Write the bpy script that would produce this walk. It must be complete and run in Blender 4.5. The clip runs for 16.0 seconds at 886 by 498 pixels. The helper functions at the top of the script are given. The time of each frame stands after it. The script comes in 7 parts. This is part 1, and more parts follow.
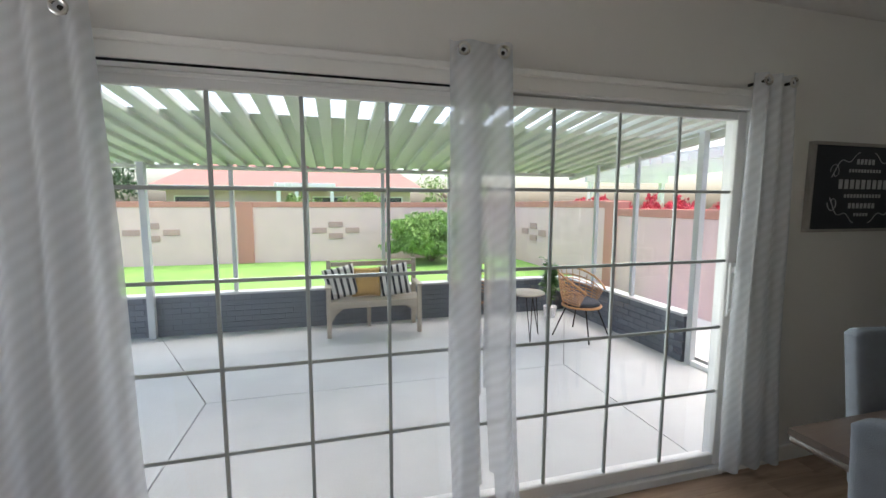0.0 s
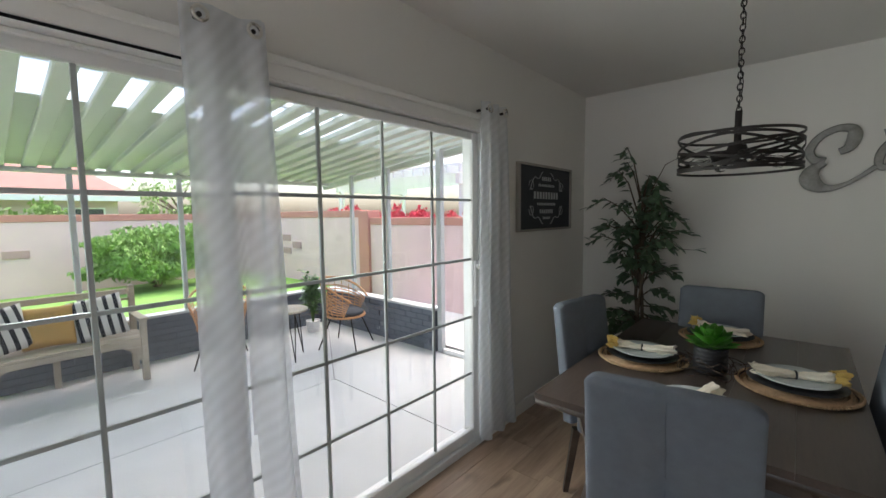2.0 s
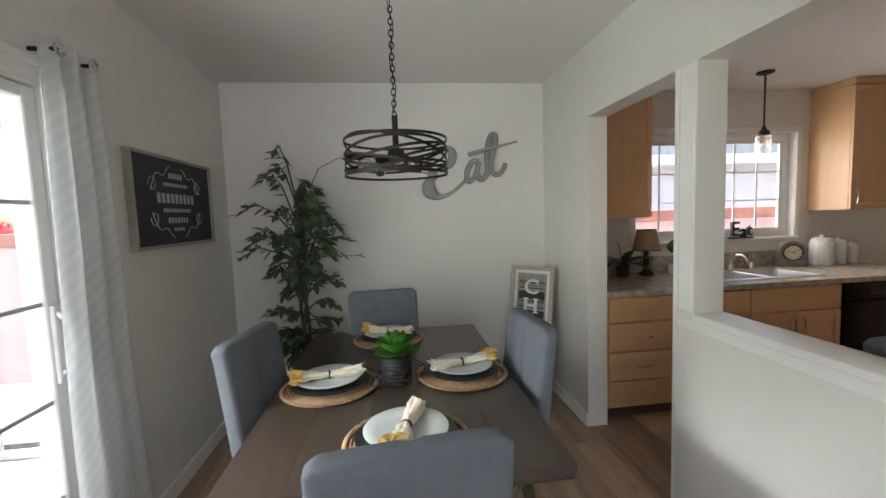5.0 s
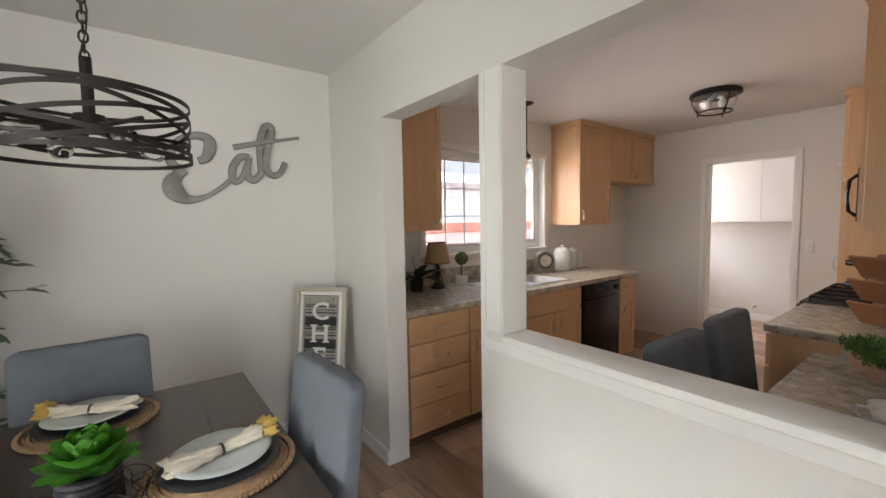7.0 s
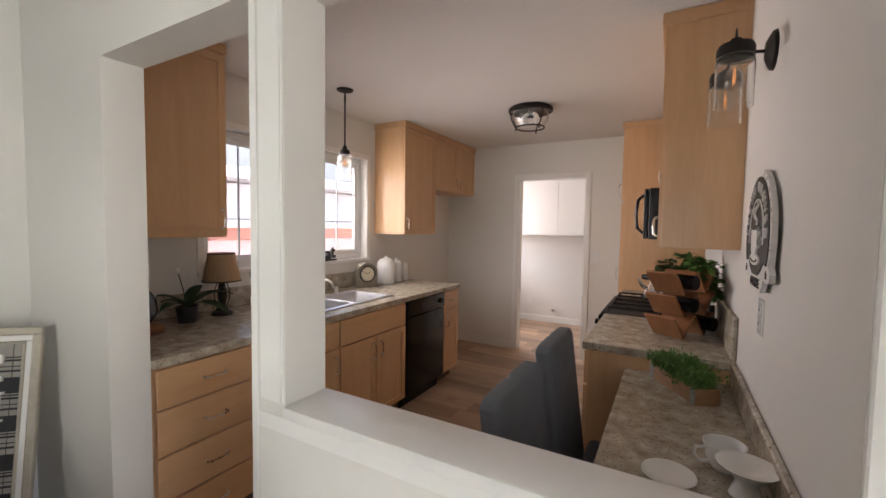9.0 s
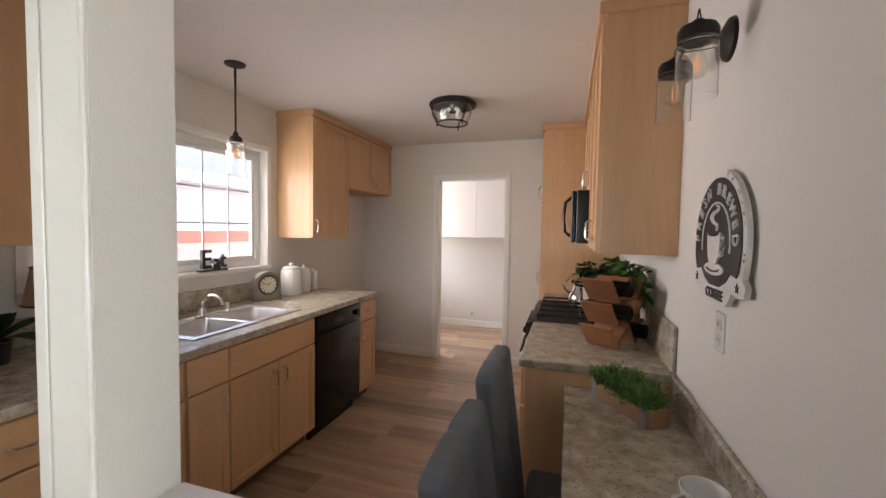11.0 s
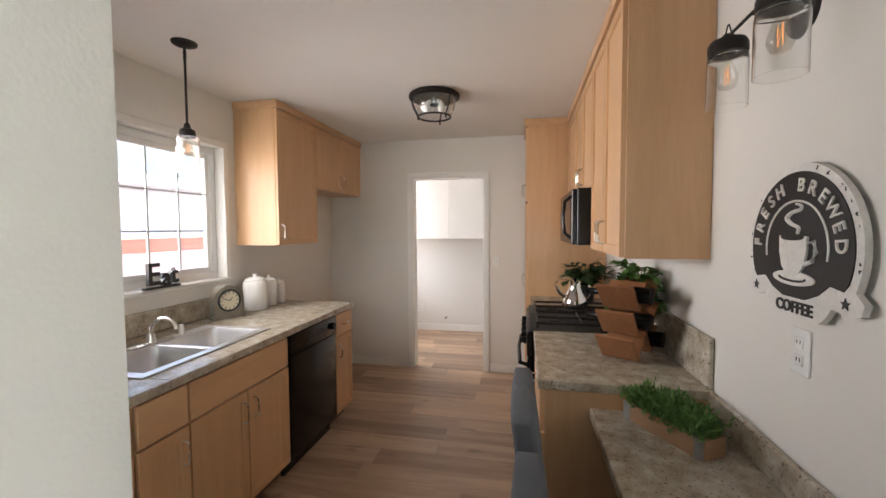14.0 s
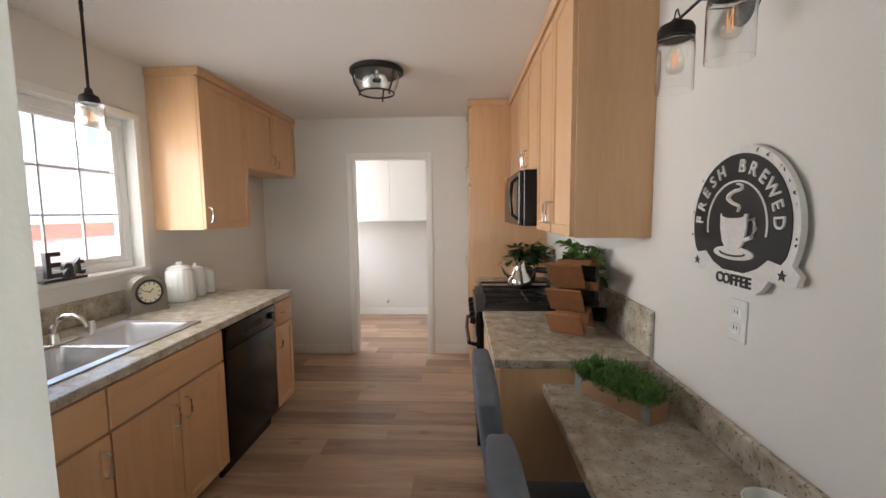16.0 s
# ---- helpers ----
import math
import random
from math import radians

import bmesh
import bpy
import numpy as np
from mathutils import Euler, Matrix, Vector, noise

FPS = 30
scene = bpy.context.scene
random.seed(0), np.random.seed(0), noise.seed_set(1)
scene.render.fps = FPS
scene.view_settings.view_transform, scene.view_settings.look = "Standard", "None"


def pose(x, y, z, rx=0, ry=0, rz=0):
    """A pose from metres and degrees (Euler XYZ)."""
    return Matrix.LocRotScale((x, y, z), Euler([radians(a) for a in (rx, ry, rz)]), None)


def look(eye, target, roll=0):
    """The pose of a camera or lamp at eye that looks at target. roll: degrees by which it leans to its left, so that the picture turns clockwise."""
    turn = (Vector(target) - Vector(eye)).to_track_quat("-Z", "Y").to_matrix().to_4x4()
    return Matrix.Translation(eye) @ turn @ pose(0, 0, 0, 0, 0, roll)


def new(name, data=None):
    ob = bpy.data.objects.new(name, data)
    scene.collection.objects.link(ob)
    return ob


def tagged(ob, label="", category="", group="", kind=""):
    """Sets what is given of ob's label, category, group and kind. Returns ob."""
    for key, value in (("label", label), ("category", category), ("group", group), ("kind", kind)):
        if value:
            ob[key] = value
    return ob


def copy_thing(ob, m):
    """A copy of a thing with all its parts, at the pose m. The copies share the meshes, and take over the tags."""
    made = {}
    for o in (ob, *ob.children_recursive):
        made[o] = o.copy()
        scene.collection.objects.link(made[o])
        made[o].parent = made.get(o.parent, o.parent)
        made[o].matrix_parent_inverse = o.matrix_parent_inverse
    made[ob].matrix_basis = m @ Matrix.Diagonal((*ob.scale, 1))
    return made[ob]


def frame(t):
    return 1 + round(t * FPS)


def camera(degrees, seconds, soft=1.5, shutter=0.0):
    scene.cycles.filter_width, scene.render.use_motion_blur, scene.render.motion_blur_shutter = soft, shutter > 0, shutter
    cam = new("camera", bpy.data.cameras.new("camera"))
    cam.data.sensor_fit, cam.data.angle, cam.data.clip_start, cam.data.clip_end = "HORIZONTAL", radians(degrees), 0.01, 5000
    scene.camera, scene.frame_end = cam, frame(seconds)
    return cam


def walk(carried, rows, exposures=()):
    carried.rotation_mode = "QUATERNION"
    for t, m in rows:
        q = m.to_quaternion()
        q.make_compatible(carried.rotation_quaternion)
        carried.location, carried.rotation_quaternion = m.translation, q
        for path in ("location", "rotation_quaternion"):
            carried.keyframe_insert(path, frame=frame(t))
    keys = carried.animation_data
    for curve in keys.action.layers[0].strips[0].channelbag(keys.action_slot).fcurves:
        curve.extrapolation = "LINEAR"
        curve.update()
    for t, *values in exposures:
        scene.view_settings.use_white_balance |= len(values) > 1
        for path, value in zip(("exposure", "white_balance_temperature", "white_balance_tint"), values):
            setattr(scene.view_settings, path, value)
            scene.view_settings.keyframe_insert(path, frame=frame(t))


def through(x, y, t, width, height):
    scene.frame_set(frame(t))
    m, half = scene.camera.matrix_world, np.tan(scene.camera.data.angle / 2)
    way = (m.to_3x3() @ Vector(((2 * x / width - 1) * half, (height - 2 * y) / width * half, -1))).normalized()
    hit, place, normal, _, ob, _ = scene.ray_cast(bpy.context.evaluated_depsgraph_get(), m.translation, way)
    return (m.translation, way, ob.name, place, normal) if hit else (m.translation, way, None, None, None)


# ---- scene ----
cam = camera(95.0, 16.0)
PATH = [
    (0, (0.382, 0.159, 1.49), (0.885, 2.083, 1.275), 0.1),
    (0.5, (0.38, 0.199, 1.489), (1.08, 2.06, 1.272), 0.3),
    (1, (0.373, 0.244, 1.484), (1.313, 1.998, 1.285), 0.1),
    (1.5, (0.361, 0.295, 1.482), (1.595, 1.86, 1.306), -0.3),
    (2, (0.392, 0.331, 1.475), (1.887, 1.649, 1.306), -0.7),
    (2.5, (0.464, 0.374, 1.472), (2.165, 1.414, 1.311), -0.9),
    (3, (0.52, 0.418, 1.466), (2.365, 1.171, 1.298), -1.0),
    (3.5, (0.565, 0.456, 1.462), (2.504, 0.914, 1.296), -1.1),
    (6, (0.937, 0.645, 1.466), (2.807, -0.044, 1.297), -2.0),
    (6.5, (1.025, 0.571, 1.458), (2.778, -0.379, 1.296), -1.5),
    (7, (1.22, 0.481, 1.471), (2.814, -0.717, 1.327), -1.0),
    (7.5, (1.341, 0.393, 1.479), (2.771, -0.999, 1.344), -0.5),
    (8, (1.403, 0.303, 1.474), (2.682, -1.229, 1.347), 0.0),
    (8.5, (1.471, 0.155, 1.482), (2.589, -1.499, 1.369), 0.5),
    (9, (1.51, 0.029, 1.469), (2.485, -1.713, 1.36), 0.9),
    (9.5, (1.549, -0.058, 1.463), (2.346, -1.889, 1.361), 1.4),
    (12, (1.807, -0.293, 1.498), (2.382, -2.206, 1.402), 0.9),
    (12.5, (1.884, -0.312, 1.501), (2.529, -2.203, 1.408), 0.7),
    (13, (1.912, -0.376, 1.501), (2.558, -2.267, 1.406), 0.3),
    (13.5, (1.919, -0.415, 1.495), (2.463, -2.338, 1.398), 0.0),
    (14, (1.924, -0.437, 1.507), (2.319, -2.395, 1.408), -0.3),
    (14.5, (1.945, -0.45, 1.516), (2.203, -2.43, 1.402), -0.5),
    (15, (1.966, -0.463, 1.507), (2.118, -2.453, 1.379), -0.6),
    (15.5, (1.987, -0.473, 1.505), (2.093, -2.464, 1.344), -0.6),
    (16, (1.998, -0.479, 1.5), (2.085, -2.469, 1.315), -0.6),
]
EXPOSURE = [(0.0, 1.7, 6500, 10), (2.0, 1.75, 6500, 10), (3.7, 2.15, 6500, 10), (6.0, 2.8, 6750, 13), (7.2, 2.93, 6800, 15), (9.0, 2.95, 6800, 17), (12.5, 3.15, 6700, 13), (16.0, 3.25, 6450, 9)]
walk(cam, [(t, look(eye, target, roll)) for t, eye, target, roll in PATH], EXPOSURE)

# ---- daylight: a bright overcast sky ----
world = bpy.data.worlds.new("sky")
scene.world = world
world.use_nodes = True
wn = world.node_tree
sky = wn.nodes.new("ShaderNodeTexSky")
sky.sky_type = "NISHITA"
sky.sun_disc = False
sky.sun_elevation, sky.sun_rotation = radians(73), radians(56)
sky.dust_density = 4.0
wn.links.new(sky.outputs["Color"], wn.nodes["Background"].inputs["Color"])
wn.nodes["Background"].inputs["Strength"].default_value = 0.15
sun = new("sun", bpy.data.lights.new("sun", "SUN"))
sun.data.energy, sun.data.angle, sun.data.color = 1.4, radians(95), (1.0, 0.95, 0.88)
sun.matrix_world = look((3.0, 2.0, 12.0), (0.0, 0.0, 0.0))


def window_lamp(name, eye, target, w, h, watts, colour, spread=180.0):
    """The sky's light in an opening."""
    lamp = new(name, bpy.data.lights.new(name, "AREA"))
    lamp.data.shape, lamp.data.size, lamp.data.size_y = "RECTANGLE", w, h
    lamp.data.energy, lamp.data.color, lamp.data.spread = watts, colour, radians(spread)
    lamp.matrix_world = look(eye, target)
    return lamp


# west fill lamp, set in the opening added to the unseen wall
window_lamp("fill_west_opening", (-2.26, 0.40, 1.45), (0.0, 0.30, 1.40), 1.6, 1.5, 2.5, (0.93, 0.98, 1.0))
window_lamp("daylight_kitchen_window", (4.10, -2.22, 1.63), (2.6, -3.9, 1.2), 1.3, 0.8, 1.6, (1.0, 0.955, 0.935), 112.0)
window_lamp("daylight_kitchen_window_level", (4.09, -2.22, 1.63), (0.0, -2.22, 2.0), 1.3, 0.8, 0.85, (1.0, 0.955, 0.935), 74.0)
window_lamp("daylight_laundry_window", (4.02, -5.5, 1.6), (0.0, -5.5, 1.2), 1.0, 1.1, 2.4, (1.0, 0.95, 0.925))
# daylight through the fixed panel of the patio door, slanting across the table to the far walls
window_lamp("daylight_patio_door", (1.70, 2.02, 1.15), (3.35, -0.10, 1.30), 1.15, 1.5, 1.5, (0.93, 1.0, 0.96), 88.0)
for x, w, watts in ((0.20, 0.80, 0.95), (1.76, 0.92, 1.1)):
    window_lamp("daylight_patio_floor", (x, 2.03, 1.42), (x, 1.20, 0.78), w, 0.30, watts, (0.88, 0.97, 1.0), 56.0)


# ---- materials ----
def nodes_of(m):
    m.use_nodes = True
    nt = m.node_tree
    return nt, nt.nodes["Principled BSDF"]


def mat(name, base, rough=0.5, metal=0.0, var=0.10, scale=6.0, bump=0.05, fine=120.0, stretch=(1, 1, 1), per_object=0.0, coat=0.0, rvar=0.1):
    """Paint, plaster, wood, cloth or metal: colour drifts at two scales, roughness drifts, fine relief."""
    m = bpy.data.materials.new(name)
    nt, bs = nodes_of(m)
    N, L = nt.nodes.new, nt.links.new
    tc = N("ShaderNodeTexCoord")
    mp = N("ShaderNodeMapping")
    mp.inputs["Scale"].default_value = stretch
    L(tc.outputs["Object"], mp.inputs["Vector"])
    big, small = N("ShaderNodeTexNoise"), N("ShaderNodeTexNoise")
    big.inputs["Scale"].default_value, big.inputs["Detail"].default_value = scale, 4
    small.inputs["Scale"].default_value, small.inputs["Detail"].default_value = fine, 3
    L(mp.outputs[0], big.inputs["Vector"])
    L(mp.outputs[0], small.inputs["Vector"])
    add = N("ShaderNodeMath")
    add.operation = "MULTIPLY_ADD"
    L(small.outputs["Fac"], add.inputs[0])
    add.inputs[1].default_value = 0.5
    L(big.outputs["Fac"], add.inputs[2])
    last = add.outputs[0]
    if per_object:
        oi, ma = N("ShaderNodeObjectInfo"), N("ShaderNodeMath")
        ma.operation = "MULTIPLY_ADD"
        L(oi.outputs["Random"], ma.inputs[0])
        ma.inputs[1].default_value = per_object
        L(last, ma.inputs[2])
        last = ma.outputs[0]
    rng = N("ShaderNodeMapRange")
    rng.inputs["From Min"].default_value, rng.inputs["From Max"].default_value = 0.4, 1.1 + per_object
    L(last, rng.inputs["Value"])
    mix = N("ShaderNodeMix")
    mix.data_type = "RGBA"
    mix.inputs["A"].default_value = (*[c * (1 - var) for c in base], 1)
    mix.inputs["B"].default_value = (*[min(1, c * (1 + var)) for c in base], 1)
    L(rng.outputs[0], mix.inputs["Factor"])
    L(mix.outputs["Result"], bs.inputs["Base Color"])
    rr = N("ShaderNodeMapRange")
    rr.inputs["To Min"].default_value, rr.inputs["To Max"].default_value = max(0.02, rough - rvar), min(1, rough + rvar)
    L(big.outputs["Fac"], rr.inputs["Value"])
    L(rr.outputs[0], bs.inputs["Roughness"])
    bs.inputs["Metallic"].default_value = metal
    bs.inputs["Coat Weight"].default_value = coat
    if bump:
        bp = N("ShaderNodeBump")
        bp.inputs["Strength"].default_value, bp.inputs["Distance"].default_value = bump, 0.004
        L(small.outputs["Fac"], bp.inputs["Height"])
        L(bp.outputs[0], bs.inputs["Normal"])
    return m


def wood(name, dark, light, rough=0.45, grain=(18, 18, 1.6), per_object=0.5, knots=0.0, coat=0.0):
    """Grain drawn out along one axis, with broad bands, fine fibres and, if asked, knots."""
    m = bpy.data.materials.new(name)
    nt, bs = nodes_of(m)
    N, L = nt.nodes.new, nt.links.new
    tc, oi, mp = N("ShaderNodeTexCoord"), N("ShaderNodeObjectInfo"), N("ShaderNodeMapping")
    mp.inputs["Scale"].default_value = grain
    off = N("ShaderNodeVectorMath")
    off.operation = "ADD"
    mul = N("ShaderNodeMath")
    mul.operation = "MULTIPLY"
    mul.inputs[1].default_value = 37.0
    L(oi.outputs["Random"], mul.inputs[0])
    L(tc.outputs["Object"], off.inputs[0])
    L(mul.outputs[0], off.inputs[1])
    L(off.outputs[0], mp.inputs["Vector"])
    band, fibre = N("ShaderNodeTexNoise"), N("ShaderNodeTexNoise")
    band.inputs["Scale"].default_value, band.inputs["Detail"].default_value, band.inputs["Distortion"].default_value = 1.0, 5, 0.6
    fibre.inputs["Scale"].default_value, fibre.inputs["Detail"].default_value = 7.0, 3
    L(mp.outputs[0], band.inputs["Vector"])
    L(mp.outputs[0], fibre.inputs["Vector"])
    a = N("ShaderNodeMath")
    a.operation = "MULTIPLY_ADD"
    L(fibre.outputs["Fac"], a.inputs[0])
    a.inputs[1].default_value = 0.45
    L(band.outputs["Fac"], a.inputs[2])
    b = N("ShaderNodeMath")
    b.operation = "MULTIPLY_ADD"
    L(oi.outputs["Random"], b.inputs[0])
    b.inputs[1].default_value = per_object
    L(a.outputs[0], b.inputs[2])
    rng = N("ShaderNodeMapRange")
    rng.inputs["From Min"].default_value, rng.inputs["From Max"].default_value = 0.45, 1.0 + per_object
    L(b.outputs[0], rng.inputs["Value"])
    last = rng.outputs[0]
    mix = N("ShaderNodeMix")
    mix.data_type = "RGBA"
    mix.inputs["A"].default_value, mix.inputs["B"].default_value = (*dark, 1), (*light, 1)
    L(last, mix.inputs["Factor"])
    col = mix.outputs["Result"]
    if knots:
        kn, kr, km = N("ShaderNodeTexNoise"), N("ShaderNodeMapRange"), N("ShaderNodeMix")
        kmap = N("ShaderNodeMapping")
        kmap.inputs["Scale"].default_value = (2.2, 5.5, 5.5)
        L(off.outputs[0], kmap.inputs["Vector"])
        L(kmap.outputs[0], kn.inputs["Vector"])
        kn.inputs["Scale"].default_value, kn.inputs["Detail"].default_value = 1.3, 2
        kr.inputs["From Min"].default_value, kr.inputs["From Max"].default_value = 0.66, 0.78
        kr.inputs["To Max"].default_value = knots
        L(kn.outputs["Fac"], kr.inputs["Value"])
        km.data_type = "RGBA"
        L(kr.outputs[0], km.inputs["Factor"])
        L(col, km.inputs["A"])
        km.inputs["B"].default_value = (*[c * 0.35 for c in dark], 1)
        col = km.outputs["Result"]
    L(col, bs.inputs["Base Color"])
    rr = N("ShaderNodeMapRange")
    rr.inputs["To Min"].default_value, rr.inputs["To Max"].default_value = rough - 0.08, rough + 0.12
    L(band.outputs["Fac"], rr.inputs["Value"])
    L(rr.outputs[0], bs.inputs["Roughness"])
    bs.inputs["Coat Weight"].default_value = coat
    bp = N("ShaderNodeBump")
    bp.inputs["Strength"].default_value, bp.inputs["Distance"].default_value = 0.12, 0.002
    L(fibre.outputs["Fac"], bp.inputs["Height"])
    L(bp.outputs[0], bs.inputs["Normal"])
    return m


def stone(name):
    """Laminate counter with a granite print: grey-beige clouds, brown and dark flecks."""
    m = bpy.data.materials.new(name)
    nt, bs = nodes_of(m)
    N, L = nt.nodes.new, nt.links.new
    tc = N("ShaderNodeTexCoord")
    cloud, fleck, speck = N("ShaderNodeTexNoise"), N("ShaderNodeTexNoise"), N("ShaderNodeTexVoronoi")
    cloud.inputs["Scale"].default_value, cloud.inputs["Detail"].default_value, cloud.inputs["Distortion"].default_value = 17, 12, 0.2
    fleck.inputs["Scale"].default_value, fleck.inputs["Detail"].default_value = 85, 5
    speck.inputs["Scale"].default_value = 120
    for n in (cloud, fleck, speck):
        L(tc.outputs["Object"], n.inputs["Vector"])
    ramp = N("ShaderNodeValToRGB")
    e = ramp.color_ramp.elements
    e[0].position, e[0].color = 0.26, (0.235, 0.20, 0.155, 1)
    e[1].position, e[1].color = 0.72, (0.60, 0.56, 0.48, 1)
    for p, c in ((0.42, (0.385, 0.335, 0.26, 1)), (0.56, (0.46, 0.41, 0.33, 1))):
        k = e.new(p)
        k.color = c
    L(cloud.outputs["Fac"], ramp.inputs["Fac"])
    r2 = N("ShaderNodeMapRange")
    r2.inputs["From Min"].default_value, r2.inputs["From Max"].default_value = 0.585, 0.66
    r2.inputs["To Max"].default_value = 0.72
    L(fleck.outputs["Fac"], r2.inputs["Value"])
    mx = N("ShaderNodeMix")
    mx.data_type = "RGBA"
    L(r2.outputs[0], mx.inputs["Factor"])
    L(ramp.outputs["Color"], mx.inputs["A"])
    mx.inputs["B"].default_value = (0.095, 0.07, 0.05, 1)
    r3 = N("ShaderNodeMapRange")
    r3.inputs["From Min"].default_value, r3.inputs["From Max"].default_value = 0.30, 0.12
    r3.inputs["To Max"].default_value = 0.16
    L(speck.outputs["Distance"], r3.inputs["Value"])
    m2 = N("ShaderNodeMix")
    m2.data_type = "RGBA"
    L(r3.outputs[0], m2.inputs["Factor"])
    L(mx.outputs["Result"], m2.inputs["A"])
    m2.inputs["B"].default_value = (0.62, 0.59, 0.52, 1)
    L(m2.outputs["Result"], bs.inputs["Base Color"])
    bs.inputs["Roughness"].default_value = 0.26
    return m


def glass(name, tint=(1, 1, 1), rough=0.0, ior=1.45):
    m = bpy.data.materials.new(name)
    nt, bs = nodes_of(m)
    bs.inputs["Base Color"].default_value = (*tint, 1)
    bs.inputs["Roughness"].default_value, bs.inputs["IOR"].default_value = rough, ior
    bs.inputs["Transmission Weight"].default_value = 1.0
    return m


def sheer(name, base, through=0.45):
    """Thin woven cloth that lets part of the view and much of the light pass."""
    m = bpy.data.materials.new(name)
    nt, bs = nodes_of(m)
    N, L = nt.nodes.new, nt.links.new
    tl, tr, mx, mx2 = N("ShaderNodeBsdfTranslucent"), N("ShaderNodeBsdfTransparent"), N("ShaderNodeMixShader"), N("ShaderNodeMixShader")
    wave, tc, rr, mp = N("ShaderNodeTexWave"), N("ShaderNodeTexCoord"), N("ShaderNodeMapRange"), N("ShaderNodeMapping")
    mp.inputs["Rotation"].default_value, mp.inputs["Scale"].default_value = (0, radians(52), 0), (1, 0.3, 1)
    wave.bands_direction = "Z"
    wave.inputs["Scale"].default_value, wave.inputs["Distortion"].default_value, wave.inputs["Detail"].default_value, wave.inputs["Detail Scale"].default_value = 9.0, 1.5, 2, 1.5
    L(tc.outputs["Object"], mp.inputs["Vector"])
    L(mp.outputs[0], wave.inputs["Vector"])
    rr.inputs["To Min"].default_value, rr.inputs["To Max"].default_value = through - 0.025, through + 0.04
    L(wave.outputs["Fac"], rr.inputs["Value"])
    bs.inputs["Base Color"].default_value, bs.inputs["Roughness"].default_value = (*base, 1), 0.9
    tl.inputs["Color"].default_value = (base[0] * 0.74, base[1] * 0.76, base[2] * 0.79, 1)
    mx.inputs[0].default_value = 0.62
    L(bs.outputs[0], mx.inputs[1])
    L(tl.outputs[0], mx.inputs[2])
    L(rr.outputs[0], mx2.inputs[0])
    L(mx.outputs[0], mx2.inputs[1])
    L(tr.outputs[0], mx2.inputs[2])
    L(mx2.outputs[0], nt.nodes["Material Output"].inputs["Surface"])
    return m


def glow(name, colour, strength):
    m = bpy.data.materials.new(name)
    nt, bs = nodes_of(m)
    bs.inputs["Base Color"].default_value = (*colour, 1)
    bs.inputs["Emission Color"].default_value, bs.inputs["Emission Strength"].default_value = (*colour, 1), strength
    return m


WALL = mat("wall_paint", (0.72, 0.70, 0.66), 0.55, var=0.03, scale=1.2, bump=0.10, fine=160)
CEIL = mat("ceiling_paint", (0.76, 0.74, 0.71), 0.8, var=0.03, scale=1.0, bump=0.15, fine=90)
TRIM = mat("trim_gloss_paint", (0.80, 0.79, 0.76), 0.38, var=0.03, scale=3, bump=0.04, fine=60)
VINYL = mat("white_vinyl", (0.80, 0.80, 0.79), 0.35, var=0.03, scale=4, bump=0.02)
ALU = mat("pale_grey_aluminium", (0.50, 0.52, 0.52), 0.5, var=0.05, scale=5, bump=0.02)
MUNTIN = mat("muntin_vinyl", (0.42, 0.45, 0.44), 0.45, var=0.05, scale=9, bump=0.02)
MAPLE = wood("maple_veneer", (0.57, 0.335, 0.17), (0.69, 0.435, 0.24), 0.38, (14, 14, 1.3), 0.18, coat=0.15)
MAPLE_H = wood("maple_veneer_level", (0.57, 0.335, 0.17), (0.69, 0.435, 0.24), 0.38, (14, 1.3, 14), 0.18, coat=0.15)
PLANK = wood("floor_vinyl_plank", (0.185, 0.118, 0.080), (0.67, 0.475, 0.33), 0.40, (1.1, 13, 13), 0.55, knots=0.7)
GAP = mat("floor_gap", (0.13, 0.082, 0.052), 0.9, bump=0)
STONE = stone("granite_laminate")
BLACK = mat("black_appliance", (0.007, 0.007, 0.008), 0.2, var=0.2, bump=0.0, rvar=0.04)
BLACK.node_tree.nodes["Principled BSDF"].inputs["Specular IOR Level"].default_value = 0.22
IRON = mat("dark_bronze_iron", (0.028, 0.024, 0.022), 0.48, metal=0.6, var=0.25, scale=20, bump=0.08)
NICKEL = mat("brushed_nickel", (0.62, 0.60, 0.56), 0.28, metal=1.0, var=0.06, bump=0.02)
STEEL = mat("stainless_steel", (0.60, 0.60, 0.61), 0.40, metal=1.0, var=0.06, scale=3, bump=0.03, stretch=(1, 12, 1))
CLOTH = mat("slate_blue_grey_linen", (0.135, 0.15, 0.174), 0.92, var=0.12, scale=25, bump=0.35, fine=420)
DARKWOOD = wood("espresso_wood", (0.028, 0.019, 0.015), (0.075, 0.052, 0.040), 0.30, (1.6, 16, 16), 0.1, coat=0.2)
CERAMIC = mat("white_ceramic", (0.78, 0.78, 0.76), 0.16, var=0.03, bump=0.0)
GLASS = glass("clear_glass")
SHEER = sheer("sheer_white_voile", (0.93, 0.94, 0.95), 0.24)
CONCRETE = mat("patio_concrete", (0.50, 0.51, 0.51), 0.75, var=0.16, scale=1.3, bump=0.25, fine=70)
LINE = mat("concrete_joint", (0.20, 0.20, 0.20), 0.9, bump=0)
GREYBRICK = mat("grey_painted_brick", (0.14, 0.155, 0.18), 0.7, var=0.18, scale=14, bump=0.4, fine=90, per_object=0.5)
MORTAR = mat("grey_painted_mortar", (0.085, 0.095, 0.115), 0.85, bump=0.3)
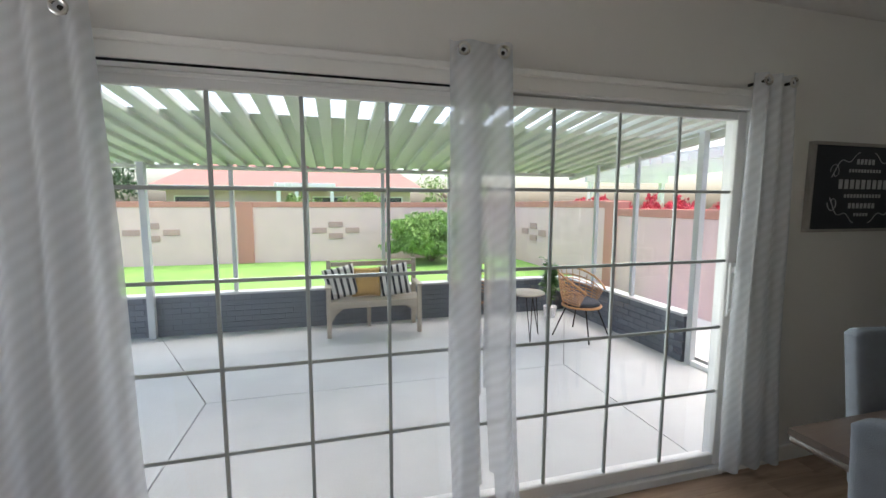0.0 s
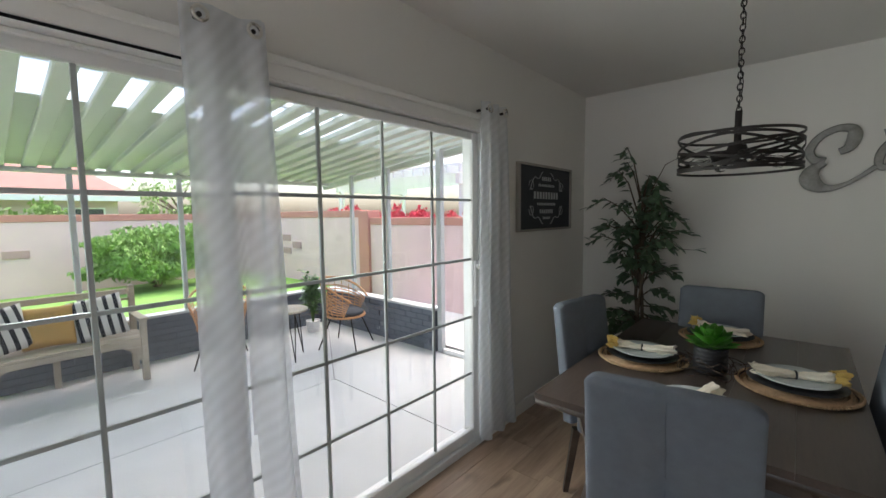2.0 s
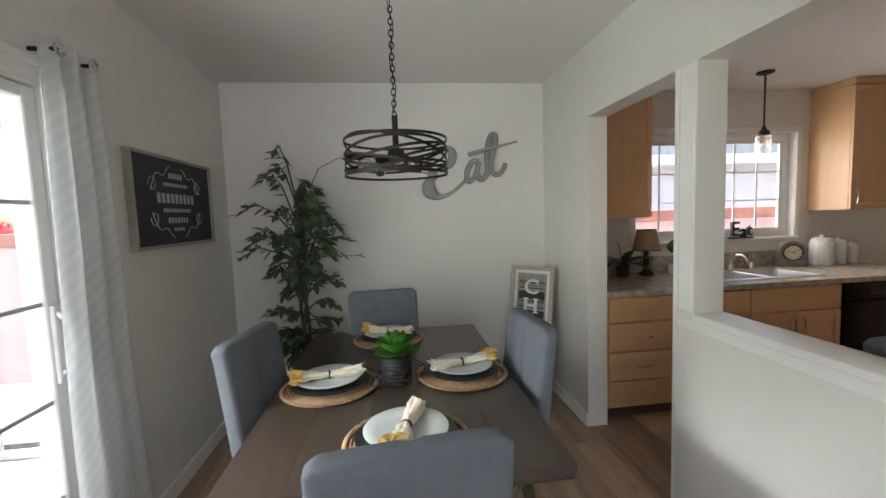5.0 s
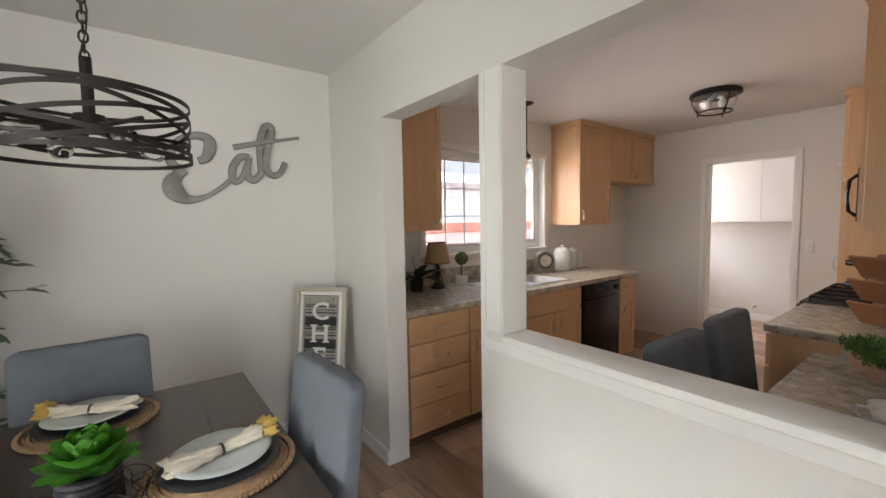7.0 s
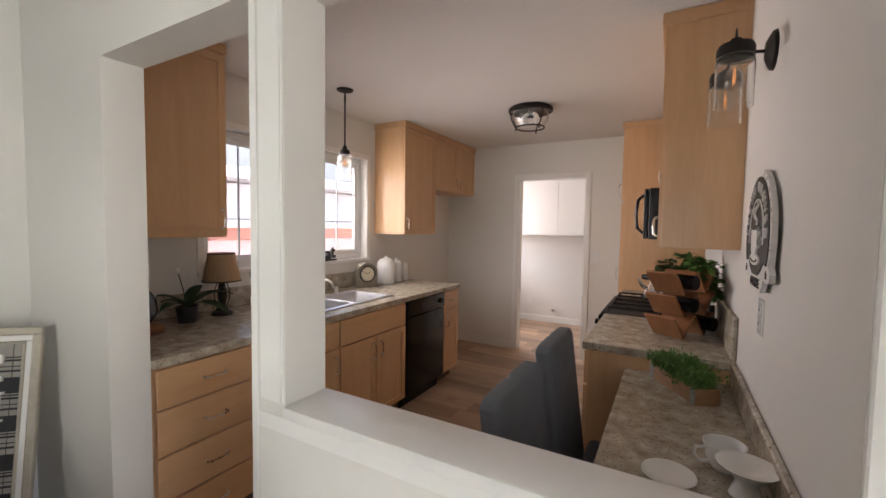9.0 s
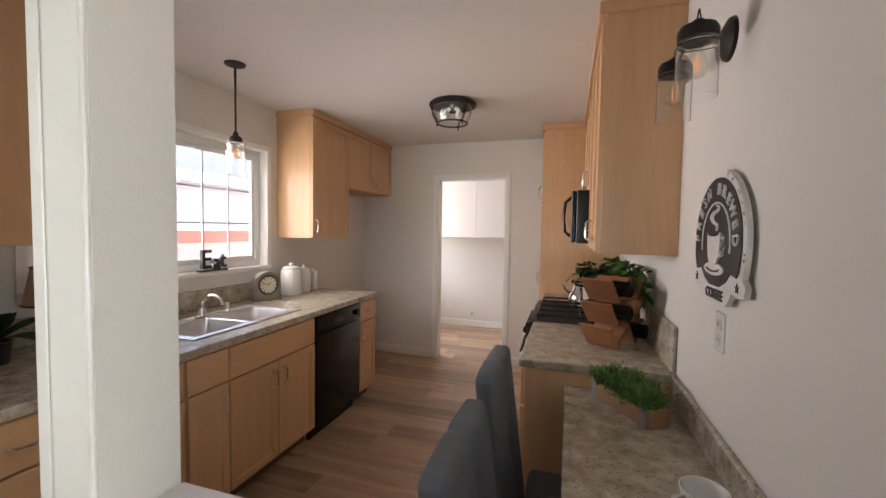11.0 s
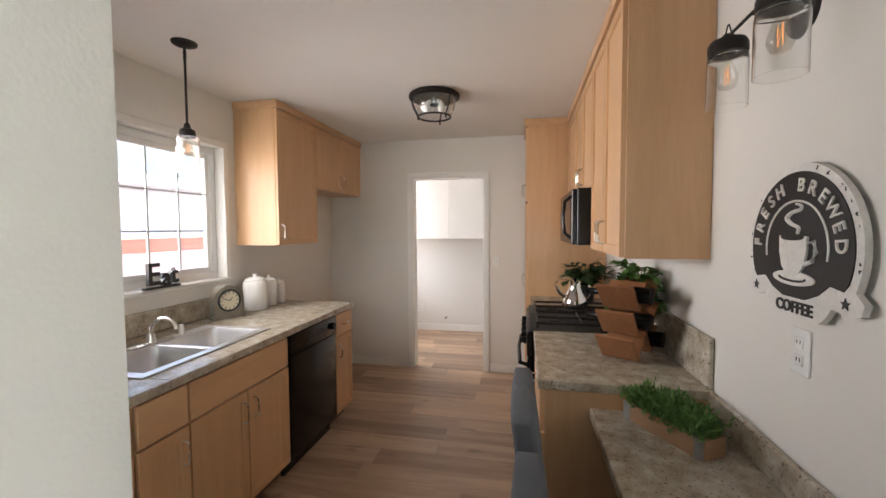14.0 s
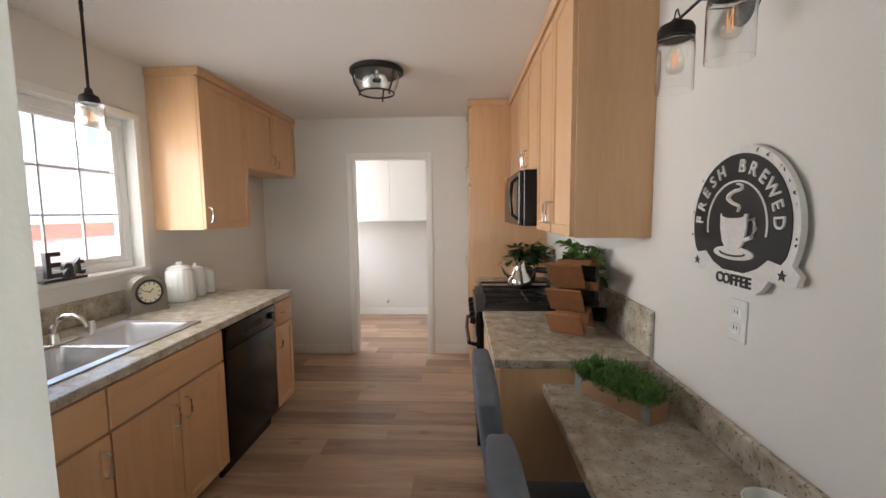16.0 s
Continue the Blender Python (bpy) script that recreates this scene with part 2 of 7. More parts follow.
GREEN = mat("sage_green_metal", (0.54, 0.57, 0.50), 0.5, var=0.08, scale=2.5, bump=0.03)
GRASS = mat("lawn_grass", (0.16, 0.32, 0.06), 0.9, var=0.4, scale=1.6, bump=0.8, fine=60)
PINKBLOCK = mat("pale_pink_block", (0.72, 0.525, 0.51), 0.9, var=0.08, scale=2.0, bump=0.3, fine=50)
REDBLOCK = mat("red_cap_block", (0.50, 0.235, 0.185), 0.9, var=0.15, scale=4, bump=0.3)
ACCENT = mat("mauve_accent_block", (0.46, 0.30, 0.28), 0.9, var=0.12, scale=4, bump=0.3)
LEAF = mat("bush_leaf", (0.22, 0.36, 0.09), 0.6, var=0.5, scale=6, bump=0.0, per_object=0.3)
SOIL = mat("dry_earth", (0.16, 0.12, 0.08), 0.95, var=0.3, bump=0.5)


# ---- mesh helpers ----
def box(bm, x0, x1, y0, y1, z0, z1, bevel=0.0, seg=1):
    vs = [bm.verts.new((x, y, z)) for z in (z0, z1) for y in (y0, y1) for x in (x0, x1)]
    fs = [bm.faces.new([vs[i] for i in q]) for q in ((0, 2, 3, 1), (4, 5, 7, 6), (0, 1, 5, 4), (2, 6, 7, 3), (0, 4, 6, 2), (1, 3, 7, 5))]
    if bevel:
        es = list({e for f in fs for e in f.edges})
        bmesh.ops.bevel(bm, geom=es, offset=bevel, segments=seg, affect="EDGES", profile=0.5)
    return bm


def slab(*a, **k):
    return box(bmesh.new(), *a, **k)


def rod(bm, a, b, r, r2=None, seg=12):
    a, b = Vector(a), Vector(b)
    d = b - a
    m = Matrix.Translation((a + b) / 2) @ d.to_track_quat("Z", "Y").to_matrix().to_4x4()
    bmesh.ops.create_cone(bm, cap_ends=True, segments=seg, radius1=r, radius2=r if r2 is None else r2, depth=d.length, matrix=m)
    return bm


def tube(bm, pts, r, seg=8, closed=False):
    """A round bar that follows points."""
    pts = [Vector(p) for p in pts]
    n, rings = len(pts), []
    for i, p in enumerate(pts):
        a, b = (pts[(i - 1) % n], pts[(i + 1) % n]) if closed else (pts[max(i - 1, 0)], pts[min(i + 1, n - 1)])
        q = (b - a).normalized().to_track_quat("Z", "Y")
        rr = r(i / max(1, n - 1)) if callable(r) else r
        rings.append([bm.verts.new(p + q @ Vector((rr * math.cos(k * math.tau / seg), rr * math.sin(k * math.tau / seg), 0))) for k in range(seg)])
    for i in range(n if closed else n - 1):
        u, v = rings[i], rings[(i + 1) % n]
        s = min(range(seg), key=lambda s: (u[0].co - v[s].co).length)
        for k in range(seg):
            bm.faces.new((u[k], u[(k + 1) % seg], v[(k + 1 + s) % seg], v[(k + s) % seg]))
    if not closed:
        bm.faces.new(rings[0][::-1])
        bm.faces.new(rings[-1])
    return bm


def lathe(bm, prof, seg=28, at=(0, 0, 0)):
    """Turn a profile of (radius, height) round z."""
    rings = []
    for r, z in prof:
        if r < 1e-5:
            rings.append([bm.verts.new((at[0], at[1], at[2] + z))])
        else:
            rings.append([bm.verts.new((at[0] + r * math.cos(k * math.tau / seg), at[1] + r * math.sin(k * math.tau / seg), at[2] + z)) for k in range(seg)])
    for u, v in zip(rings, rings[1:]):
        for k in range(seg):
            k2 = (k + 1) % seg
            q = [u[k % len(u)], u[k2 % len(u)], v[k2 % len(v)], v[k % len(v)]]
            q = list(dict.fromkeys(q))
            if len(q) > 2:
                bm.faces.new(q)
    return bm


def prism(bm, outline, z0, z1):
    """An outline in x and y, raised from z0 to z1."""
    lo, hi = [bm.verts.new((x, y, z0)) for x, y in outline], [bm.verts.new((x, y, z1)) for x, y in outline]
    bm.faces.new(lo[::-1])
    bm.faces.new(hi)
    n = len(lo)
    for i in range(n):
        bm.faces.new((lo[i], lo[(i + 1) % n], hi[(i + 1) % n], hi[i]))
    return bm


def moved(bm, m):
    bmesh.ops.transform(bm, matrix=m, verts=bm.verts)
    return bm


def finish(name, bm, material, smooth=30):
    bmesh.ops.recalc_face_normals(bm, faces=bm.faces)
    me = bpy.data.meshes.new(name)
    if smooth:
        lim = radians(smooth)
        for f in bm.faces:
            f.smooth = True
        for e in bm.edges:
            e.smooth = len(e.link_faces) == 2 and e.calc_face_angle(0) < lim
    bm.to_mesh(me)
    bm.free()
    me.materials.append(material)
    return me


def part(name, bm, material, parent=None, label="", smooth=30):
    ob = new(name, finish(name, bm, material, smooth))
    ob.parent = parent
    return tagged(ob, label)


def thing(name, at, label, category, group="", turn=0.0, kind=""):
    ob = new(name)
    ob.empty_display_size = 0.1
    ob.matrix_basis = pose(*at, 0, 0, turn)
    return tagged(ob, label, category, group, kind)


def solid(name, bm, material, label, category, group="", kind="", smooth=30):
    return tagged(part(name, bm, material, None, "", smooth), label, category, group, kind)

# ---- the shell of the house ----
XW, XE, YD, YP, YPK, YK, XKW = -2.2, 4.05, 1.83, -0.657, -0.793, -4.66, 1.245
CEIL_D, CEIL_K, OUT = 2.50, 2.45, 0.16
DOOR_X0, DOOR_X1, DOOR_H = -0.51, 2.47, 2.03      # sliding door's rough opening
WIN_Y0, WIN_Y1, WIN_Z0, WIN_Z1 = -3.0, -1.45, 1.165, 2.09
LD_X0, LD_X1, LD_H = 2.335, 3.11, 2.05            # opening to the laundry
COL_X0, COL_X1, DW_X1 = 2.345, 2.473, 3.298       # column between pass-through and doorway
PASS_X0, SILL_Z, HEAD_Z = 1.29, 1.010, 2.056
YL = -6.3


def wall(name, label, *boxes):
    bm = bmesh.new()
    for b in boxes:
        box(bm, *b)
    return solid(name, bm, WALL, label, "wall", kind="structure", smooth=0)


wall("wall_north", "off-white painted wall around the sliding patio door",
     (XW - OUT, DOOR_X0, YD, YD + OUT, -0.22, 2.62), (DOOR_X1, XE + OUT, YD, YD + OUT, -0.22, 2.62), (DOOR_X0, DOOR_X1, YD, YD + OUT, DOOR_H, 2.62))
wall("wall_east", "off-white painted outer wall with the kitchen window",
     (XE, XE + OUT, WIN_Y1, YD, -0.22, 2.62), (XE, XE + OUT, -4.95, WIN_Y0, -0.22, 2.62), (XE, XE + OUT, YL - OUT, -6.05, -0.22, 2.62), (XE, XE + OUT, -6.05, -4.95, -0.22, 1.0), (XE, XE + OUT, -6.05, -4.95, 2.2, 2.62),
     (XE, XE + OUT, WIN_Y0, WIN_Y1, -0.22, WIN_Z0), (XE, XE + OUT, WIN_Y0, WIN_Y1, WIN_Z1, 2.62))
wall("wall_pass_corner", "white painted wall beside the kitchen doorway", (DW_X1, XE, YPK, YP, 0, 2.5))
wall("wall_pass_half", "white painted half wall under the pass-through", (PASS_X0, COL_X0, YPK, YP, 0, SILL_Z - 0.03))
wall("wall_pass_end", "white painted wall beside the pass-through", (XW, PASS_X0, YPK, YP, 0, 2.5))
wall("wall_pass_header", "white painted header over doorway and pass-through", (PASS_X0, DW_X1, YPK, YP, HEAD_Z, 2.5))
wall("column", "white painted square column between doorway and pass-through", (COL_X0, COL_X1, YPK, YP, 0, HEAD_Z))
wall("wall_kitchen_west", "off-white painted kitchen wall with a coffee sign", (XKW - 0.12, XKW, YL, YPK, 0, 2.5))
wall("wall_kitchen_south", "off-white painted wall with an open doorway to the laundry",
     (XKW, LD_X0, YK - 0.12, YK, 0, 2.5), (LD_X1, XE, YK - 0.12, YK, 0, 2.5), (LD_X0, LD_X1, YK - 0.12, YK, LD_H, 2.5))
wall("wall_laundry", "pale painted back wall of the laundry", (XKW - 0.12, XE, YL - 0.12, YL, 0, 2.5))
# closing wall out of view; its opening is added to admit fill light
wall("wall_west", "plain living room wall, out of view, with an added wide opening for fill light",
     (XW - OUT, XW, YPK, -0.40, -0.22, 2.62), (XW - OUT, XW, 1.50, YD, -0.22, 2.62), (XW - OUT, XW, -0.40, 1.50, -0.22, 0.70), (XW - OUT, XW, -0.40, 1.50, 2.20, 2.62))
solid("ceiling_dining", slab(XW, XE, YP, YD, CEIL_D, CEIL_D + 0.1), CEIL, "smooth off-white dining room ceiling", "ceiling", kind="structure", smooth=0)
solid("ceiling_kitchen", slab(XKW, XE, YL, YPK, CEIL_K, CEIL_K + 0.1), CEIL, "smooth off-white kitchen ceiling", "ceiling", kind="structure", smooth=0)
solid("roof_deck", slab(XW - 0.2, XE + 0.2, YL - 0.2, YD + OUT, 2.62, 2.72), CEIL, "flat deck above the ceilings", "roof", kind="structure", smooth=0)

# ---- sliding patio door ----
def sliding_door():
    d = thing("door_1", ((DOOR_X0 + DOOR_X1) / 2, YD, 0), "white vinyl two-panel sliding patio door with gridded glass, closed", "door", kind="structure")
    cx = (DOOR_X0 + DOOR_X1) / 2
    def bx(name, x0, x1, y0, y1, z0, z1, m=VINYL, bev=0.004, parent=d):
        return part(name, slab(x0 - cx, x1 - cx, y0 - YD, y1 - YD, z0, z1, bevel=bev), m, parent)
    bx("jamb", DOOR_X0, DOOR_X0 + 0.035, YD - 0.012, YD + 0.13, 0.0, DOOR_H)
    bx("jamb", DOOR_X1 - 0.035, DOOR_X1, YD - 0.012, YD + 0.13, 0.0, DOOR_H)
    bx("head", DOOR_X0 + 0.035, DOOR_X1 - 0.035, YD - 0.012, YD + 0.13, 1.970, DOOR_H)
    bx("sill", DOOR_X0 + 0.035, DOOR_X1 - 0.035, YD - 0.012, YD + 0.15, -0.02, 0.045)
    bx("head_track", DOOR_X0 + 0.035, DOOR_X1 - 0.035, YD + 0.046, YD + 0.054, 1.950, 1.970)
    for gx0, gx1, yc, z0, z1 in ((0.996, 2.378, YD + 0.026, 0.112, 1.922), (-0.417, 0.933, YD + 0.076, 0.105, 1.915)):
        p = thing("sliding_panel", (0, 0, 0), "", "")
        p.parent = d
        for k in ("label", "category"):
            if k in p:
                del p[k]
        bx("stile", gx0 - 0.055, gx0, yc - 0.019, yc + 0.019, 0.047, 1.964, parent=p)
        bx("stile", gx1, gx1 + 0.055, yc - 0.019, yc + 0.019, 0.047, 1.964, parent=p)
        bx("rail", gx0, gx1, yc - 0.018, yc + 0.018, 0.047, z0, parent=p)
        bx("rail", gx0, gx1, yc - 0.018, yc + 0.018, z1, 1.964, parent=p)
        pane = bx("pane", gx0 - 0.005, gx1 + 0.005, yc - 0.003, yc + 0.003, z0 - 0.005, z1 + 0.005, GLASS, 0, p)
        pane.visible_shadow = False
        for i in range(1, 4):
            x = gx0 + (gx1 - gx0) * i / 4
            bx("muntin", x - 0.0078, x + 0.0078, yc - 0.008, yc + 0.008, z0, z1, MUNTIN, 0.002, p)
        for i in range(1, 5):
            z = z0 + (z1 - z0) * i / 5
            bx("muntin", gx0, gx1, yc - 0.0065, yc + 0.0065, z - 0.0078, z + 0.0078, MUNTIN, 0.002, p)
    # thin black strip that paints in the shadow line above the left panel
    bx("gap_shadow_strip", DOOR_X0 + 0.04, 0.93, YD - 0.0135, YD - 0.0122, 1.9702, 1.9795, BLACK, 0)
    h = bmesh.new()
    tube(h, [(2.405 - cx, -0.004, 0.93), (2.405 - cx, -0.042, 0.96), (2.405 - cx, -0.045, 1.05), (2.405 - cx, -0.042, 1.13), (2.405 - cx, -0.004, 1.16)], 0.013)
    box(h, 2.385 - cx, 2.425 - cx, -0.008, 0.008, 0.90, 1.19, 0.003)
    part("door_handle", h, VINYL, d)
    # stepped casing over the head
    part("head_casing", slab(DOOR_X0 - 0.02 - cx, DOOR_X1 + 0.02 - cx, -0.02, -0.0125, 1.981, 2.058, bevel=0.003), TRIM, d)
    part("head_moulding", slab(DOOR_X0 - 0.03 - cx, DOOR_X1 + 0.03 - cx, -0.034, -0.0205, 2.034, 2.066, bevel=0.005), TRIM, d)


sliding_door()


def curtain(x0, x1, label, folds, seed, flare=0.03, z0=0.05, gap=0.0, skew=0.0, full=1.0):
    """Sheer panel with grommets at the top, gathered in soft upright folds."""
    rng = random.Random(seed)
    c = thing("curtain", ((x0 + x1) / 2, YD - 0.075, 0), label, "curtain", "curtains at the patio door")
    w, nu, nv, top = x1 - x0, folds * 10, 26, 2.135
    ph = [rng.uniform(-0.5, 0.5) for _ in range(folds + 2)]
    bm = bmesh.new()
    rows = []
    for j in range(nv + 1):
        v = j / nv
        z = top + (z0 - top) * v
        row = []
        for i in range(nu + 1):
            u = i / nu
            k = u * folds
            a = (0.016 + 0.022 * min(1, v * 2.5)) * full
            x = (u - 0.5) * (w + flare * v) + skew * v + 0.012 * math.sin(7 * v + ph[int(k)]) * v
            y = a * math.sin(math.tau * k + ph[int(k)] * v * 1.6) + 0.008 * math.sin(3 * math.tau * u + 4 * v)
            row.append(bm.verts.new((x, y, z + (0.012 * math.sin(math.tau * k) if j == nv else 0))))
        rows.append(row)
    for r, s in zip(rows, rows[1:]):
        for i in range(nu):
            if gap and r is not rows[0] and abs((i + 0.5) / nu - 0.5) < gap * (rows.index(r) / nv) ** 2:
                continue
            bm.faces.new((r[i], r[i + 1], s[i + 1], s[i]))
    part("panel", bm, SHEER, c, "", 80)
    # stitched header band and grommets
    for gx in (-0.31, 0.31):
        g = bmesh.new()
        ring = [(gx * w + 0.021 * math.cos(a), -0.030, 2.092 + 0.021 * math.sin(a)) for a in [k * math.tau / 20 for k in range(20)]]
        tube(g, ring, 0.006, 6, closed=True)
        part("grommet", g, NICKEL, c, "silver metal grommet")
        rod(h := bmesh.new(), (gx * w, -0.022, 2.092), (gx * w, 0.07, 2.092), 0.008)
        part("hook_peg", h, IRON, c)
    return c


curtain(-0.70, -0.36, "sheer white curtain panel with grommets, hanging open beside the patio door", 3, 1, 0.16, full=0.75)
curtain(0.825, 1.09, "narrow sheer white curtain panel gathered at mid door", 2, 2, 0.05, 0.03, 0.16, 0.045)
curtain(2.36, 2.625, "sheer white curtain panel with grommets, gathered by the door jamb", 3, 3, 0.17, 0.06, skew=0.03, full=0.5)

# ---- base and trims ----
solid("floor", slab(XW, XE, YL, YD, -0.12, -0.008), GAP, "wood-look vinyl plank floor", "floor", kind="structure", smooth=0)


def baseboard(name, x0, x1, y0, y1):
    bm = slab(x0, x1, y0, y1, 0, 0.095, bevel=0.003)
    solid(name, bm, TRIM, "white painted baseboard", "baseboard", kind="structure")


baseboard("baseboard", DOOR_X1 + 0.03, XE, YD - 0.014, YD)
baseboard("baseboard", XE - 0.014, XE, YP, YD - 0.014)
baseboard("baseboard", DW_X1, XE - 0.014, YP, YP + 0.014)
baseboard("baseboard", LD_X1 + 0.06, XE, YK, YK + 0.014)
baseboard("baseboard", XKW, XE, YL, YL + 0.014)
baseboard("baseboard", 1.93, LD_X0 - 0.06, YK, YK + 0.014)

# pass-through sill, column casing
solid("sill_passthrough", slab(PASS_X0, COL_X0, YPK - 0.004, YP + 0.012, SILL_Z - 0.03, SILL_Z, bevel=0.006, seg=2), TRIM, "white painted sill of the pass-through", "sill", kind="structure")
solid("trim", slab(PASS_X0, COL_X1 - 0.029, YP, YP + 0.003, SILL_Z - 0.075, SILL_Z - 0.032, bevel=0.0012), TRIM, "white moulding under the pass-through sill", "trim", kind="structure")
for x0, x1, z0, d in ((COL_X1 - 0.028, COL_X1 - 0.001, 0.002, 0.004), (COL_X0 + 0.012, COL_X1 - 0.037, SILL_Z + 0.002, 0.004), (COL_X0 + 0.001, COL_X0 + 0.008, SILL_Z + 0.002, 0.006)):
    solid("trim", slab(x0, x1, YP, YP + d, z0, HEAD_Z, bevel=0.0015), TRIM, "white painted casing strip on the column", "trim", kind="structure")
solid("trim", slab(PASS_X0 - 0.07, PASS_X0, YP, YP + 0.012, 0.002, HEAD_Z + 0.05, bevel=0.003), TRIM, "white painted casing at the end of the pass-through", "trim", kind="structure")


def laundry_casing():
    c = thing("door_2", (2.72, YK, 0), "open cased doorway with white trim leading to the laundry", "doorway", kind="structure")
    x0, x1 = LD_X0 - 2.72, LD_X1 - 2.72
    for n, b in (("casing", (x0 - 0.05, x0, 0.0005, 0.014, 0, LD_H + 0.05)), ("casing", (x1, x1 + 0.05, 0.0005, 0.014, 0, LD_H + 0.05)), ("head_casing", (x0, x1, 0.0005, 0.014, LD_H, LD_H + 0.05)),
                 ("jamb", (x0, x0 + 0.015, -0.119, 0.0, 0, LD_H)), ("jamb", (x1 - 0.015, x1, -0.119, 0.0, 0, LD_H)), ("jamb", (x0 + 0.015, x1 - 0.015, -0.119, 0.0, LD_H - 0.015, LD_H))):
        part(n, slab(*b, bevel=0.002), TRIM, c)


laundry_casing()

# ---- patio and yard ----
PZ = -0.165
solid("ground", slab(-120, 120, 6.05, 160, -0.45, -0.12), GRASS, "mown green lawn reaching back behind the house", "lawn", kind="structure", smooth=0)
solid("ground_side", slab(XE + OUT, 120, -60, 6.05, -0.45, -0.19), CONCRETE, "pale concrete walk beside the house", "path", kind="structure", smooth=0)
solid("ground_rear", slab(-120, XW - OUT, -60, 6.05, -0.45, -0.19), CONCRETE, "pale concrete beside the house", "path", kind="structure", smooth=0)


def patio():
    """Concrete slab in sections, with tooled joints between them."""
    p = thing("pavement", (0.9, 4.0, PZ), "pale grey concrete patio slab with tooled joints", "patio", kind="structure")
    g = 0.006
    x0, x1, y0, y1, ym = -0.72, 2.64, YD + OUT, 5.95, 3.80
    quads = [((x0, y0), (x1, y0), (x1, ym), (x0, ym)), ((x0, ym), (x1, ym), (3.95, y1), (-1.85, y1)),
             ((x1, y0), (4.06, y0), (4.06, y1), (3.95, y1), (x1, ym)), ((-4.0, y0), (x0, y0), (x0, ym), (-1.85, y1), (-4.0, y1))]
    for q in quads:
        cx, cy = sum(a for a, _ in q) / len(q), sum(b for _, b in q) / len(q)
        o = []
        for a, b in q:
            d = Vector((cx - a, cy - b)).normalized()
            o.append((a + d.x * g - 0.9, b + d.y * g - 4.0))
        part("slab", prism(bmesh.new(), o, -0.06, 0.0), CONCRETE, p)
    part("joint_fill", slab(-4.9, 3.16, y0 - 4.0, y1 - 4.0, -0.2, -0.012), LINE, p)


patio()


def half_wall(name, x0, x1, y0, y1, along, label):
    """Low wall of painted bricks in running bond under a sill board; the bricks are pieces of their own."""
    w = thing(name, (x0, y0, PZ), label, "wall", kind="structure")
    L = (x1 - x0) if along == "x" else (y1 - y0)
    T, H, c, bl = 0.12, 0.50, 0.0715, 0.205
    if along == "x":
        part("core", slab(0, L, 0.008, T - 0.008, 0, H), MORTAR, w)
    else:
        part("core", slab(0.008, T - 0.008, 0, L, 0, H), MORTAR, w)
    me = finish("brick", slab(-bl / 2 + 0.005, bl / 2 - 0.005, -T / 2, T / 2, -c / 2 + 0.0045, c / 2 - 0.0045, bevel=0.003), GREYBRICK, 0)
    for r in range(7):
        n = int(L / bl) + 1
        for i in range(n):
            u = (i + (0.5 if r % 2 else 0.0)) * bl + bl / 2
            if u + bl / 2 > L + 0.001:
                continue
            b = new("brick", me)
            b.parent = w
            j = random.uniform(-0.003, 0.003)
            b.matrix_basis = pose(u, T / 2 + j, (r + 0.5) * c) if along == "x" else pose(T / 2 + j, u, (r + 0.5) * c, 0, 0, 90)
    if along == "x":
        part("sill_board", slab(-0.02, L + 0.02, -0.02, T + 0.02, H, H + 0.03, bevel=0.005), ALU, w)
    else:
        part("sill_board", slab(-0.02, T + 0.02, -0.02, L - 0.02, H, H + 0.03, bevel=0.005), ALU, w)


half_wall("wall_patio_back", -4.0, 3.88, 5.85, 5.97, "x", "low slate-grey painted brick wall along the patio")
half_wall("wall_patio_side", 3.88, 4.0, 3.55, 5.85, "y", "low slate-grey painted brick wall at the patio's side")


def post(x, y, z0, z1, w=0.05, label="slim pale grey aluminium screen post on the low wall"):
    solid("patio_post", slab(x - w / 2, x + w / 2, y - w / 2, y + w / 2, z0, z1, bevel=0.004), ALU, label, "post", "patio posts")


for x in (-3.0, -0.91, 0.0, 1.012, 1.98, 2.98):
    post(x, 5.91, PZ + 0.53, 2.0)
for y in (4.41, 5.2):
    post(3.94, y, PZ + 0.53, 2.08)
post(3.94, 3.50, PZ, 2.22, 0.07, "slim white post beside the patio's side opening")
post(3.94, 2.02, PZ, 2.30, 0.07, "slim white post beside the patio's side opening")
post(-1.85, 5.80, PZ, 2.0, 0.075, "white square patio roof post on the slab")
solid("threshold", slab(3.91, 3.97, 2.06, 3.46, PZ, PZ + 0.05, bevel=0.005), VINYL, "white aluminium threshold of the patio's side opening", "threshold")


def roof_z(y):
    return 2.42 - 0.100 * (y - 2.0)


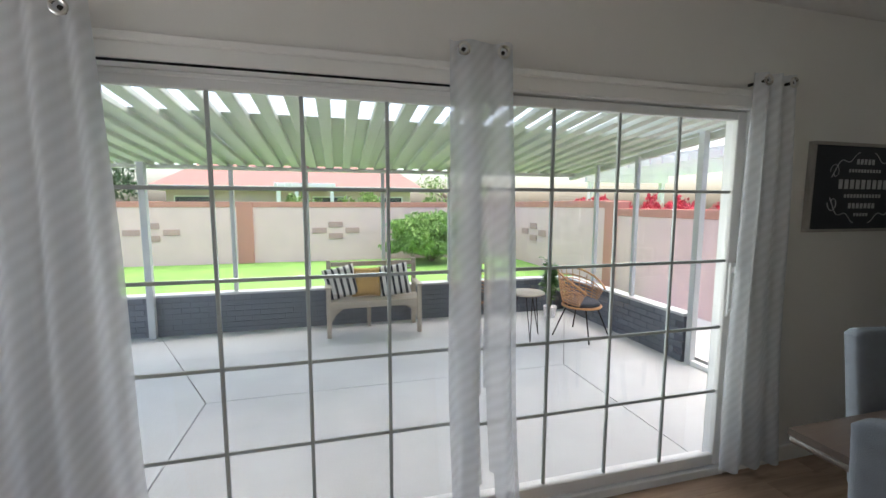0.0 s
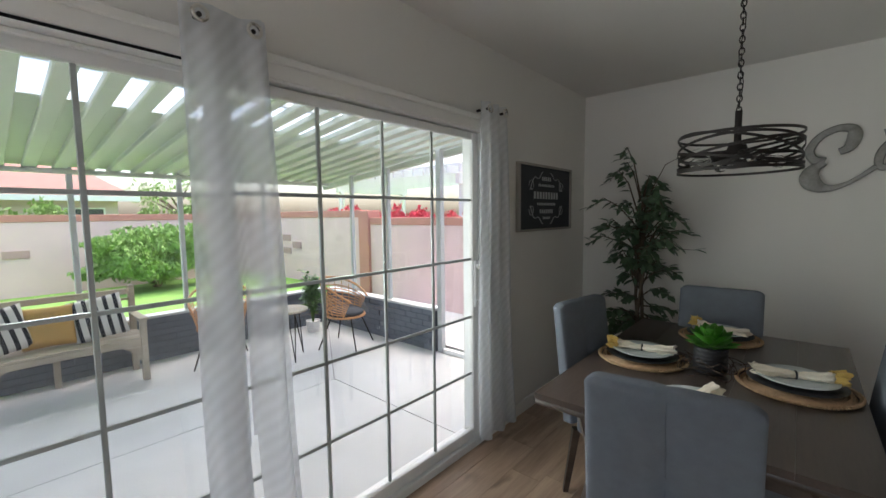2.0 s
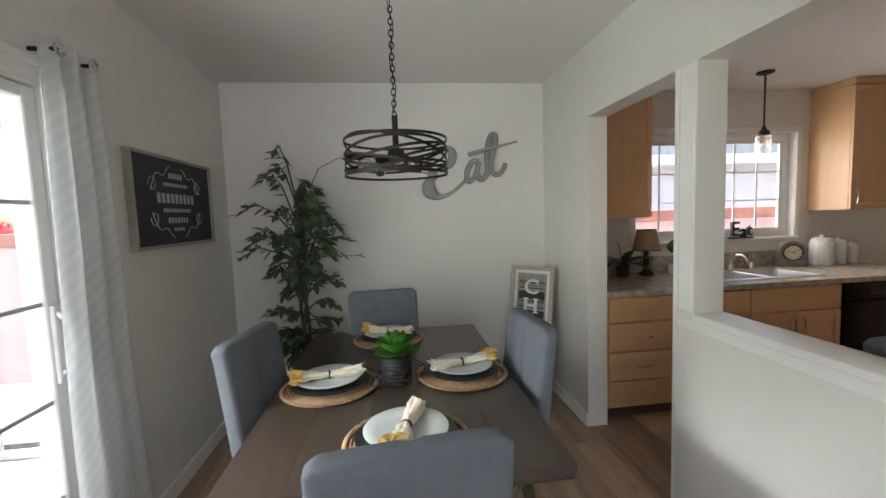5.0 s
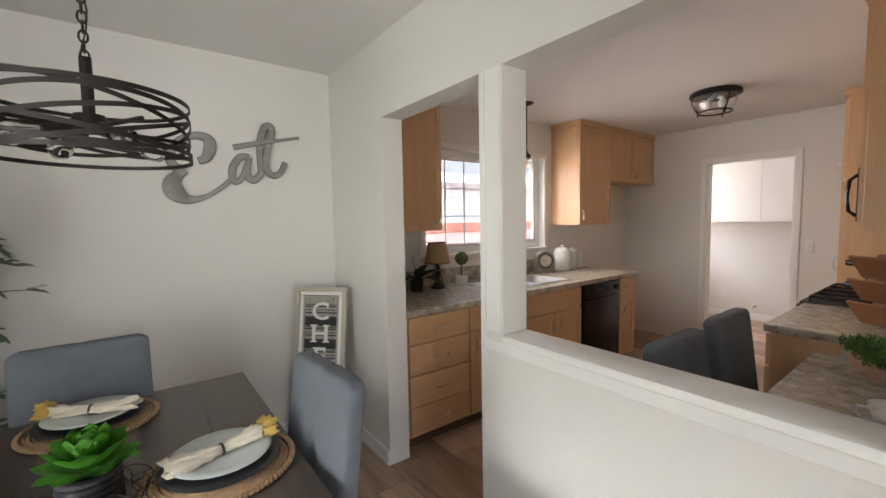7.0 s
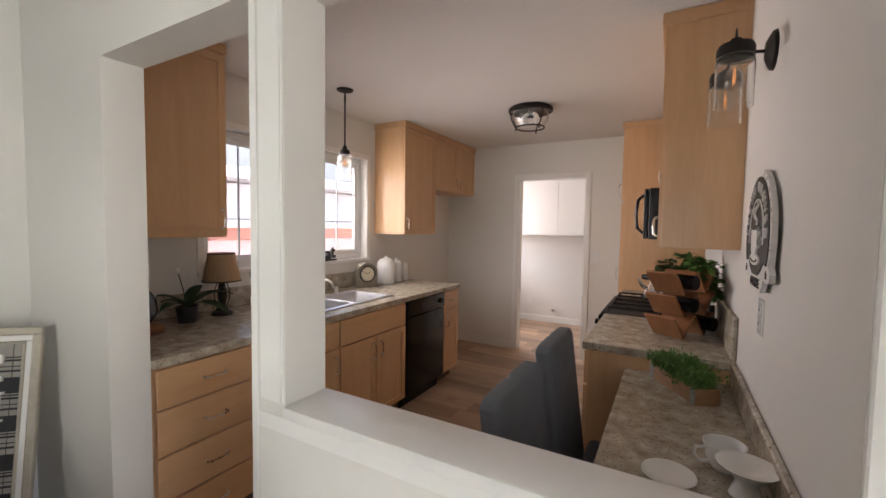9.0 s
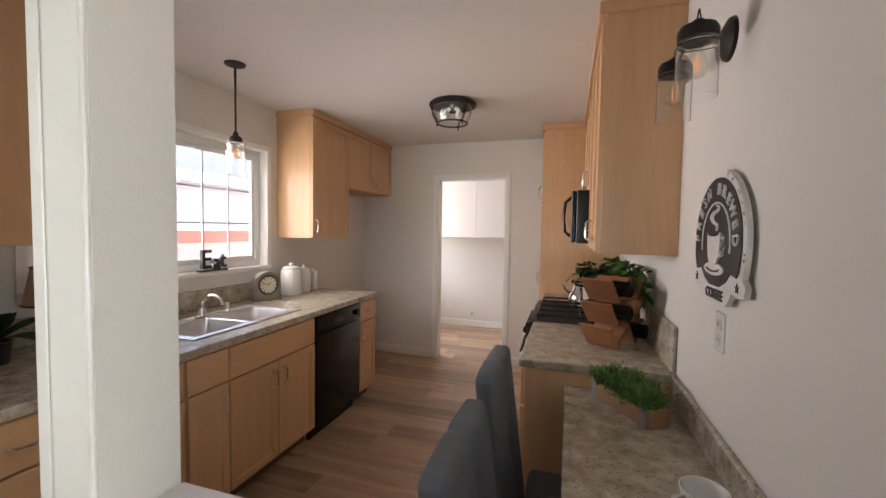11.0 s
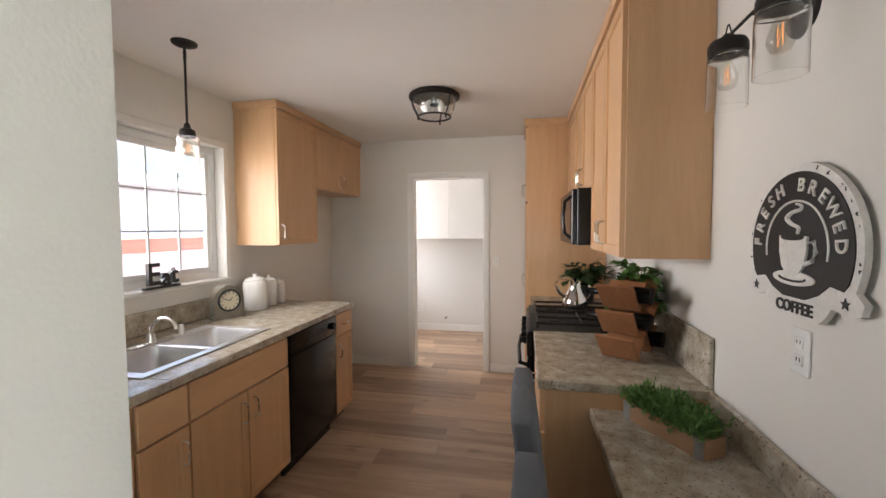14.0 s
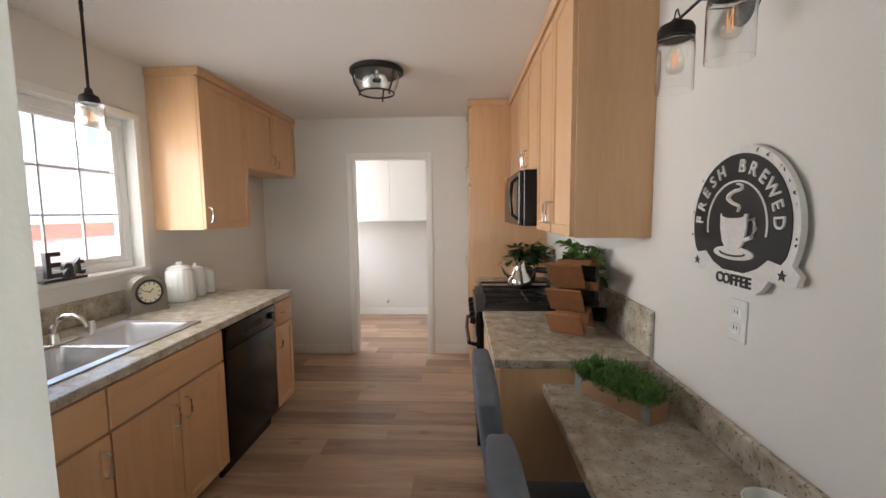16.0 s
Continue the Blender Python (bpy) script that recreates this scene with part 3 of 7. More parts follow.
def patio_roof():
    r = thing("patio_roof", (0.5, 4.0, roof_z(4.0)), "sage green ribbed metal patio roof with white clear strips near the house", "patio roof")
    x0, x1, y0, y1, s = -4.1, 4.1, YD + OUT, 6.05, 0.215
    tilt = Matrix.Rotation(-math.atan(0.100), 4, "X")
    rib = slab(-0.052, 0.052, y0 - 4.0, y1 - 4.0, -0.055, 0.0, bevel=0.008)
    rib = finish("rib", moved(rib, tilt), GREEN, 0)
    pan = finish("pan", moved(slab(-0.058, 0.058, 3.86 - 4.0, y1 - 4.0, -0.004, 0.004), tilt), GREEN, 0)
    clear = finish("clear_strip", moved(slab(-0.056, 0.056, y0 - 4.0, 3.85 - 4.0, -0.003, 0.003), tilt), SKYLIGHT, 0)
    n = int((x1 - x0) / s)
    for i in range(n):
        x = x0 + (i + 0.5) * s - 0.5
        for me, dx in ((rib, 0.0), (pan, s / 2), (clear, s / 2)):
            o = new(me.name, me)
            o.parent = r
            o.matrix_basis = Matrix.Translation((x + dx, 0, 0))
    for y in (3.30, 2.35):
        part("purlin", slab(x0 - 0.5, x1 - 0.5, y - 4.02, y - 3.98, roof_z(y) - roof_z(4.0) + 0.006, roof_z(y) - roof_z(4.0) + 0.05), GREEN, r)
    part("edge_beam", slab(x0 - 0.5, x1 - 0.5, 5.86 - 4.0, 5.96 - 4.0, roof_z(5.9) - roof_z(4.0) - 0.10, roof_z(5.9) - roof_z(4.0) - 0.057, bevel=0.006), GREEN, r)
    part("side_beam", moved(slab(3.50, 3.58, y0 - 4.0, y1 - 4.0, -0.13, -0.058, bevel=0.006), tilt), GREEN, r)


SKYLIGHT = sheer("clear_roof_strip", (0.9, 0.92, 0.92), 0.75)
patio_roof()


def block_wall(name, x0, x1, y0, y1, z1, cap, label):
    w = thing(name, (x0, y0, -0.12), label, "wall", kind="structure")
    dx, dy = x1 - x0, y1 - y0
    part("wall_face", slab(0, dx, 0, dy, -0.2, z1 - cap + 0.1), PINKBLOCK, w)
    e = 0.012
    part("cap_course", slab(-e, dx + e, -e, dy + e, z1 - cap + 0.1, z1 + 0.1, bevel=0.006), REDBLOCK, w, "terracotta red cap course")
    return w


bw = block_wall("wall_yard_back", -30, 5.75, 12.3, 12.5, 1.59, 0.15, "pale pink block wall with red cap behind the lawn")
for x in (-7.2, -2.04):
    part("pilaster", slab(x + 30 - 0.2, x + 30 + 0.2, -0.06, 0.0, 0, 1.69, bevel=0.01), REDBLOCK, bw, "red block pilaster")
for x in (-4.3, 0.35, -8.8):
    for dx, z in ((-0.45, 0.88), (0.0, 1.05), (0.0, 0.72), (0.47, 0.88)):
        part("accent_block", slab(x + 30 + dx - 0.2, x + 30 + dx + 0.2, -0.02, 0.0, z - 0.08, z + 0.08, bevel=0.006), ACCENT, bw, "mauve accent block")
bs = block_wall("wall_yard_side", 5.6, 5.8, 7.2, 12.3, 1.61, 0.15, "pale pink block wall with red cap at the side of the lawn")
part("pilaster", slab(-0.06, 0.26, -0.32, 0.0, 0, 1.69, bevel=0.01), REDBLOCK, bs, "red block pilaster")
for dy, z in ((2.6, 0.88), (3.1, 1.05), (3.1, 0.72), (3.6, 0.88)):
    part("accent_block", slab(-0.02, 0.0, dy - 0.2, dy + 0.2, z - 0.08, z + 0.08), ACCENT, bs, "mauve accent block")
block_wall("wall_yard_near", 5.6, 5.8, -14.0, 6.88, 1.45, 0.14, "pale pink block wall with a scored red cap beside the house")


def blob_leaves(bm, centre, radii, n, size, rng, shell=0.55):
    """Many small pointed leaves scattered through an uneven volume."""
    c = Vector(centre)
    for _ in range(n):
        while True:
            v = Vector([rng.uniform(-1, 1) for _ in range(3)])
            if shell < v.length < 1:
                break
        v *= 0.82 + 0.3 * noise.noise(v * 2.2 + c)
        p = c + Vector((v.x * radii[0], v.y * radii[1], v.z * radii[2]))
        q = Euler([rng.uniform(0, math.tau) for _ in range(3)]).to_matrix()
        s = size * rng.uniform(0.6, 1.3)
        a, b, d, e = [bm.verts.new(p + q @ Vector(k) * s) for k in ((-0.5, 0, 0), (0, 0.22, 0.06), (0.5, 0, 0), (0, -0.22, 0.06))]
        bm.faces.new((a, b, d, e))
    return bm


def shrub(x, y, z, radii, n, size, seed, label, name="bush", cat="bush", m=None):
    rng = random.Random(seed)
    t = thing(name, (x, y, z), label, cat)
    bm = bmesh.new()
    for k in range(5):
        a = k * 1.26 + rng.random()
        tube(bm, [(0.04 * math.cos(a), 0.04 * math.sin(a), 0), (radii[0] * 0.3 * math.cos(a), radii[1] * 0.3 * math.sin(a), radii[2] * 0.7),
                  (radii[0] * 0.55 * math.cos(a), radii[1] * 0.55 * math.sin(a), radii[2] * 1.3)], lambda u: 0.03 * (1.2 - u), 5)
    tagged(part("stem", bm, SOIL, t), kind="stuff")
    bm = bmesh.new()
    blob_leaves(bm, (0, 0, radii[2] * 1.02), radii, n, size, rng)
    for k in range(16):
        a = rng.uniform(0, math.tau)
        blob_leaves(bm, (rng.uniform(0.55, 1.05) * radii[0] * math.cos(a), rng.uniform(0.55, 1.0) * radii[1] * math.sin(a), radii[2] * rng.uniform(0.35, 1.8)), [rng.uniform(0.22, 0.42) * r for r in radii], n // 8, size, rng, 0.3)
    part("crown", bm, m or LEAF, t, "", 0)


shrub(2.95, 11.3, -0.08, (1.2, 0.85, 0.74), 6500, 0.11, 5, "rounded bright green garden bush on the lawn")

# ---- kitchen cabinets ----
def pull(parent, at, axis, out, length=0.10):
    """Arched wire pull. axis: the way it lies; out: the way it stands off."""
    a, o, p = Vector(axis), Vector(out), Vector(at)
    h = length / 2
    pts = [p - a * h, p - a * h + o * 0.018, p - a * h * 0.8 + o * 0.028, p + o * 0.031, p + a * h * 0.8 + o * 0.028, p + a * h + o * 0.018, p + a * h]
    return part("handle", tube(bmesh.new(), pts, 0.0048, 8), NICKEL, parent, "brushed nickel pull")


def shaker(name, parent, face, u0, u1, z0, z1, s, material=None, flat=False, depth=0.019):
    """A door or drawer front on the plane x=face; s=+1 when it faces +x, -1 when it faces -x. Frame with a recessed panel, in one mesh."""
    bm = bmesh.new()
    x0, x1 = sorted((face, face + s * depth))
    if flat:
        box(bm, x0, x1, u0, u1, z0, z1, 0.003)
    else:
        box(bm, x0, x1, u0, u1, z0, z1)
        bm.normal_update()
        front = max(bm.faces, key=lambda f: f.calc_center_median().x * s)
        bmesh.ops.recalc_face_normals(bm, faces=bm.faces)
        bmesh.ops.inset_individual(bm, faces=[front], thickness=0.056, depth=0)
        bmesh.ops.inset_individual(bm, faces=[front], thickness=0.004, depth=-0.009)
    return part(name, bm, material or MAPLE, parent)


def base_cabinet(label, xb, xf, y0, y1, s, drawers=(), doors=(), top=0.875, toe=0.10, hollow=0):
    """Floor cabinet between wall xb and front xf. drawers: (y0, y1, z0, z1); doors: (y0, y1, z0, z1, handle side)."""
    t = thing("base_cabinet", ((xb + xf) / 2, (y0 + y1) / 2, 0), label, "cabinet", "kitchen base cabinets")
    cx, cy = (xb + xf) / 2, (y0 + y1) / 2
    a, b = sorted((xb, xf))
    bm = slab(a - cx, b - cx, y0 - cy, y1 - cy, toe, hollow or top, bevel=0.001)
    if hollow:
        # open under the sink: only a front rail and two ends rise to the worktop
        part("front_rail", slab(*sorted((xf - cx, xf - cx - s * 0.02)), y0 - cy, y1 - cy, hollow + 0.0005, top), MAPLE, t)
        for e in (y0 - cy, y1 - cy - 0.016):
            part("side_panel", slab(*sorted((xb - cx, xf - cx - s * 0.0205)), e, e + 0.016, hollow + 0.0005, top), MAPLE, t)
    part("body", bm, MAPLE, t)
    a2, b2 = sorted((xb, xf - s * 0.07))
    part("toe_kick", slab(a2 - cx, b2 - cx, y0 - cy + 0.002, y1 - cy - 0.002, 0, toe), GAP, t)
    for d in drawers:
        o = shaker("drawer", t, xf - cx, d[0] - cy, d[1] - cy, d[2], d[3], s, MAPLE_H, flat=True)
        if len(d) < 5:
            pull(o, (xf - cx + s * 0.019, (d[0] + d[1]) / 2 - cy, (d[2] + d[3]) / 2), (0, 1, 0), (s, 0, 0))
    for d in doors:
        o = shaker("door", t, xf - cx, d[0] - cy, d[1] - cy, d[2], d[3], s)
        pull(o, (xf - cx + s * 0.019, (d[0] + 0.035 if d[4] < 0 else d[1] - 0.035) - cy, d[3] - 0.10), (0, 0, 1), (s, 0, 0))
    return t


def wall_cabinet(label, xb, xf, y0, y1, z0, z1, s, doors, crown=True, low=True):
    cx, cy = (xb + xf) / 2, (y0 + y1) / 2
    t = thing("wall_cabinet", (cx, cy, z0), label, "cabinet", "kitchen wall cabinets")
    a, b = sorted((xb - cx, xf - cx))
    part("body", slab(a, b, y0 - cy, y1 - cy, 0, z1 - z0, bevel=0.001), MAPLE, t)
    if crown:
        c0, c1 = sorted((xb - cx, xf - cx + s * 0.034))
        part("crown_strip", slab(c0, c1, y0 - cy + 0.001, y1 - cy + 0.013, z1 - z0 - 0.055, z1 - z0 - 0.001, bevel=0.004), MAPLE_H, t)
    for d in doors:
        o = shaker("door", t, xf - cx, d[0] - cy + 0.003, d[1] - cy - 0.003, 0.006, z1 - z0 - (0.062 if crown else 0.004), s)
        pull(o, (xf - cx + s * 0.019, (d[0] + 0.035 if d[2] < 0 else d[1] - 0.035) - cy, 0.10), (0, 0, 1), (s, 0, 0))
    return t


XF = 3.322   # fronts of the run under the window
XB = XE
base_cabinet("maple drawer base with four flat drawers and nickel pulls", XB, XF, -1.62, YPK - 0.002, -1,
             [(-1.30, -0.815, 0.70, 0.865), (-1.30, -0.815, 0.50, 0.69), (-1.30, -0.815, 0.30, 0.49), (-1.30, -0.815, 0.11, 0.29), (-1.61, -1.31, 0.70, 0.865, 0)],
             [(-1.61, -1.31, 0.11, 0.69, 1)])
base_cabinet("maple sink base with a false drawer front and two shaker doors", XB, XF, -2.60, -1.622, -1,
             [(-1.86, -1.632, 0.70, 0.865, 0), (-2.59, -1.87, 0.70, 0.865, 0)], [(-2.59, -2.235, 0.11, 0.69, 1), (-2.225, -1.87, 0.11, 0.69, -1), (-1.86, -1.632, 0.11, 0.69, -1)], hollow=0.70)
base_cabinet("narrow maple base cabinet with one drawer and one door", XB, XF, -3.505, -3.212, -1,
             [(-3.495, -3.222, 0.70, 0.865)], [(-3.495, -3.222, 0.11, 0.69, 1)])


def dishwasher():
    t = thing("dishwasher", (XF, -2.906, 0), "black built-in dishwasher under the counter", "dishwasher")
    part("body", slab(0.0, 0.58, -0.302, 0.302, 0.10, 0.872), BLACK, t)
    part("door", slab(-0.022, -0.001, -0.300, 0.300, 0.115, 0.735, bevel=0.006, seg=2), BLACK, t)
    c = part("control_panel", slab(-0.030, -0.001, -0.300, 0.300, 0.742, 0.870, bevel=0.008, seg=2), BLACK, t)
    part("latch", slab(-0.036, -0.030, -0.10, 0.10, 0.79, 0.83, bevel=0.003), IRON, c)
    part("dial", rod(bmesh.new(), (-0.046, -0.235, 0.806), (-0.030, -0.235, 0.806), 0.024, seg=20), BLACK, c)
    part("toe_panel", slab(0.04, 0.06, -0.300, 0.300, 0.0, 0.10), BLACK, t)


dishwasher()


def counter(name, boxes, label, cut=None):
    t = thing(name, (boxes[0][0], boxes[0][2], boxes[0][5]), label, "countertop")
    o = Vector((boxes[0][0], boxes[0][2], boxes[0][5]))
    for i, b in enumerate(boxes):
        part("worktop" if i < 4 and b[5] - b[4] < 0.06 else "backsplash", slab(b[0] - o.x, b[1] - o.x, b[2] - o.y, b[3] - o.y, b[4] - o.z, b[5] - o.z, bevel=0.004), STONE, t)
    return t


SX0, SX1, SY0, SY1 = 3.425, 3.84, -2.57, -1.77   # sink cut-out
counter("countertop_window", [(3.292, 4.048, -3.515, SY0, 0.876, 0.915), (3.292, 4.048, SY1, YPK - 0.002, 0.876, 0.915), (3.292, SX0, SY0, SY1, 0.876, 0.915), (SX1, 4.048, SY0, SY1, 0.876, 0.915),
                              (4.028, 4.0495, -3.515, YPK - 0.002, 0.916, 1.045)], "granite-look laminate counter with a low backsplash under the window")


def sink():
    t = thing("kitchen_sink", ((SX0 + SX1) / 2, (SY0 + SY1) / 2, 0.915), "double-bowl stainless steel sink set in the counter", "sink")
    hx, hy = (SX1 - SX0) / 2, (SY1 - SY0) / 2
    bm = bmesh.new()
    w = 0.03
    for b in ((-hx - 0.015, -hx + w, -hy - 0.015, hy + 0.015), (hx - 0.065, hx + 0.015, -hy - 0.015, hy + 0.015), (-hx + w, hx - 0.065, -hy - 0.015, -hy + w), (-hx + w, hx - 0.065, hy - w, hy + 0.015), (-hx + w, hx - 0.065, -w / 2, w / 2)):
        box(bm, *b, 0.001, 0.007, 0.002)
    part("rim", bm, STEEL, t)
    for y0, y1 in ((-hy + w, -w / 2), (w / 2, hy - w)):
        b = bmesh.new()
        rings = []
        for z, ins in ((0.004, 0), (-0.02, 0.006), (-0.13, 0.018), (-0.155, 0.035), (-0.16, 0.06)):
            xa, xb_, ya, yb, r = -hx + w + ins, hx - 0.065 - ins, y0 + ins, y1 - ins, 0.045
            ring = []
            for cx, cy, a0 in ((xb_ - r, yb - r, 0), (xa + r, yb - r, 90), (xa + r, ya + r, 180), (xb_ - r, ya + r, 270)):
                for k in range(6):
                    a = radians(a0 + k * 18)
                    ring.append(b.verts.new((cx + r * math.cos(a), cy + r * math.sin(a), z)))
            rings.append(ring)
        for u, v in zip(rings, rings[1:]):
            for k in range(len(u)):
                b.faces.new((u[k], u[(k + 1) % len(u)], v[(k + 1) % len(u)], v[k]))
        b.faces.new(rings[-1])
        bowl = part("bowl", b, STEEL, t, "", 50)
        part("drain", rod(bmesh.new(), (-0.02, (y0 + y1) / 2, -0.159), (-0.02, (y0 + y1) / 2, -0.154), 0.04, seg=20), NICKEL, bowl)
    f = bmesh.new()
    box(f, hx - 0.05, hx + 0.002, -0.12, 0.12, 0.007, 0.016, 0.004)
    rod(f, (hx - 0.025, 0, 0.012), (hx - 0.025, 0, 0.06), 0.024, 0.018, 16)
    tube(f, [(hx - 0.025, 0, 0.05), (hx - 0.03, 0, 0.085), (hx - 0.05, 0, 0.12), (hx - 0.085, 0, 0.142), (hx - 0.125, 0, 0.145), (hx - 0.16, 0, 0.13), (hx - 0.178, 0, 0.105), (hx - 0.18, 0, 0.09)], 0.0085, 10)
    part("faucet", f, NICKEL, t, "arched brushed nickel faucet", 60)
    f = bmesh.new()
    tube(f, [(hx - 0.025, 0.0, 0.062), (hx - 0.018, 0.0, 0.085), (hx - 0.008, -0.03, 0.100), (hx - 0.004, -0.055, 0.104)], 0.006, 8)
    part("lever", f, NICKEL, t)
    part("sprayer", rod(bmesh.new(), (hx - 0.025, -0.19, 0.007), (hx - 0.025, -0.19, 0.065), 0.017, 0.013, 14), NICKEL, t)


sink()
wall_cabinet("tall maple wall cabinet by the doorway, one shaker door", XE, 3.715, -1.38, YPK - 0.002, 1.392, CEIL_K, -1, [(-1.38, YPK - 0.002, -1)])
wall_cabinet("maple wall cabinet with one tall shaker door", XE, 3.715, -3.70, -3.125, 1.392, CEIL_K, -1, [(-3.70, -3.125, 1)])
wall_cabinet("short maple wall cabinet with two small doors", XE, 3.715, YK + 0.002, -3.702, 1.862, CEIL_K, -1, [(-4.18, -3.702, -1), (YK + 0.002, -4.18, 1)], True)

# run on the sign wall
XR = 1.845
base_cabinet("maple base cabinet beside the range with a drawer and door", XKW + 0.002, XR, -2.825, -2.055, 1, [(-2.815, -2.065, 0.70, 0.865)], [(-2.815, -2.065, 0.11, 0.69, -1)])
base_cabinet("narrow maple base cabinet between range and pantry", XKW + 0.002, XR, -4.065, -3.60, 1, [(-4.055, -3.61, 0.70, 0.865)], [(-4.055, -3.61, 0.11, 0.69, 1)])
counter("countertop_range", [(XKW + 0.002, 1.872, -2.825, -2.045, 0.876, 0.915), (XKW + 0.001, XKW + 0.021, -2.825, -2.055, 0.916, 1.106)], "granite-look laminate counter with a tall backsplash beside the range")
counter("countertop_pantry", [(XKW + 0.002, 1.872, -4.065, -3.60, 0.876, 0.915), (XKW + 0.001, XKW + 0.021, -4.065, -3.60, 0.916, 1.106)], "short granite-look laminate counter between range and pantry")
counter("desk_counter", [(XKW + 0.002, 1.675, -2.053, YPK - 0.002, 0.776, 0.815), (XKW + 0.001, XKW + 0.021, -2.053, YPK - 0.002, 0.816, 0.912)], "granite-look laminate desk counter with a low backsplash")
wall_cabinet("tall maple wall cabinet with a wide plain side panel", XKW + 0.001, 1.545, -2.825, -2.112, 1.388, CEIL_K, 1, [(-2.46, -2.117, -1), (-2.822, -2.463, 1)])
wall_cabinet("short maple cabinet with two doors above the microwave", XKW + 0.001, 1.545, -3.60, -2.827, 1.735, CEIL_K, 1, [(-3.21, -2.83, -1), (-3.598, -3.213, 1)])
wall_cabinet("maple wall cabinet beside the pantry", XKW + 0.001, 1.545, -4.065, -3.602, 1.388, CEIL_K, 1, [(-4.065, -3.602, -1)])


def pantry():
    t = thing("pantry_cabinet", (1.58, (YK - 4.068) / 2, 0), "tall maple pantry cabinet with plain side and two doors", "cabinet")
    cy = (YK - 4.068) / 2
    part("body", slab(XKW + 0.002 - 1.58, 1.90 - 1.58, YK + 0.002 - cy, -4.068 - cy, 0.0, CEIL_K - 0.001, bevel=0.002), MAPLE, t)
    part("crown_strip", slab(XKW + 0.002 - 1.58, 1.932 - 1.58, YK + 0.002 - cy, -4.055 - cy, CEIL_K - 0.055, CEIL_K - 0.002, bevel=0.004), MAPLE_H, t)
    for z0, z1, hz in ((0.12, 1.72, 1.05), (1.74, CEIL_K - 0.07, 1.84)):
        o = shaker("door", t, 1.90 - 1.58, YK + 0.01 - cy, -4.075 - cy, z0, z1, 1)
        pull(o, (1.919 - 1.58, -4.11 - cy, hz), (0, 0, 1), (1, 0, 0))


pantry()

# ---- dining table and chairs ----
def parsons_chair():
    c = thing("dining_chair", (0, 0, 0), "slate blue-grey upholstered dining chair with a tufted back", "chair", "upholstered chairs")
    w = 0.218
    # seat towards -y, back at +y
    part("seat", slab(-w, w, -0.26, 0.19, 0.36, 0.49, bevel=0.03, seg=3), CLOTH, c, "", 60)
    b = bmesh.new()
    nx, nz = 22, 20
    def back_face(front):
        rows = []
        for j in range(nz + 1):
            v = 1 - (1 - j / nz) ** 1.9
            row = []
            for i in range(nx + 1):
                u = math.sin((i / nx - 0.5) * math.pi)
                lean = 0.205 + 0.075 * v
                half = w * (1 - 0.02 * v)
                x = u * half
                t = 0.032
                edge = max(0.0, (abs(u) - 0.86) / 0.14, (v - 0.94) / 0.06)
                t *= math.sqrt(max(0.0, 1 - min(1.0, edge) ** 2)) * 0.45 + 0.55
                tuft = 0.024 * math.exp(-((u * half) ** 2 + ((v - 0.52) * 0.62) ** 2) / 0.0018)
                seam = 0.011 * math.exp(-(x / 0.010) ** 2) + 0.004 * math.exp(-((v - 0.52) * 0.62 / 0.006) ** 2) * (1 if front else 0)
                off = (t - tuft - seam + 0.006 * math.cos(u * math.pi / 2)) * (-1 if front else 1)
                row.append(b.verts.new((x, lean + 0.03 + off, 0.40 + 0.605 * v - 0.022 * max(0.0, (abs(u) - 0.82) / 0.18) ** 2 * v ** 10)))
            rows.append(row)
        return rows
    f, k = back_face(True), back_face(False)
    for rows in (f, k):
        for r, s in zip(rows, rows[1:]):
            for i in range(nx):
                b.faces.new((r[i], r[i + 1], s[i + 1], s[i]))
    rim = [f[j][0] for j in range(nz)] + f[nz][:-1] + [f[j][nx] for j in range(nz, 0, -1)] + f[0][::-1][:-1]
    rim2 = [k[j][0] for j in range(nz)] + k[nz][:-1] + [k[j][nx] for j in range(nz, 0, -1)] + k[0][::-1][:-1]
    for i in range(len(rim)):
        n = (i + 1) % len(rim)
        b.faces.new((rim[i], rim[n], rim2[n], rim2[i]))
    part("backrest", b, CLOTH, c, "", 55)
    def rear(v):
        tuft = 0.024 * math.exp(-((v - 0.52) * 0.62) ** 2 / 0.0018)
        return (0.0, 0.205 + 0.075 * v + 0.03 + 0.027 - tuft, 0.40 + 0.605 * v)
    part("seam", tube(bmesh.new(), [rear(0.05 + 0.9 * i / 24) for i in range(25)], 0.0022, 5), CLOTH, c, "stitched centre seam")
    x0, y0, z0 = rear(0.52)
    part("button", moved(lathe(bmesh.new(), [(0.0, 0.006), (0.009, 0.004), (0.013, 0.0), (0.0, -0.004)], 14), Matrix.Translation((x0, y0, z0)) @ pose(0, 0, 0, -90, 0, 0)), CLOTH, c)
    for x, y, dy in ((-w + 0.03, -0.23, 0), (w - 0.03, -0.23, 0), (-w + 0.03, 0.20, 0.06), (w - 0.03, 0.20, 0.06)):
        leg = bmesh.new()
        tube(leg, [(x, y, 0.37), (x, y + dy * 0.5, 0.18), (x, y + dy, 0.0)], lambda u: 0.026 - 0.008 * u, 4)
        part("leg", leg, DARKWOOD, c, "dark wooden leg")
    return c


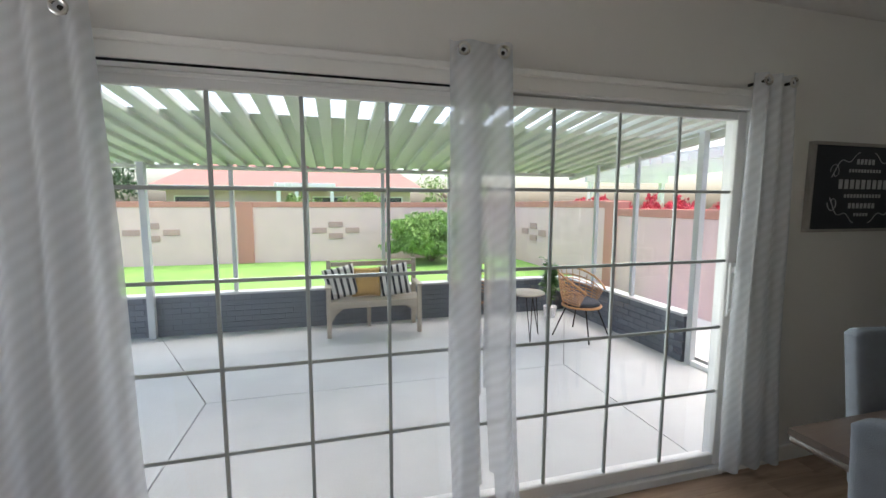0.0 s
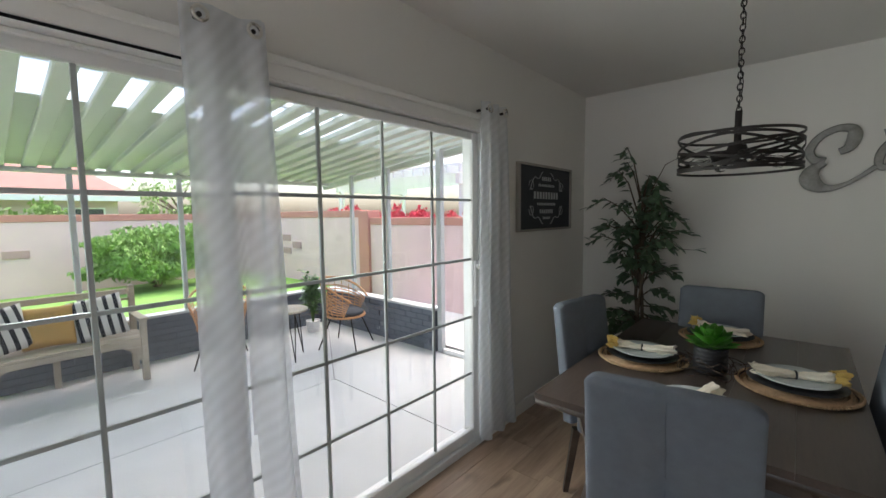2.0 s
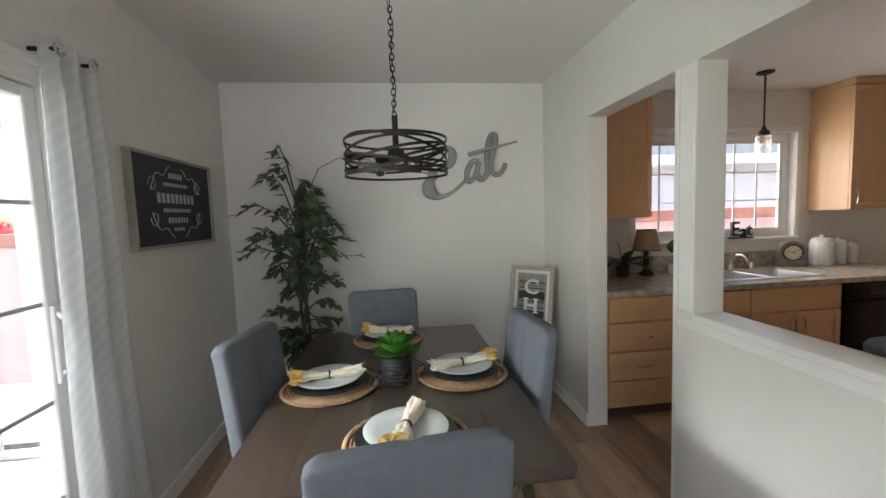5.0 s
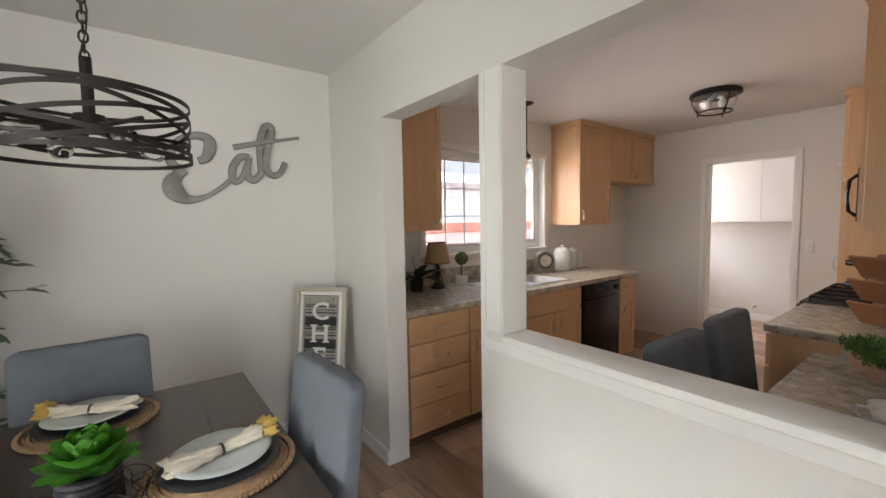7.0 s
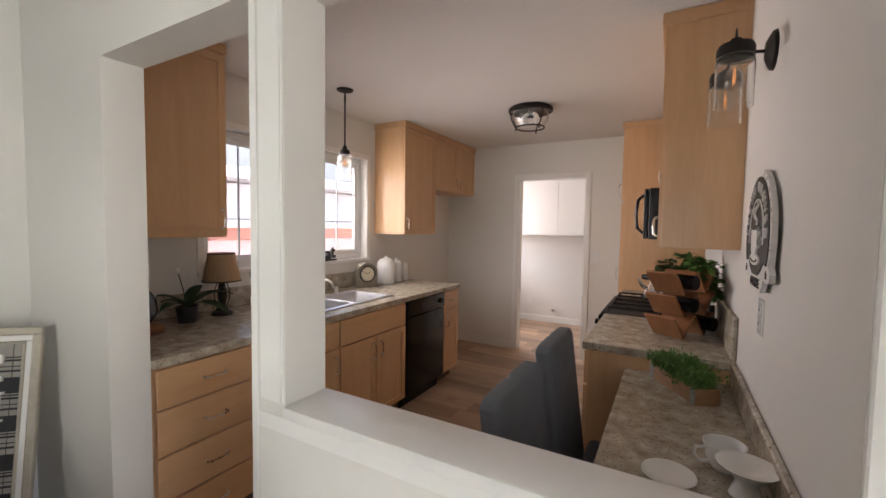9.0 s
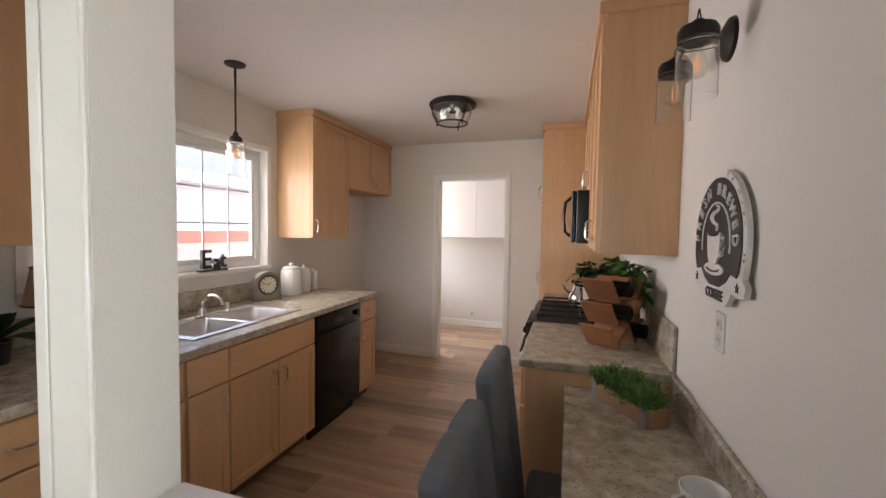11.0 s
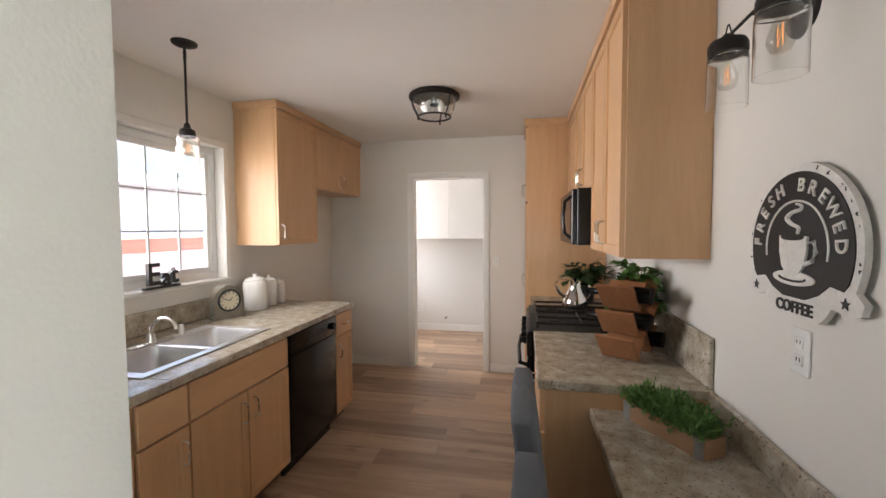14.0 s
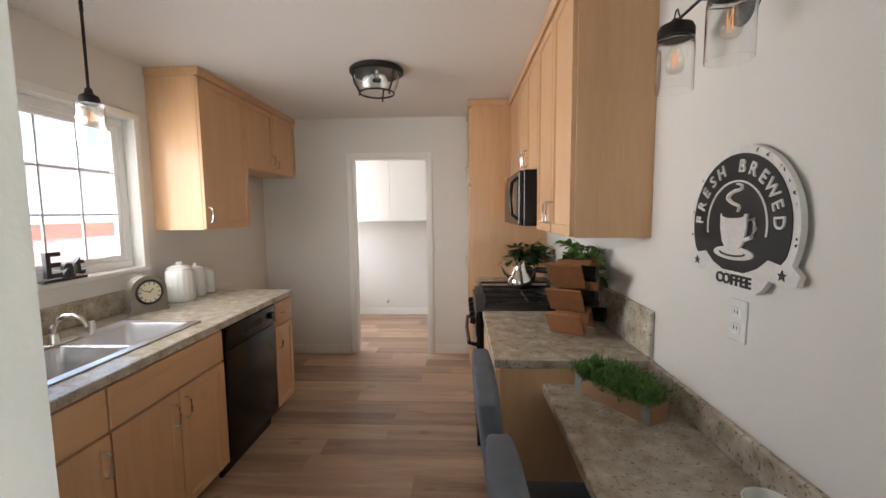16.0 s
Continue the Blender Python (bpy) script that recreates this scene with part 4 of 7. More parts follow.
chair = parsons_chair()
chair.matrix_basis = pose(1.885, 0.612, 0, 0, 0, 96)
tagged(chair, "slate blue-grey upholstered dining chair with a tufted back")
for x, y, r, lab in ((3.055, 0.665, -87, "slate blue-grey upholstered dining chair at the table end"), (2.49, 0.92, -10, "slate blue-grey upholstered dining chair between table and window wall"),
                     (2.475, 0.318, 184, "slate blue-grey upholstered dining chair on the kitchen side of the table"),
                     (1.62, -1.73, -90, "slate blue-grey upholstered chair pushed up to the desk counter"), (1.605, -1.16, -90, "slate blue-grey upholstered chair at the desk near the pass-through")):
    tagged(copy_thing(chair, pose(x, y, 0, 0, 0, r)), lab)


def dining_table():
    x0, x1, y0, y1 = 1.83, 3.35, 0.11, 1.115
    cx, cy = (x0 + x1) / 2, (y0 + y1) / 2
    t = thing("dining_table", (cx, cy, 0), "dark espresso rectangular wooden dining table with trestle legs", "table")
    hx, hy = (x1 - x0) / 2, (y1 - y0) / 2
    for i in range(5):
        a = -hy + i * 2 * hy / 5
        part("plank", slab(-hx, hx, a + 0.0003, a + 2 * hy / 5 - 0.0003, 0.725, 0.750, bevel=0.0004), DARKWOOD, t)
    part("top_edge", slab(-hx + 0.002, hx - 0.002, -hy + 0.002, hy - 0.002, 0.700, 0.7245, bevel=0.008, seg=2), DARKWOOD, t)
    part("apron", slab(-hx + 0.10, hx - 0.10, -hy + 0.16, hy - 0.16, 0.62, 0.699), DARKWOOD, t)
    for sx in (-1, 1):
        for sy in (-1, 1):
            leg = bmesh.new()
            px, py = sx * (hx - 0.17), sy * (hy - 0.13)
            tube(leg, [(px, py, 0.70), (px + sx * 0.005, py - sy * 0.05, 0.52), (px + sx * 0.01, py - sy * 0.06, 0.36), (px + sx * 0.02, py - sy * 0.02, 0.16), (px + sx * 0.03, py + sy * 0.05, 0.0)],
                 lambda u: 0.045 - 0.012 * math.sin(u * math.pi), 4)
            part("leg", leg, DARKWOOD, t)
        part("cross_bar", slab(sx * (hx - 0.17) - 0.025, sx * (hx - 0.17) + 0.025, -hy + 0.17, hy - 0.17, 0.28, 0.34, bevel=0.004), DARKWOOD, t)
    part("stretcher", slab(-hx + 0.19, hx - 0.19, -0.04, 0.04, 0.29, 0.33, bevel=0.004), DARKWOOD, t)


dining_table()

# ---- lettering and flat work ----
def facing(origin, u, v=(0, 0, 1)):
    """The pose whose x runs along u, y along v and z out of the face."""
    u, v = Vector(u).normalized(), Vector(v).normalized()
    w = u.cross(v)
    return Matrix(((u.x, v.x, w.x, origin[0]), (u.y, v.y, w.y, origin[1]), (u.z, v.z, w.z, origin[2]), (0, 0, 0, 1)))


def letters(text, size, depth, bold=0.0, shear=0.0, spacing=1.0):
    """Lettering as a bmesh in x and y, centred, raised by depth."""
    cu = bpy.data.curves.new("letters", "FONT")
    cu.body, cu.size, cu.extrude, cu.offset, cu.shear, cu.space_character = text, size, depth / 2, bold, shear, spacing
    cu.align_x, cu.align_y, cu.resolution_u = "CENTER", "CENTER", 3
    ob = new("letters", cu)
    dg = bpy.context.evaluated_depsgraph_get()
    dg.update()
    me = bpy.data.meshes.new_from_object(ob.evaluated_get(dg))
    bm = bmesh.new()
    bm.from_mesh(me)
    bpy.data.objects.remove(ob)
    bpy.data.curves.remove(cu)
    bpy.data.meshes.remove(me)
    return moved(bm, Matrix.Translation((0, 0, depth / 2)))


BLACKPAINT = mat("black_sign_paint", (0.018, 0.018, 0.02), 0.45, var=0.3, scale=12, bump=0.1)
CHIPPED = mat("chipped_white_enamel", (0.70, 0.69, 0.66), 0.5, var=0.12, scale=30, bump=0.2)
CHARCOAL = mat("chalkboard", (0.024, 0.027, 0.032), 0.7, var=0.35, scale=7, bump=0.1)
CHALK = mat("chalk_white", (0.42, 0.43, 0.43), 0.9, var=0.25, scale=40, bump=0.1)
GREYWOOD = wood("weathered_grey_wood", (0.20, 0.185, 0.165), (0.42, 0.39, 0.35), 0.7, (3, 3, 16), 0.3)
GALV = mat("galvanised_grey_metal", (0.27, 0.265, 0.25), 0.45, metal=0.4, var=0.28, scale=22, bump=0.35, fine=70)
CHAMP = mat("champagne_frame_paint", (0.46, 0.41, 0.33), 0.4, metal=0.25, var=0.15, scale=20, bump=0.06)


def chalk_picture():
    w, hgt = 0.84, 0.49
    t = thing("chalkboard_picture", (0, 0, 0), "chalkboard-style picture with white scroll lettering in a grey frame", "picture")
    t.matrix_basis = facing((3.28, YD, 1.59), (1, 0, 0))
    part("backing", slab(-w / 2 + 0.004, w / 2 - 0.004, -hgt / 2 + 0.004, hgt / 2 - 0.004, 0.001, 0.022), CHARCOAL, t)
    f = 0.016
    for b in ((-w / 2, w / 2, hgt / 2 - f, hgt / 2), (-w / 2, w / 2, -hgt / 2, -hgt / 2 + f), (-w / 2, -w / 2 + f, -hgt / 2 + f, hgt / 2 - f), (w / 2 - f, w / 2, -hgt / 2 + f, hgt / 2 - f)):
        part("frame", slab(*b, 0.001, 0.036, bevel=0.002), GREYWOOD, t)
    # unreadable lettering as bars, with scroll lines above, below and at the sides
    for i, (bw, bh, y) in enumerate(((0.15, 0.030, 0.145), (0.26, 0.018, 0.095), (0.40, 0.052, 0.020), (0.30, 0.020, -0.045), (0.22, 0.030, -0.10), (0.12, 0.018, -0.15))):
        n = max(3, int(bw / (0.6 * bh + 0.012)))
        bm = bmesh.new()
        for k in range(n):
            x0 = -bw / 2 + k * bw / n
            box(bm, x0, x0 + bw / n * 0.66, y - bh / 2, y + bh / 2, 0.0225, 0.0235)
        part("lettering", bm, CHALK, t)
    for s in (-1, 1):
        for v in (-1, 1):
            pts = [(s * (0.06 + 0.20 * a), v * (0.175 + 0.02 * math.cos(a * 9) - 0.10 * a * a), 0.0235) for a in [k / 16 for k in range(17)]]
            part("scroll", tube(bmesh.new(), pts, 0.0028, 4), CHALK, t)
            curl = [(s * (0.235 + 0.04 * math.cos(a) * (1 - a / 9)), v * (0.085 + 0.05 * math.sin(a) * (1 - a / 9)), 0.0235) for a in [k * 0.5 for k in range(13)]]
            part("scroll", tube(bmesh.new(), curl, 0.0028, 4), CHALK, t)


chalk_picture()


def cheers_board():
    t = thing("framed_sign", (0, 0, 0), "tall leaning framed sign reading CHEERS in white on dark plaid", "sign")
    w, hgt = 0.355, 1.045
    u = Vector((-0.697, -0.717, 0))
    top, foot = Vector((3.850, -0.495, 1.03)), Vector((3.755, -0.372, 0.004))
    v = (top - foot).normalized()
    t.matrix_basis = facing(foot, u, v)
    def rim(name, x, y0, y1, f, z0, z1, m, lab=""):
        for b in ((-x, x, y1 - f, y1), (-x, x, y0, y0 + f), (-x, -x + f, y0 + f, y1 - f), (x - f, x, y0 + f, y1 - f)):
            part(name, slab(*b, z0, z1, bevel=0.004), m, t, lab)
    rim("outer_frame", w / 2, 0, hgt, 0.030, 0.0, 0.028, CHAMP, "champagne-coloured moulding")
    rim("white_band", w / 2 - 0.0305, 0.0305, hgt - 0.0305, 0.024, 0.0, 0.018, TRIM)
    rim("inner_frame", w / 2 - 0.055, 0.055, hgt - 0.055, 0.010, 0.0, 0.022, CHAMP)
    part("board", slab(-w / 2 + 0.066, w / 2 - 0.066, 0.066, hgt - 0.066, 0.001, 0.010), GREYWOOD, t)
    bw = w / 2 - 0.067
    step = (hgt - 0.16) / 6
    for i in range(6):
        y = hgt - 0.08 - (i + 0.5) * step
        for dy, th in ((-step * 0.5, 0.022), (-step * 0.5 + 0.026, 0.005), (-step * 0.5 - 0.026, 0.005), (step * 0.16, 0.004), (-step * 0.12, 0.004), (step * 0.24, 0.0025), (0.0, 0.002)):
            part("plaid_stripe", slab(-bw, bw, max(0.067, y + dy - th), min(hgt - 0.067, y + dy + th), 0.0102, 0.0108), BLACKPAINT, t)
    for x in (-0.082, 0.082):
        part("plaid_line", slab(x - 0.0012, x + 0.0012, 0.067, hgt - 0.067, 0.0104, 0.0110), CHARCOAL, t)
    for i, ch in enumerate("CHEERS"):
        y = hgt - 0.092 - (i + 0.5) * step
        bm = letters(ch, 0.176, 0.012, bold=0.002)
        xs, ys = [q.co.x for q in bm.verts], [q.co.y for q in bm.verts]
        xa, xb, ya, yb = min(xs), max(xs), min(ys), max(ys)
        feet = {"H": ((xa, ya), (xb, ya), (xa, yb), (xb, yb)), "E": ((xa, ya), (xa, yb)), "R": ((xa, ya), (xa, yb), (xb, ya))}.get(ch, ())
        for fx, fy in feet:
            c0 = fx + (0.010 if fx == xa else -0.010)
            box(bm, c0 - 0.022, c0 + 0.022, *sorted((fy, fy + (0.009 if fy == ya else -0.009))), 0.0003, 0.0117)
        if ch == "E":
            for fy in (ya, yb):
                box(bm, xb - 0.009, xb, *sorted((fy, fy + (0.032 if fy == ya else -0.032))), 0.0003, 0.0117)
        if ch in "CS":
            box(bm, xb - 0.012, xb - 0.003, yb - 0.042, yb - 0.004, 0.0003, 0.0117)
        part("letter", moved(bm, Matrix.Translation((0.0, y, 0.0112)) @ Matrix.Diagonal((1.0, 0.92, 1, 1))), CERAMIC, t)


cheers_board()


def eat_script():
    """Large cursive wall word cut from grey metal."""
    t = thing("wall_word", (0, 0, 0), "large grey metal wall word reading Eat in cursive script", "wall decor")
    t.matrix_basis = facing((XE, -0.058, 1.855), (0, -1, 0))
    def smooth_line(pts, n=6):
        out = []
        q = [pts[0]] + pts + [pts[-1]]
        for i in range(1, len(q) - 2):
            a, b, c, d = [Vector((*p, 0)) for p in q[i - 1:i + 3]]
            for k in range(n):
                s = k / n
                out.append(0.5 * ((2 * b) + (c - a) * s + (2 * a - 5 * b + 4 * c - d) * s * s + (3 * b - a - 3 * c + d) * s ** 3))
        out.append(Vector((*pts[-1], 0)))
        return out
    def ribbon(name, pts, wid, lift=0.0):
        line = smooth_line(pts)
        bm, rows = bmesh.new(), []
        for i, p in enumerate(line):
            d = (line[min(i + 1, len(line) - 1)] - line[max(i - 1, 0)]).normalized()
            n = Vector((-d.y, d.x, 0))
            u = i / (len(line) - 1)
            w, rise = wid(u), lift + 0.005 * u
            rows.append([bm.verts.new(p + n * w * s + Vector((0, 0, z + rise))) for s, z in ((-1, 0.014), (-0.72, 0.022), (0.72, 0.022), (1, 0.014), (0.8, 0.006), (-0.8, 0.006))])
        for r, s in zip(rows, rows[1:]):
            for k in range(6):
                bm.faces.new((r[k], r[(k + 1) % 6], s[(k + 1) % 6], s[k]))
        bm.faces.new(rows[0])
        bm.faces.new(rows[-1][::-1])
        part(name, bm, GALV, t, "", 45)
    ribbon("letter_e", [(-0.226, -0.011), (-0.182, 0.012), (-0.160, 0.080), (-0.175, 0.124), (-0.229, 0.136), (-0.292, 0.114), (-0.342, 0.066), (-0.368, 0.004), (-0.345, -0.052), (-0.290, -0.072)],
           lambda u: 0.018 + 0.017 * math.exp(-((u - 0.22) / 0.16) ** 2) + 0.012 * u * u)
    ribbon("letter_e_bowl", [(-0.290, -0.074), (-0.335, -0.105), (-0.360, -0.150), (-0.352, -0.196), (-0.310, -0.232), (-0.257, -0.241), (-0.188, -0.218), (-0.125, -0.175), (-0.062, -0.120)],
           lambda u: 0.016 + 0.034 * math.exp(-((u - 0.34) / 0.22) ** 2) + 0.004 * math.sin(6 * u), 0.0075)
    ribbon("letter_a", [(0.055, 0.029), (0.003, 0.027), (-0.039, -0.030), (-0.050, -0.095), (-0.030, -0.128), (0.007, -0.100), (0.033, -0.032), (0.052, 0.025), (0.037, -0.046), (0.046, -0.100), (0.081, -0.110), (0.122, -0.063)], lambda u: 0.020 + 0.003 * math.sin(9 * u), 0.002)
    ribbon("letter_t", [(0.118, -0.069), (0.116, 0.023), (0.120, 0.127), (0.146, 0.216), (0.176, 0.238), (0.193, 0.216), (0.178, 0.137), (0.152, 0.042), (0.153, -0.042), (0.192, -0.078), (0.238, -0.056), (0.270, 0.010)], lambda u: 0.019 + 0.004 * math.sin(math.pi * u), 0.0095)
    ribbon("crossbar", [(-0.036, 0.082), (0.053, 0.106), (0.202, 0.143), (0.364, 0.180)], lambda u: 0.018 - 0.009 * u, 0.018)
    for x, z in ((-0.352, -0.17), (0.15, 0.06)):
        part("standoff", rod(bmesh.new(), (x, z, 0.0), (x, z, 0.012), 0.008), GALV, t)


eat_script()


def coffee_sign():
    t = thing("coffee_sign", (0, 0, 0), "black and white embossed metal sign reading FRESH BREWED COFFEE", "sign")
    t.matrix_basis = facing((XKW, -1.588, 1.455), (0, 1, 0))
    def arc(r, a0, a1, n=40, cy=0.0):
        return [(r * math.cos(radians(a0 + (a1 - a0) * k / n)), cy + r * math.sin(radians(a0 + (a1 - a0) * k / n))) for k in range(n + 1)]
    outline = arc(0.207, -24, 204) + [(-0.213, -0.105), (-0.205, -0.128), (-0.165, -0.136), (-0.125, -0.128), (-0.105, -0.155), (-0.085, -0.170), (0.085, -0.170), (0.105, -0.155), (0.125, -0.128), (0.165, -0.136), (0.205, -0.128), (0.213, -0.105)]
    bm = prism(bmesh.new(), outline, 0.010, 0.024)
    part("enamel_plate", bm, CHIPPED, t, "chipped white enamel edge", 20)
    black = arc(0.187, -22, 202) + [(-0.160, -0.085), (-0.120, -0.078), (-0.085, -0.105), (-0.04, -0.122), (0.04, -0.122), (0.085, -0.105), (0.120, -0.078), (0.160, -0.085)]
    part("black_field", prism(bmesh.new(), black, 0.0242, 0.027), BLACKPAINT, t, "", 20)
    word, r = "FRESH BREWED", 0.153
    for k, ch in enumerate(word):
        if ch == " ":
            continue
        a = 176 - k * (172 / (len(word) - 1))
        bm = letters(ch, 0.046, 0.004, bold=0.0004)
        part("letter", moved(bm, Matrix.Translation((r * math.cos(radians(a)), r * math.sin(radians(a)), 0.0272)) @ Matrix.Rotation(radians(a - 90), 4, "Z")), CHIPPED, t)
    part("inner_arc", tube(bmesh.new(), [(x, y, 0.0275) for x, y in arc(0.116, -12, 192, 36)], 0.003, 5), CHIPPED, t)
    part("letters", moved(letters("COFFEE", 0.040, 0.003, bold=0.0012), Matrix.Translation((0.0, -0.147, 0.0242))), BLACKPAINT, t)
    cup = [(-0.052, 0.030), (0.052, 0.030), (0.050, -0.01), (0.040, -0.045), (0.024, -0.062), (-0.024, -0.062), (-0.040, -0.045), (-0.050, -0.01)]
    part("cup", prism(bmesh.new(), cup, 0.0272, 0.033), CHIPPED, t)
    part("coffee_surface", prism(bmesh.new(), [(0.044 * math.cos(a), 0.027 + 0.008 * math.sin(a)) for a in [k * math.tau / 20 for k in range(20)]], 0.0332, 0.0345), BLACKPAINT, t)
    part("cup_handle", tube(bmesh.new(), [(0.048, 0.015, 0.030), (0.072, 0.018, 0.030), (0.080, -0.005, 0.030), (0.068, -0.028, 0.030), (0.044, -0.036, 0.030)], 0.0055, 6), CHIPPED, t)
    part("saucer", prism(bmesh.new(), [(0.078 * math.cos(a), -0.074 + 0.018 * math.sin(a)) for a in [k * math.tau / 28 for k in range(28)]], 0.0272, 0.031), CHIPPED, t)
    part("saucer_line", tube(bmesh.new(), [(0.050 * math.cos(a), -0.072 + 0.009 * math.sin(a), 0.0312) for a in [math.pi + k * math.pi / 14 for k in range(15)]], 0.0028, 5), BLACKPAINT, t)
    steam = [(0.012, 0.036, 0.029), (0.016, 0.05, 0.029), (-0.012, 0.060, 0.029), (-0.028, 0.074, 0.029), (-0.010, 0.088, 0.029), (0.020, 0.094, 0.029), (0.022, 0.104, 0.029), (0.0, 0.109, 0.029)]
    curve = []
    for i in range(len(steam) - 1):
        a, b, c, d = [Vector(steam[min(max(i + k, 0), len(steam) - 1)]) for k in (-1, 0, 1, 2)]
        for k in range(5):
            q = k / 5
            curve.append(0.5 * (2 * b + (c - a) * q + (2 * a - 5 * b + 4 * c - d) * q * q + (3 * b - a - 3 * c + d) * q ** 3))
    part("steam", tube(bmesh.new(), curve, lambda u: 0.0062 - 0.006 * abs(u - 0.45), 6), CHIPPED, t)
    for x, y in ((0.10, 0.12), (-0.10, 0.12), (0.0, -0.09)):
        part("standoff", rod(bmesh.new(), (x, y, 0.0), (x, y, 0.010), 0.008), BLACKPAINT, t)
    for x in (-0.165, 0.165):
        star = [((0.014 if k % 2 == 0 else 0.006) * math.sin(k * math.pi / 5) + x, (0.014 if k % 2 == 0 else 0.006) * math.cos(k * math.pi / 5) - 0.110) for k in range(10)]
        part("star", prism(bmesh.new(), star, 0.0242, 0.0262), BLACKPAINT, t)
    rng = random.Random(4)
    for _ in range(12):
        a = radians(rng.uniform(-20, 200))
        q = [(0.200 * math.cos(a) + rng.uniform(-0.006, 0.006) + 0.0025 * math.cos(k), 0.200 * math.sin(a) + rng.uniform(-0.002, 0.002) + 0.0045 * math.sin(k)) for k in (0, 1.2, 2.6, 4.0, 5.1)]
        part("chip", prism(bmesh.new(), q, 0.0241, 0.0246), BLACKPAINT, t)


coffee_sign()

# ---- on and over the dining table ----
JUTE = mat("woven_jute", (0.42, 0.27, 0.15), 0.9, var=0.3, scale=40, bump=0.6, fine=260)
BLACKPLATE = mat("black_glazed_charger", (0.02, 0.021, 0.024), 0.35, var=0.2, bump=0.05)
NAPKIN = mat("cream_cotton", (0.78, 0.71, 0.58), 0.95, var=0.10, scale=30, bump=0.4, fine=300)
MUSTARD = mat("mustard_cotton", (0.58, 0.39, 0.11), 0.95, var=0.15, scale=30, bump=0.4, fine=300)
MATTEBLACK = mat("matte_black_glaze", (0.013, 0.013, 0.015), 0.55, var=0.2, bump=0.05)
SUCC = mat("succulent_green", (0.10, 0.36, 0.035), 0.4, var=0.35, scale=14, bump=0.05)
TWIG = mat("brown_twig", (0.07, 0.045, 0.032), 0.85, var=0.3, scale=30, bump=0.3)


PLATEGREY = mat("pale_grey_glaze", (0.56, 0.60, 0.59), 0.2, var=0.05, scale=6, bump=0.0)


def placemat(x, y):
    t = thing("placemat", (x, y, 0.7505), "round woven jute placemat with a rope edge", "placemat", "placemats on the table")
    bm = bmesh.new()
    for k in range(1, 14):
        r = 0.0135 * k
        tube(bm, [(r * math.cos(a), r * math.sin(a), 0.004 + 0.0006 * math.sin(a * 9 + k)) for a in [i * math.tau / 36 for i in range(36)]], 0.0072, 4, closed=True)
    part("weave", bm, JUTE, t, "", 0)
    bm = bmesh.new()
    n = 84
    for i in range(n):
        a = i * math.tau / n
        m = Matrix.Translation((0.194 * math.cos(a), 0.194 * math.sin(a), 0.008)) @ Matrix.Rotation(a + 0.7, 4, "Z") @ Matrix.Diagonal((0.0058, 0.0145, 0.0072, 1))
        bmesh.ops.create_icosphere(bm, subdivisions=1, radius=1, matrix=m)
    part("rope_edge", bm, JUTE, t)


def plate(x, y, z, r, m, name, label):
    prof = [(0.0, 0.004), (0.60 * r, 0.004), (0.66 * r, 0.006), (0.97 * r, 0.016), (r, 0.0185), (0.985 * r, 0.020), (0.66 * r, 0.0105), (0.60 * r, 0.0085), (0.0, 0.008)]
    bm = lathe(bmesh.new(), [(0.58 * r, 0.0)] + prof[1:], 40)
    ob = solid(name, bm, m, label, "plate", "plates on the table", smooth=50)
    ob.location = (x, y, z)
    return ob


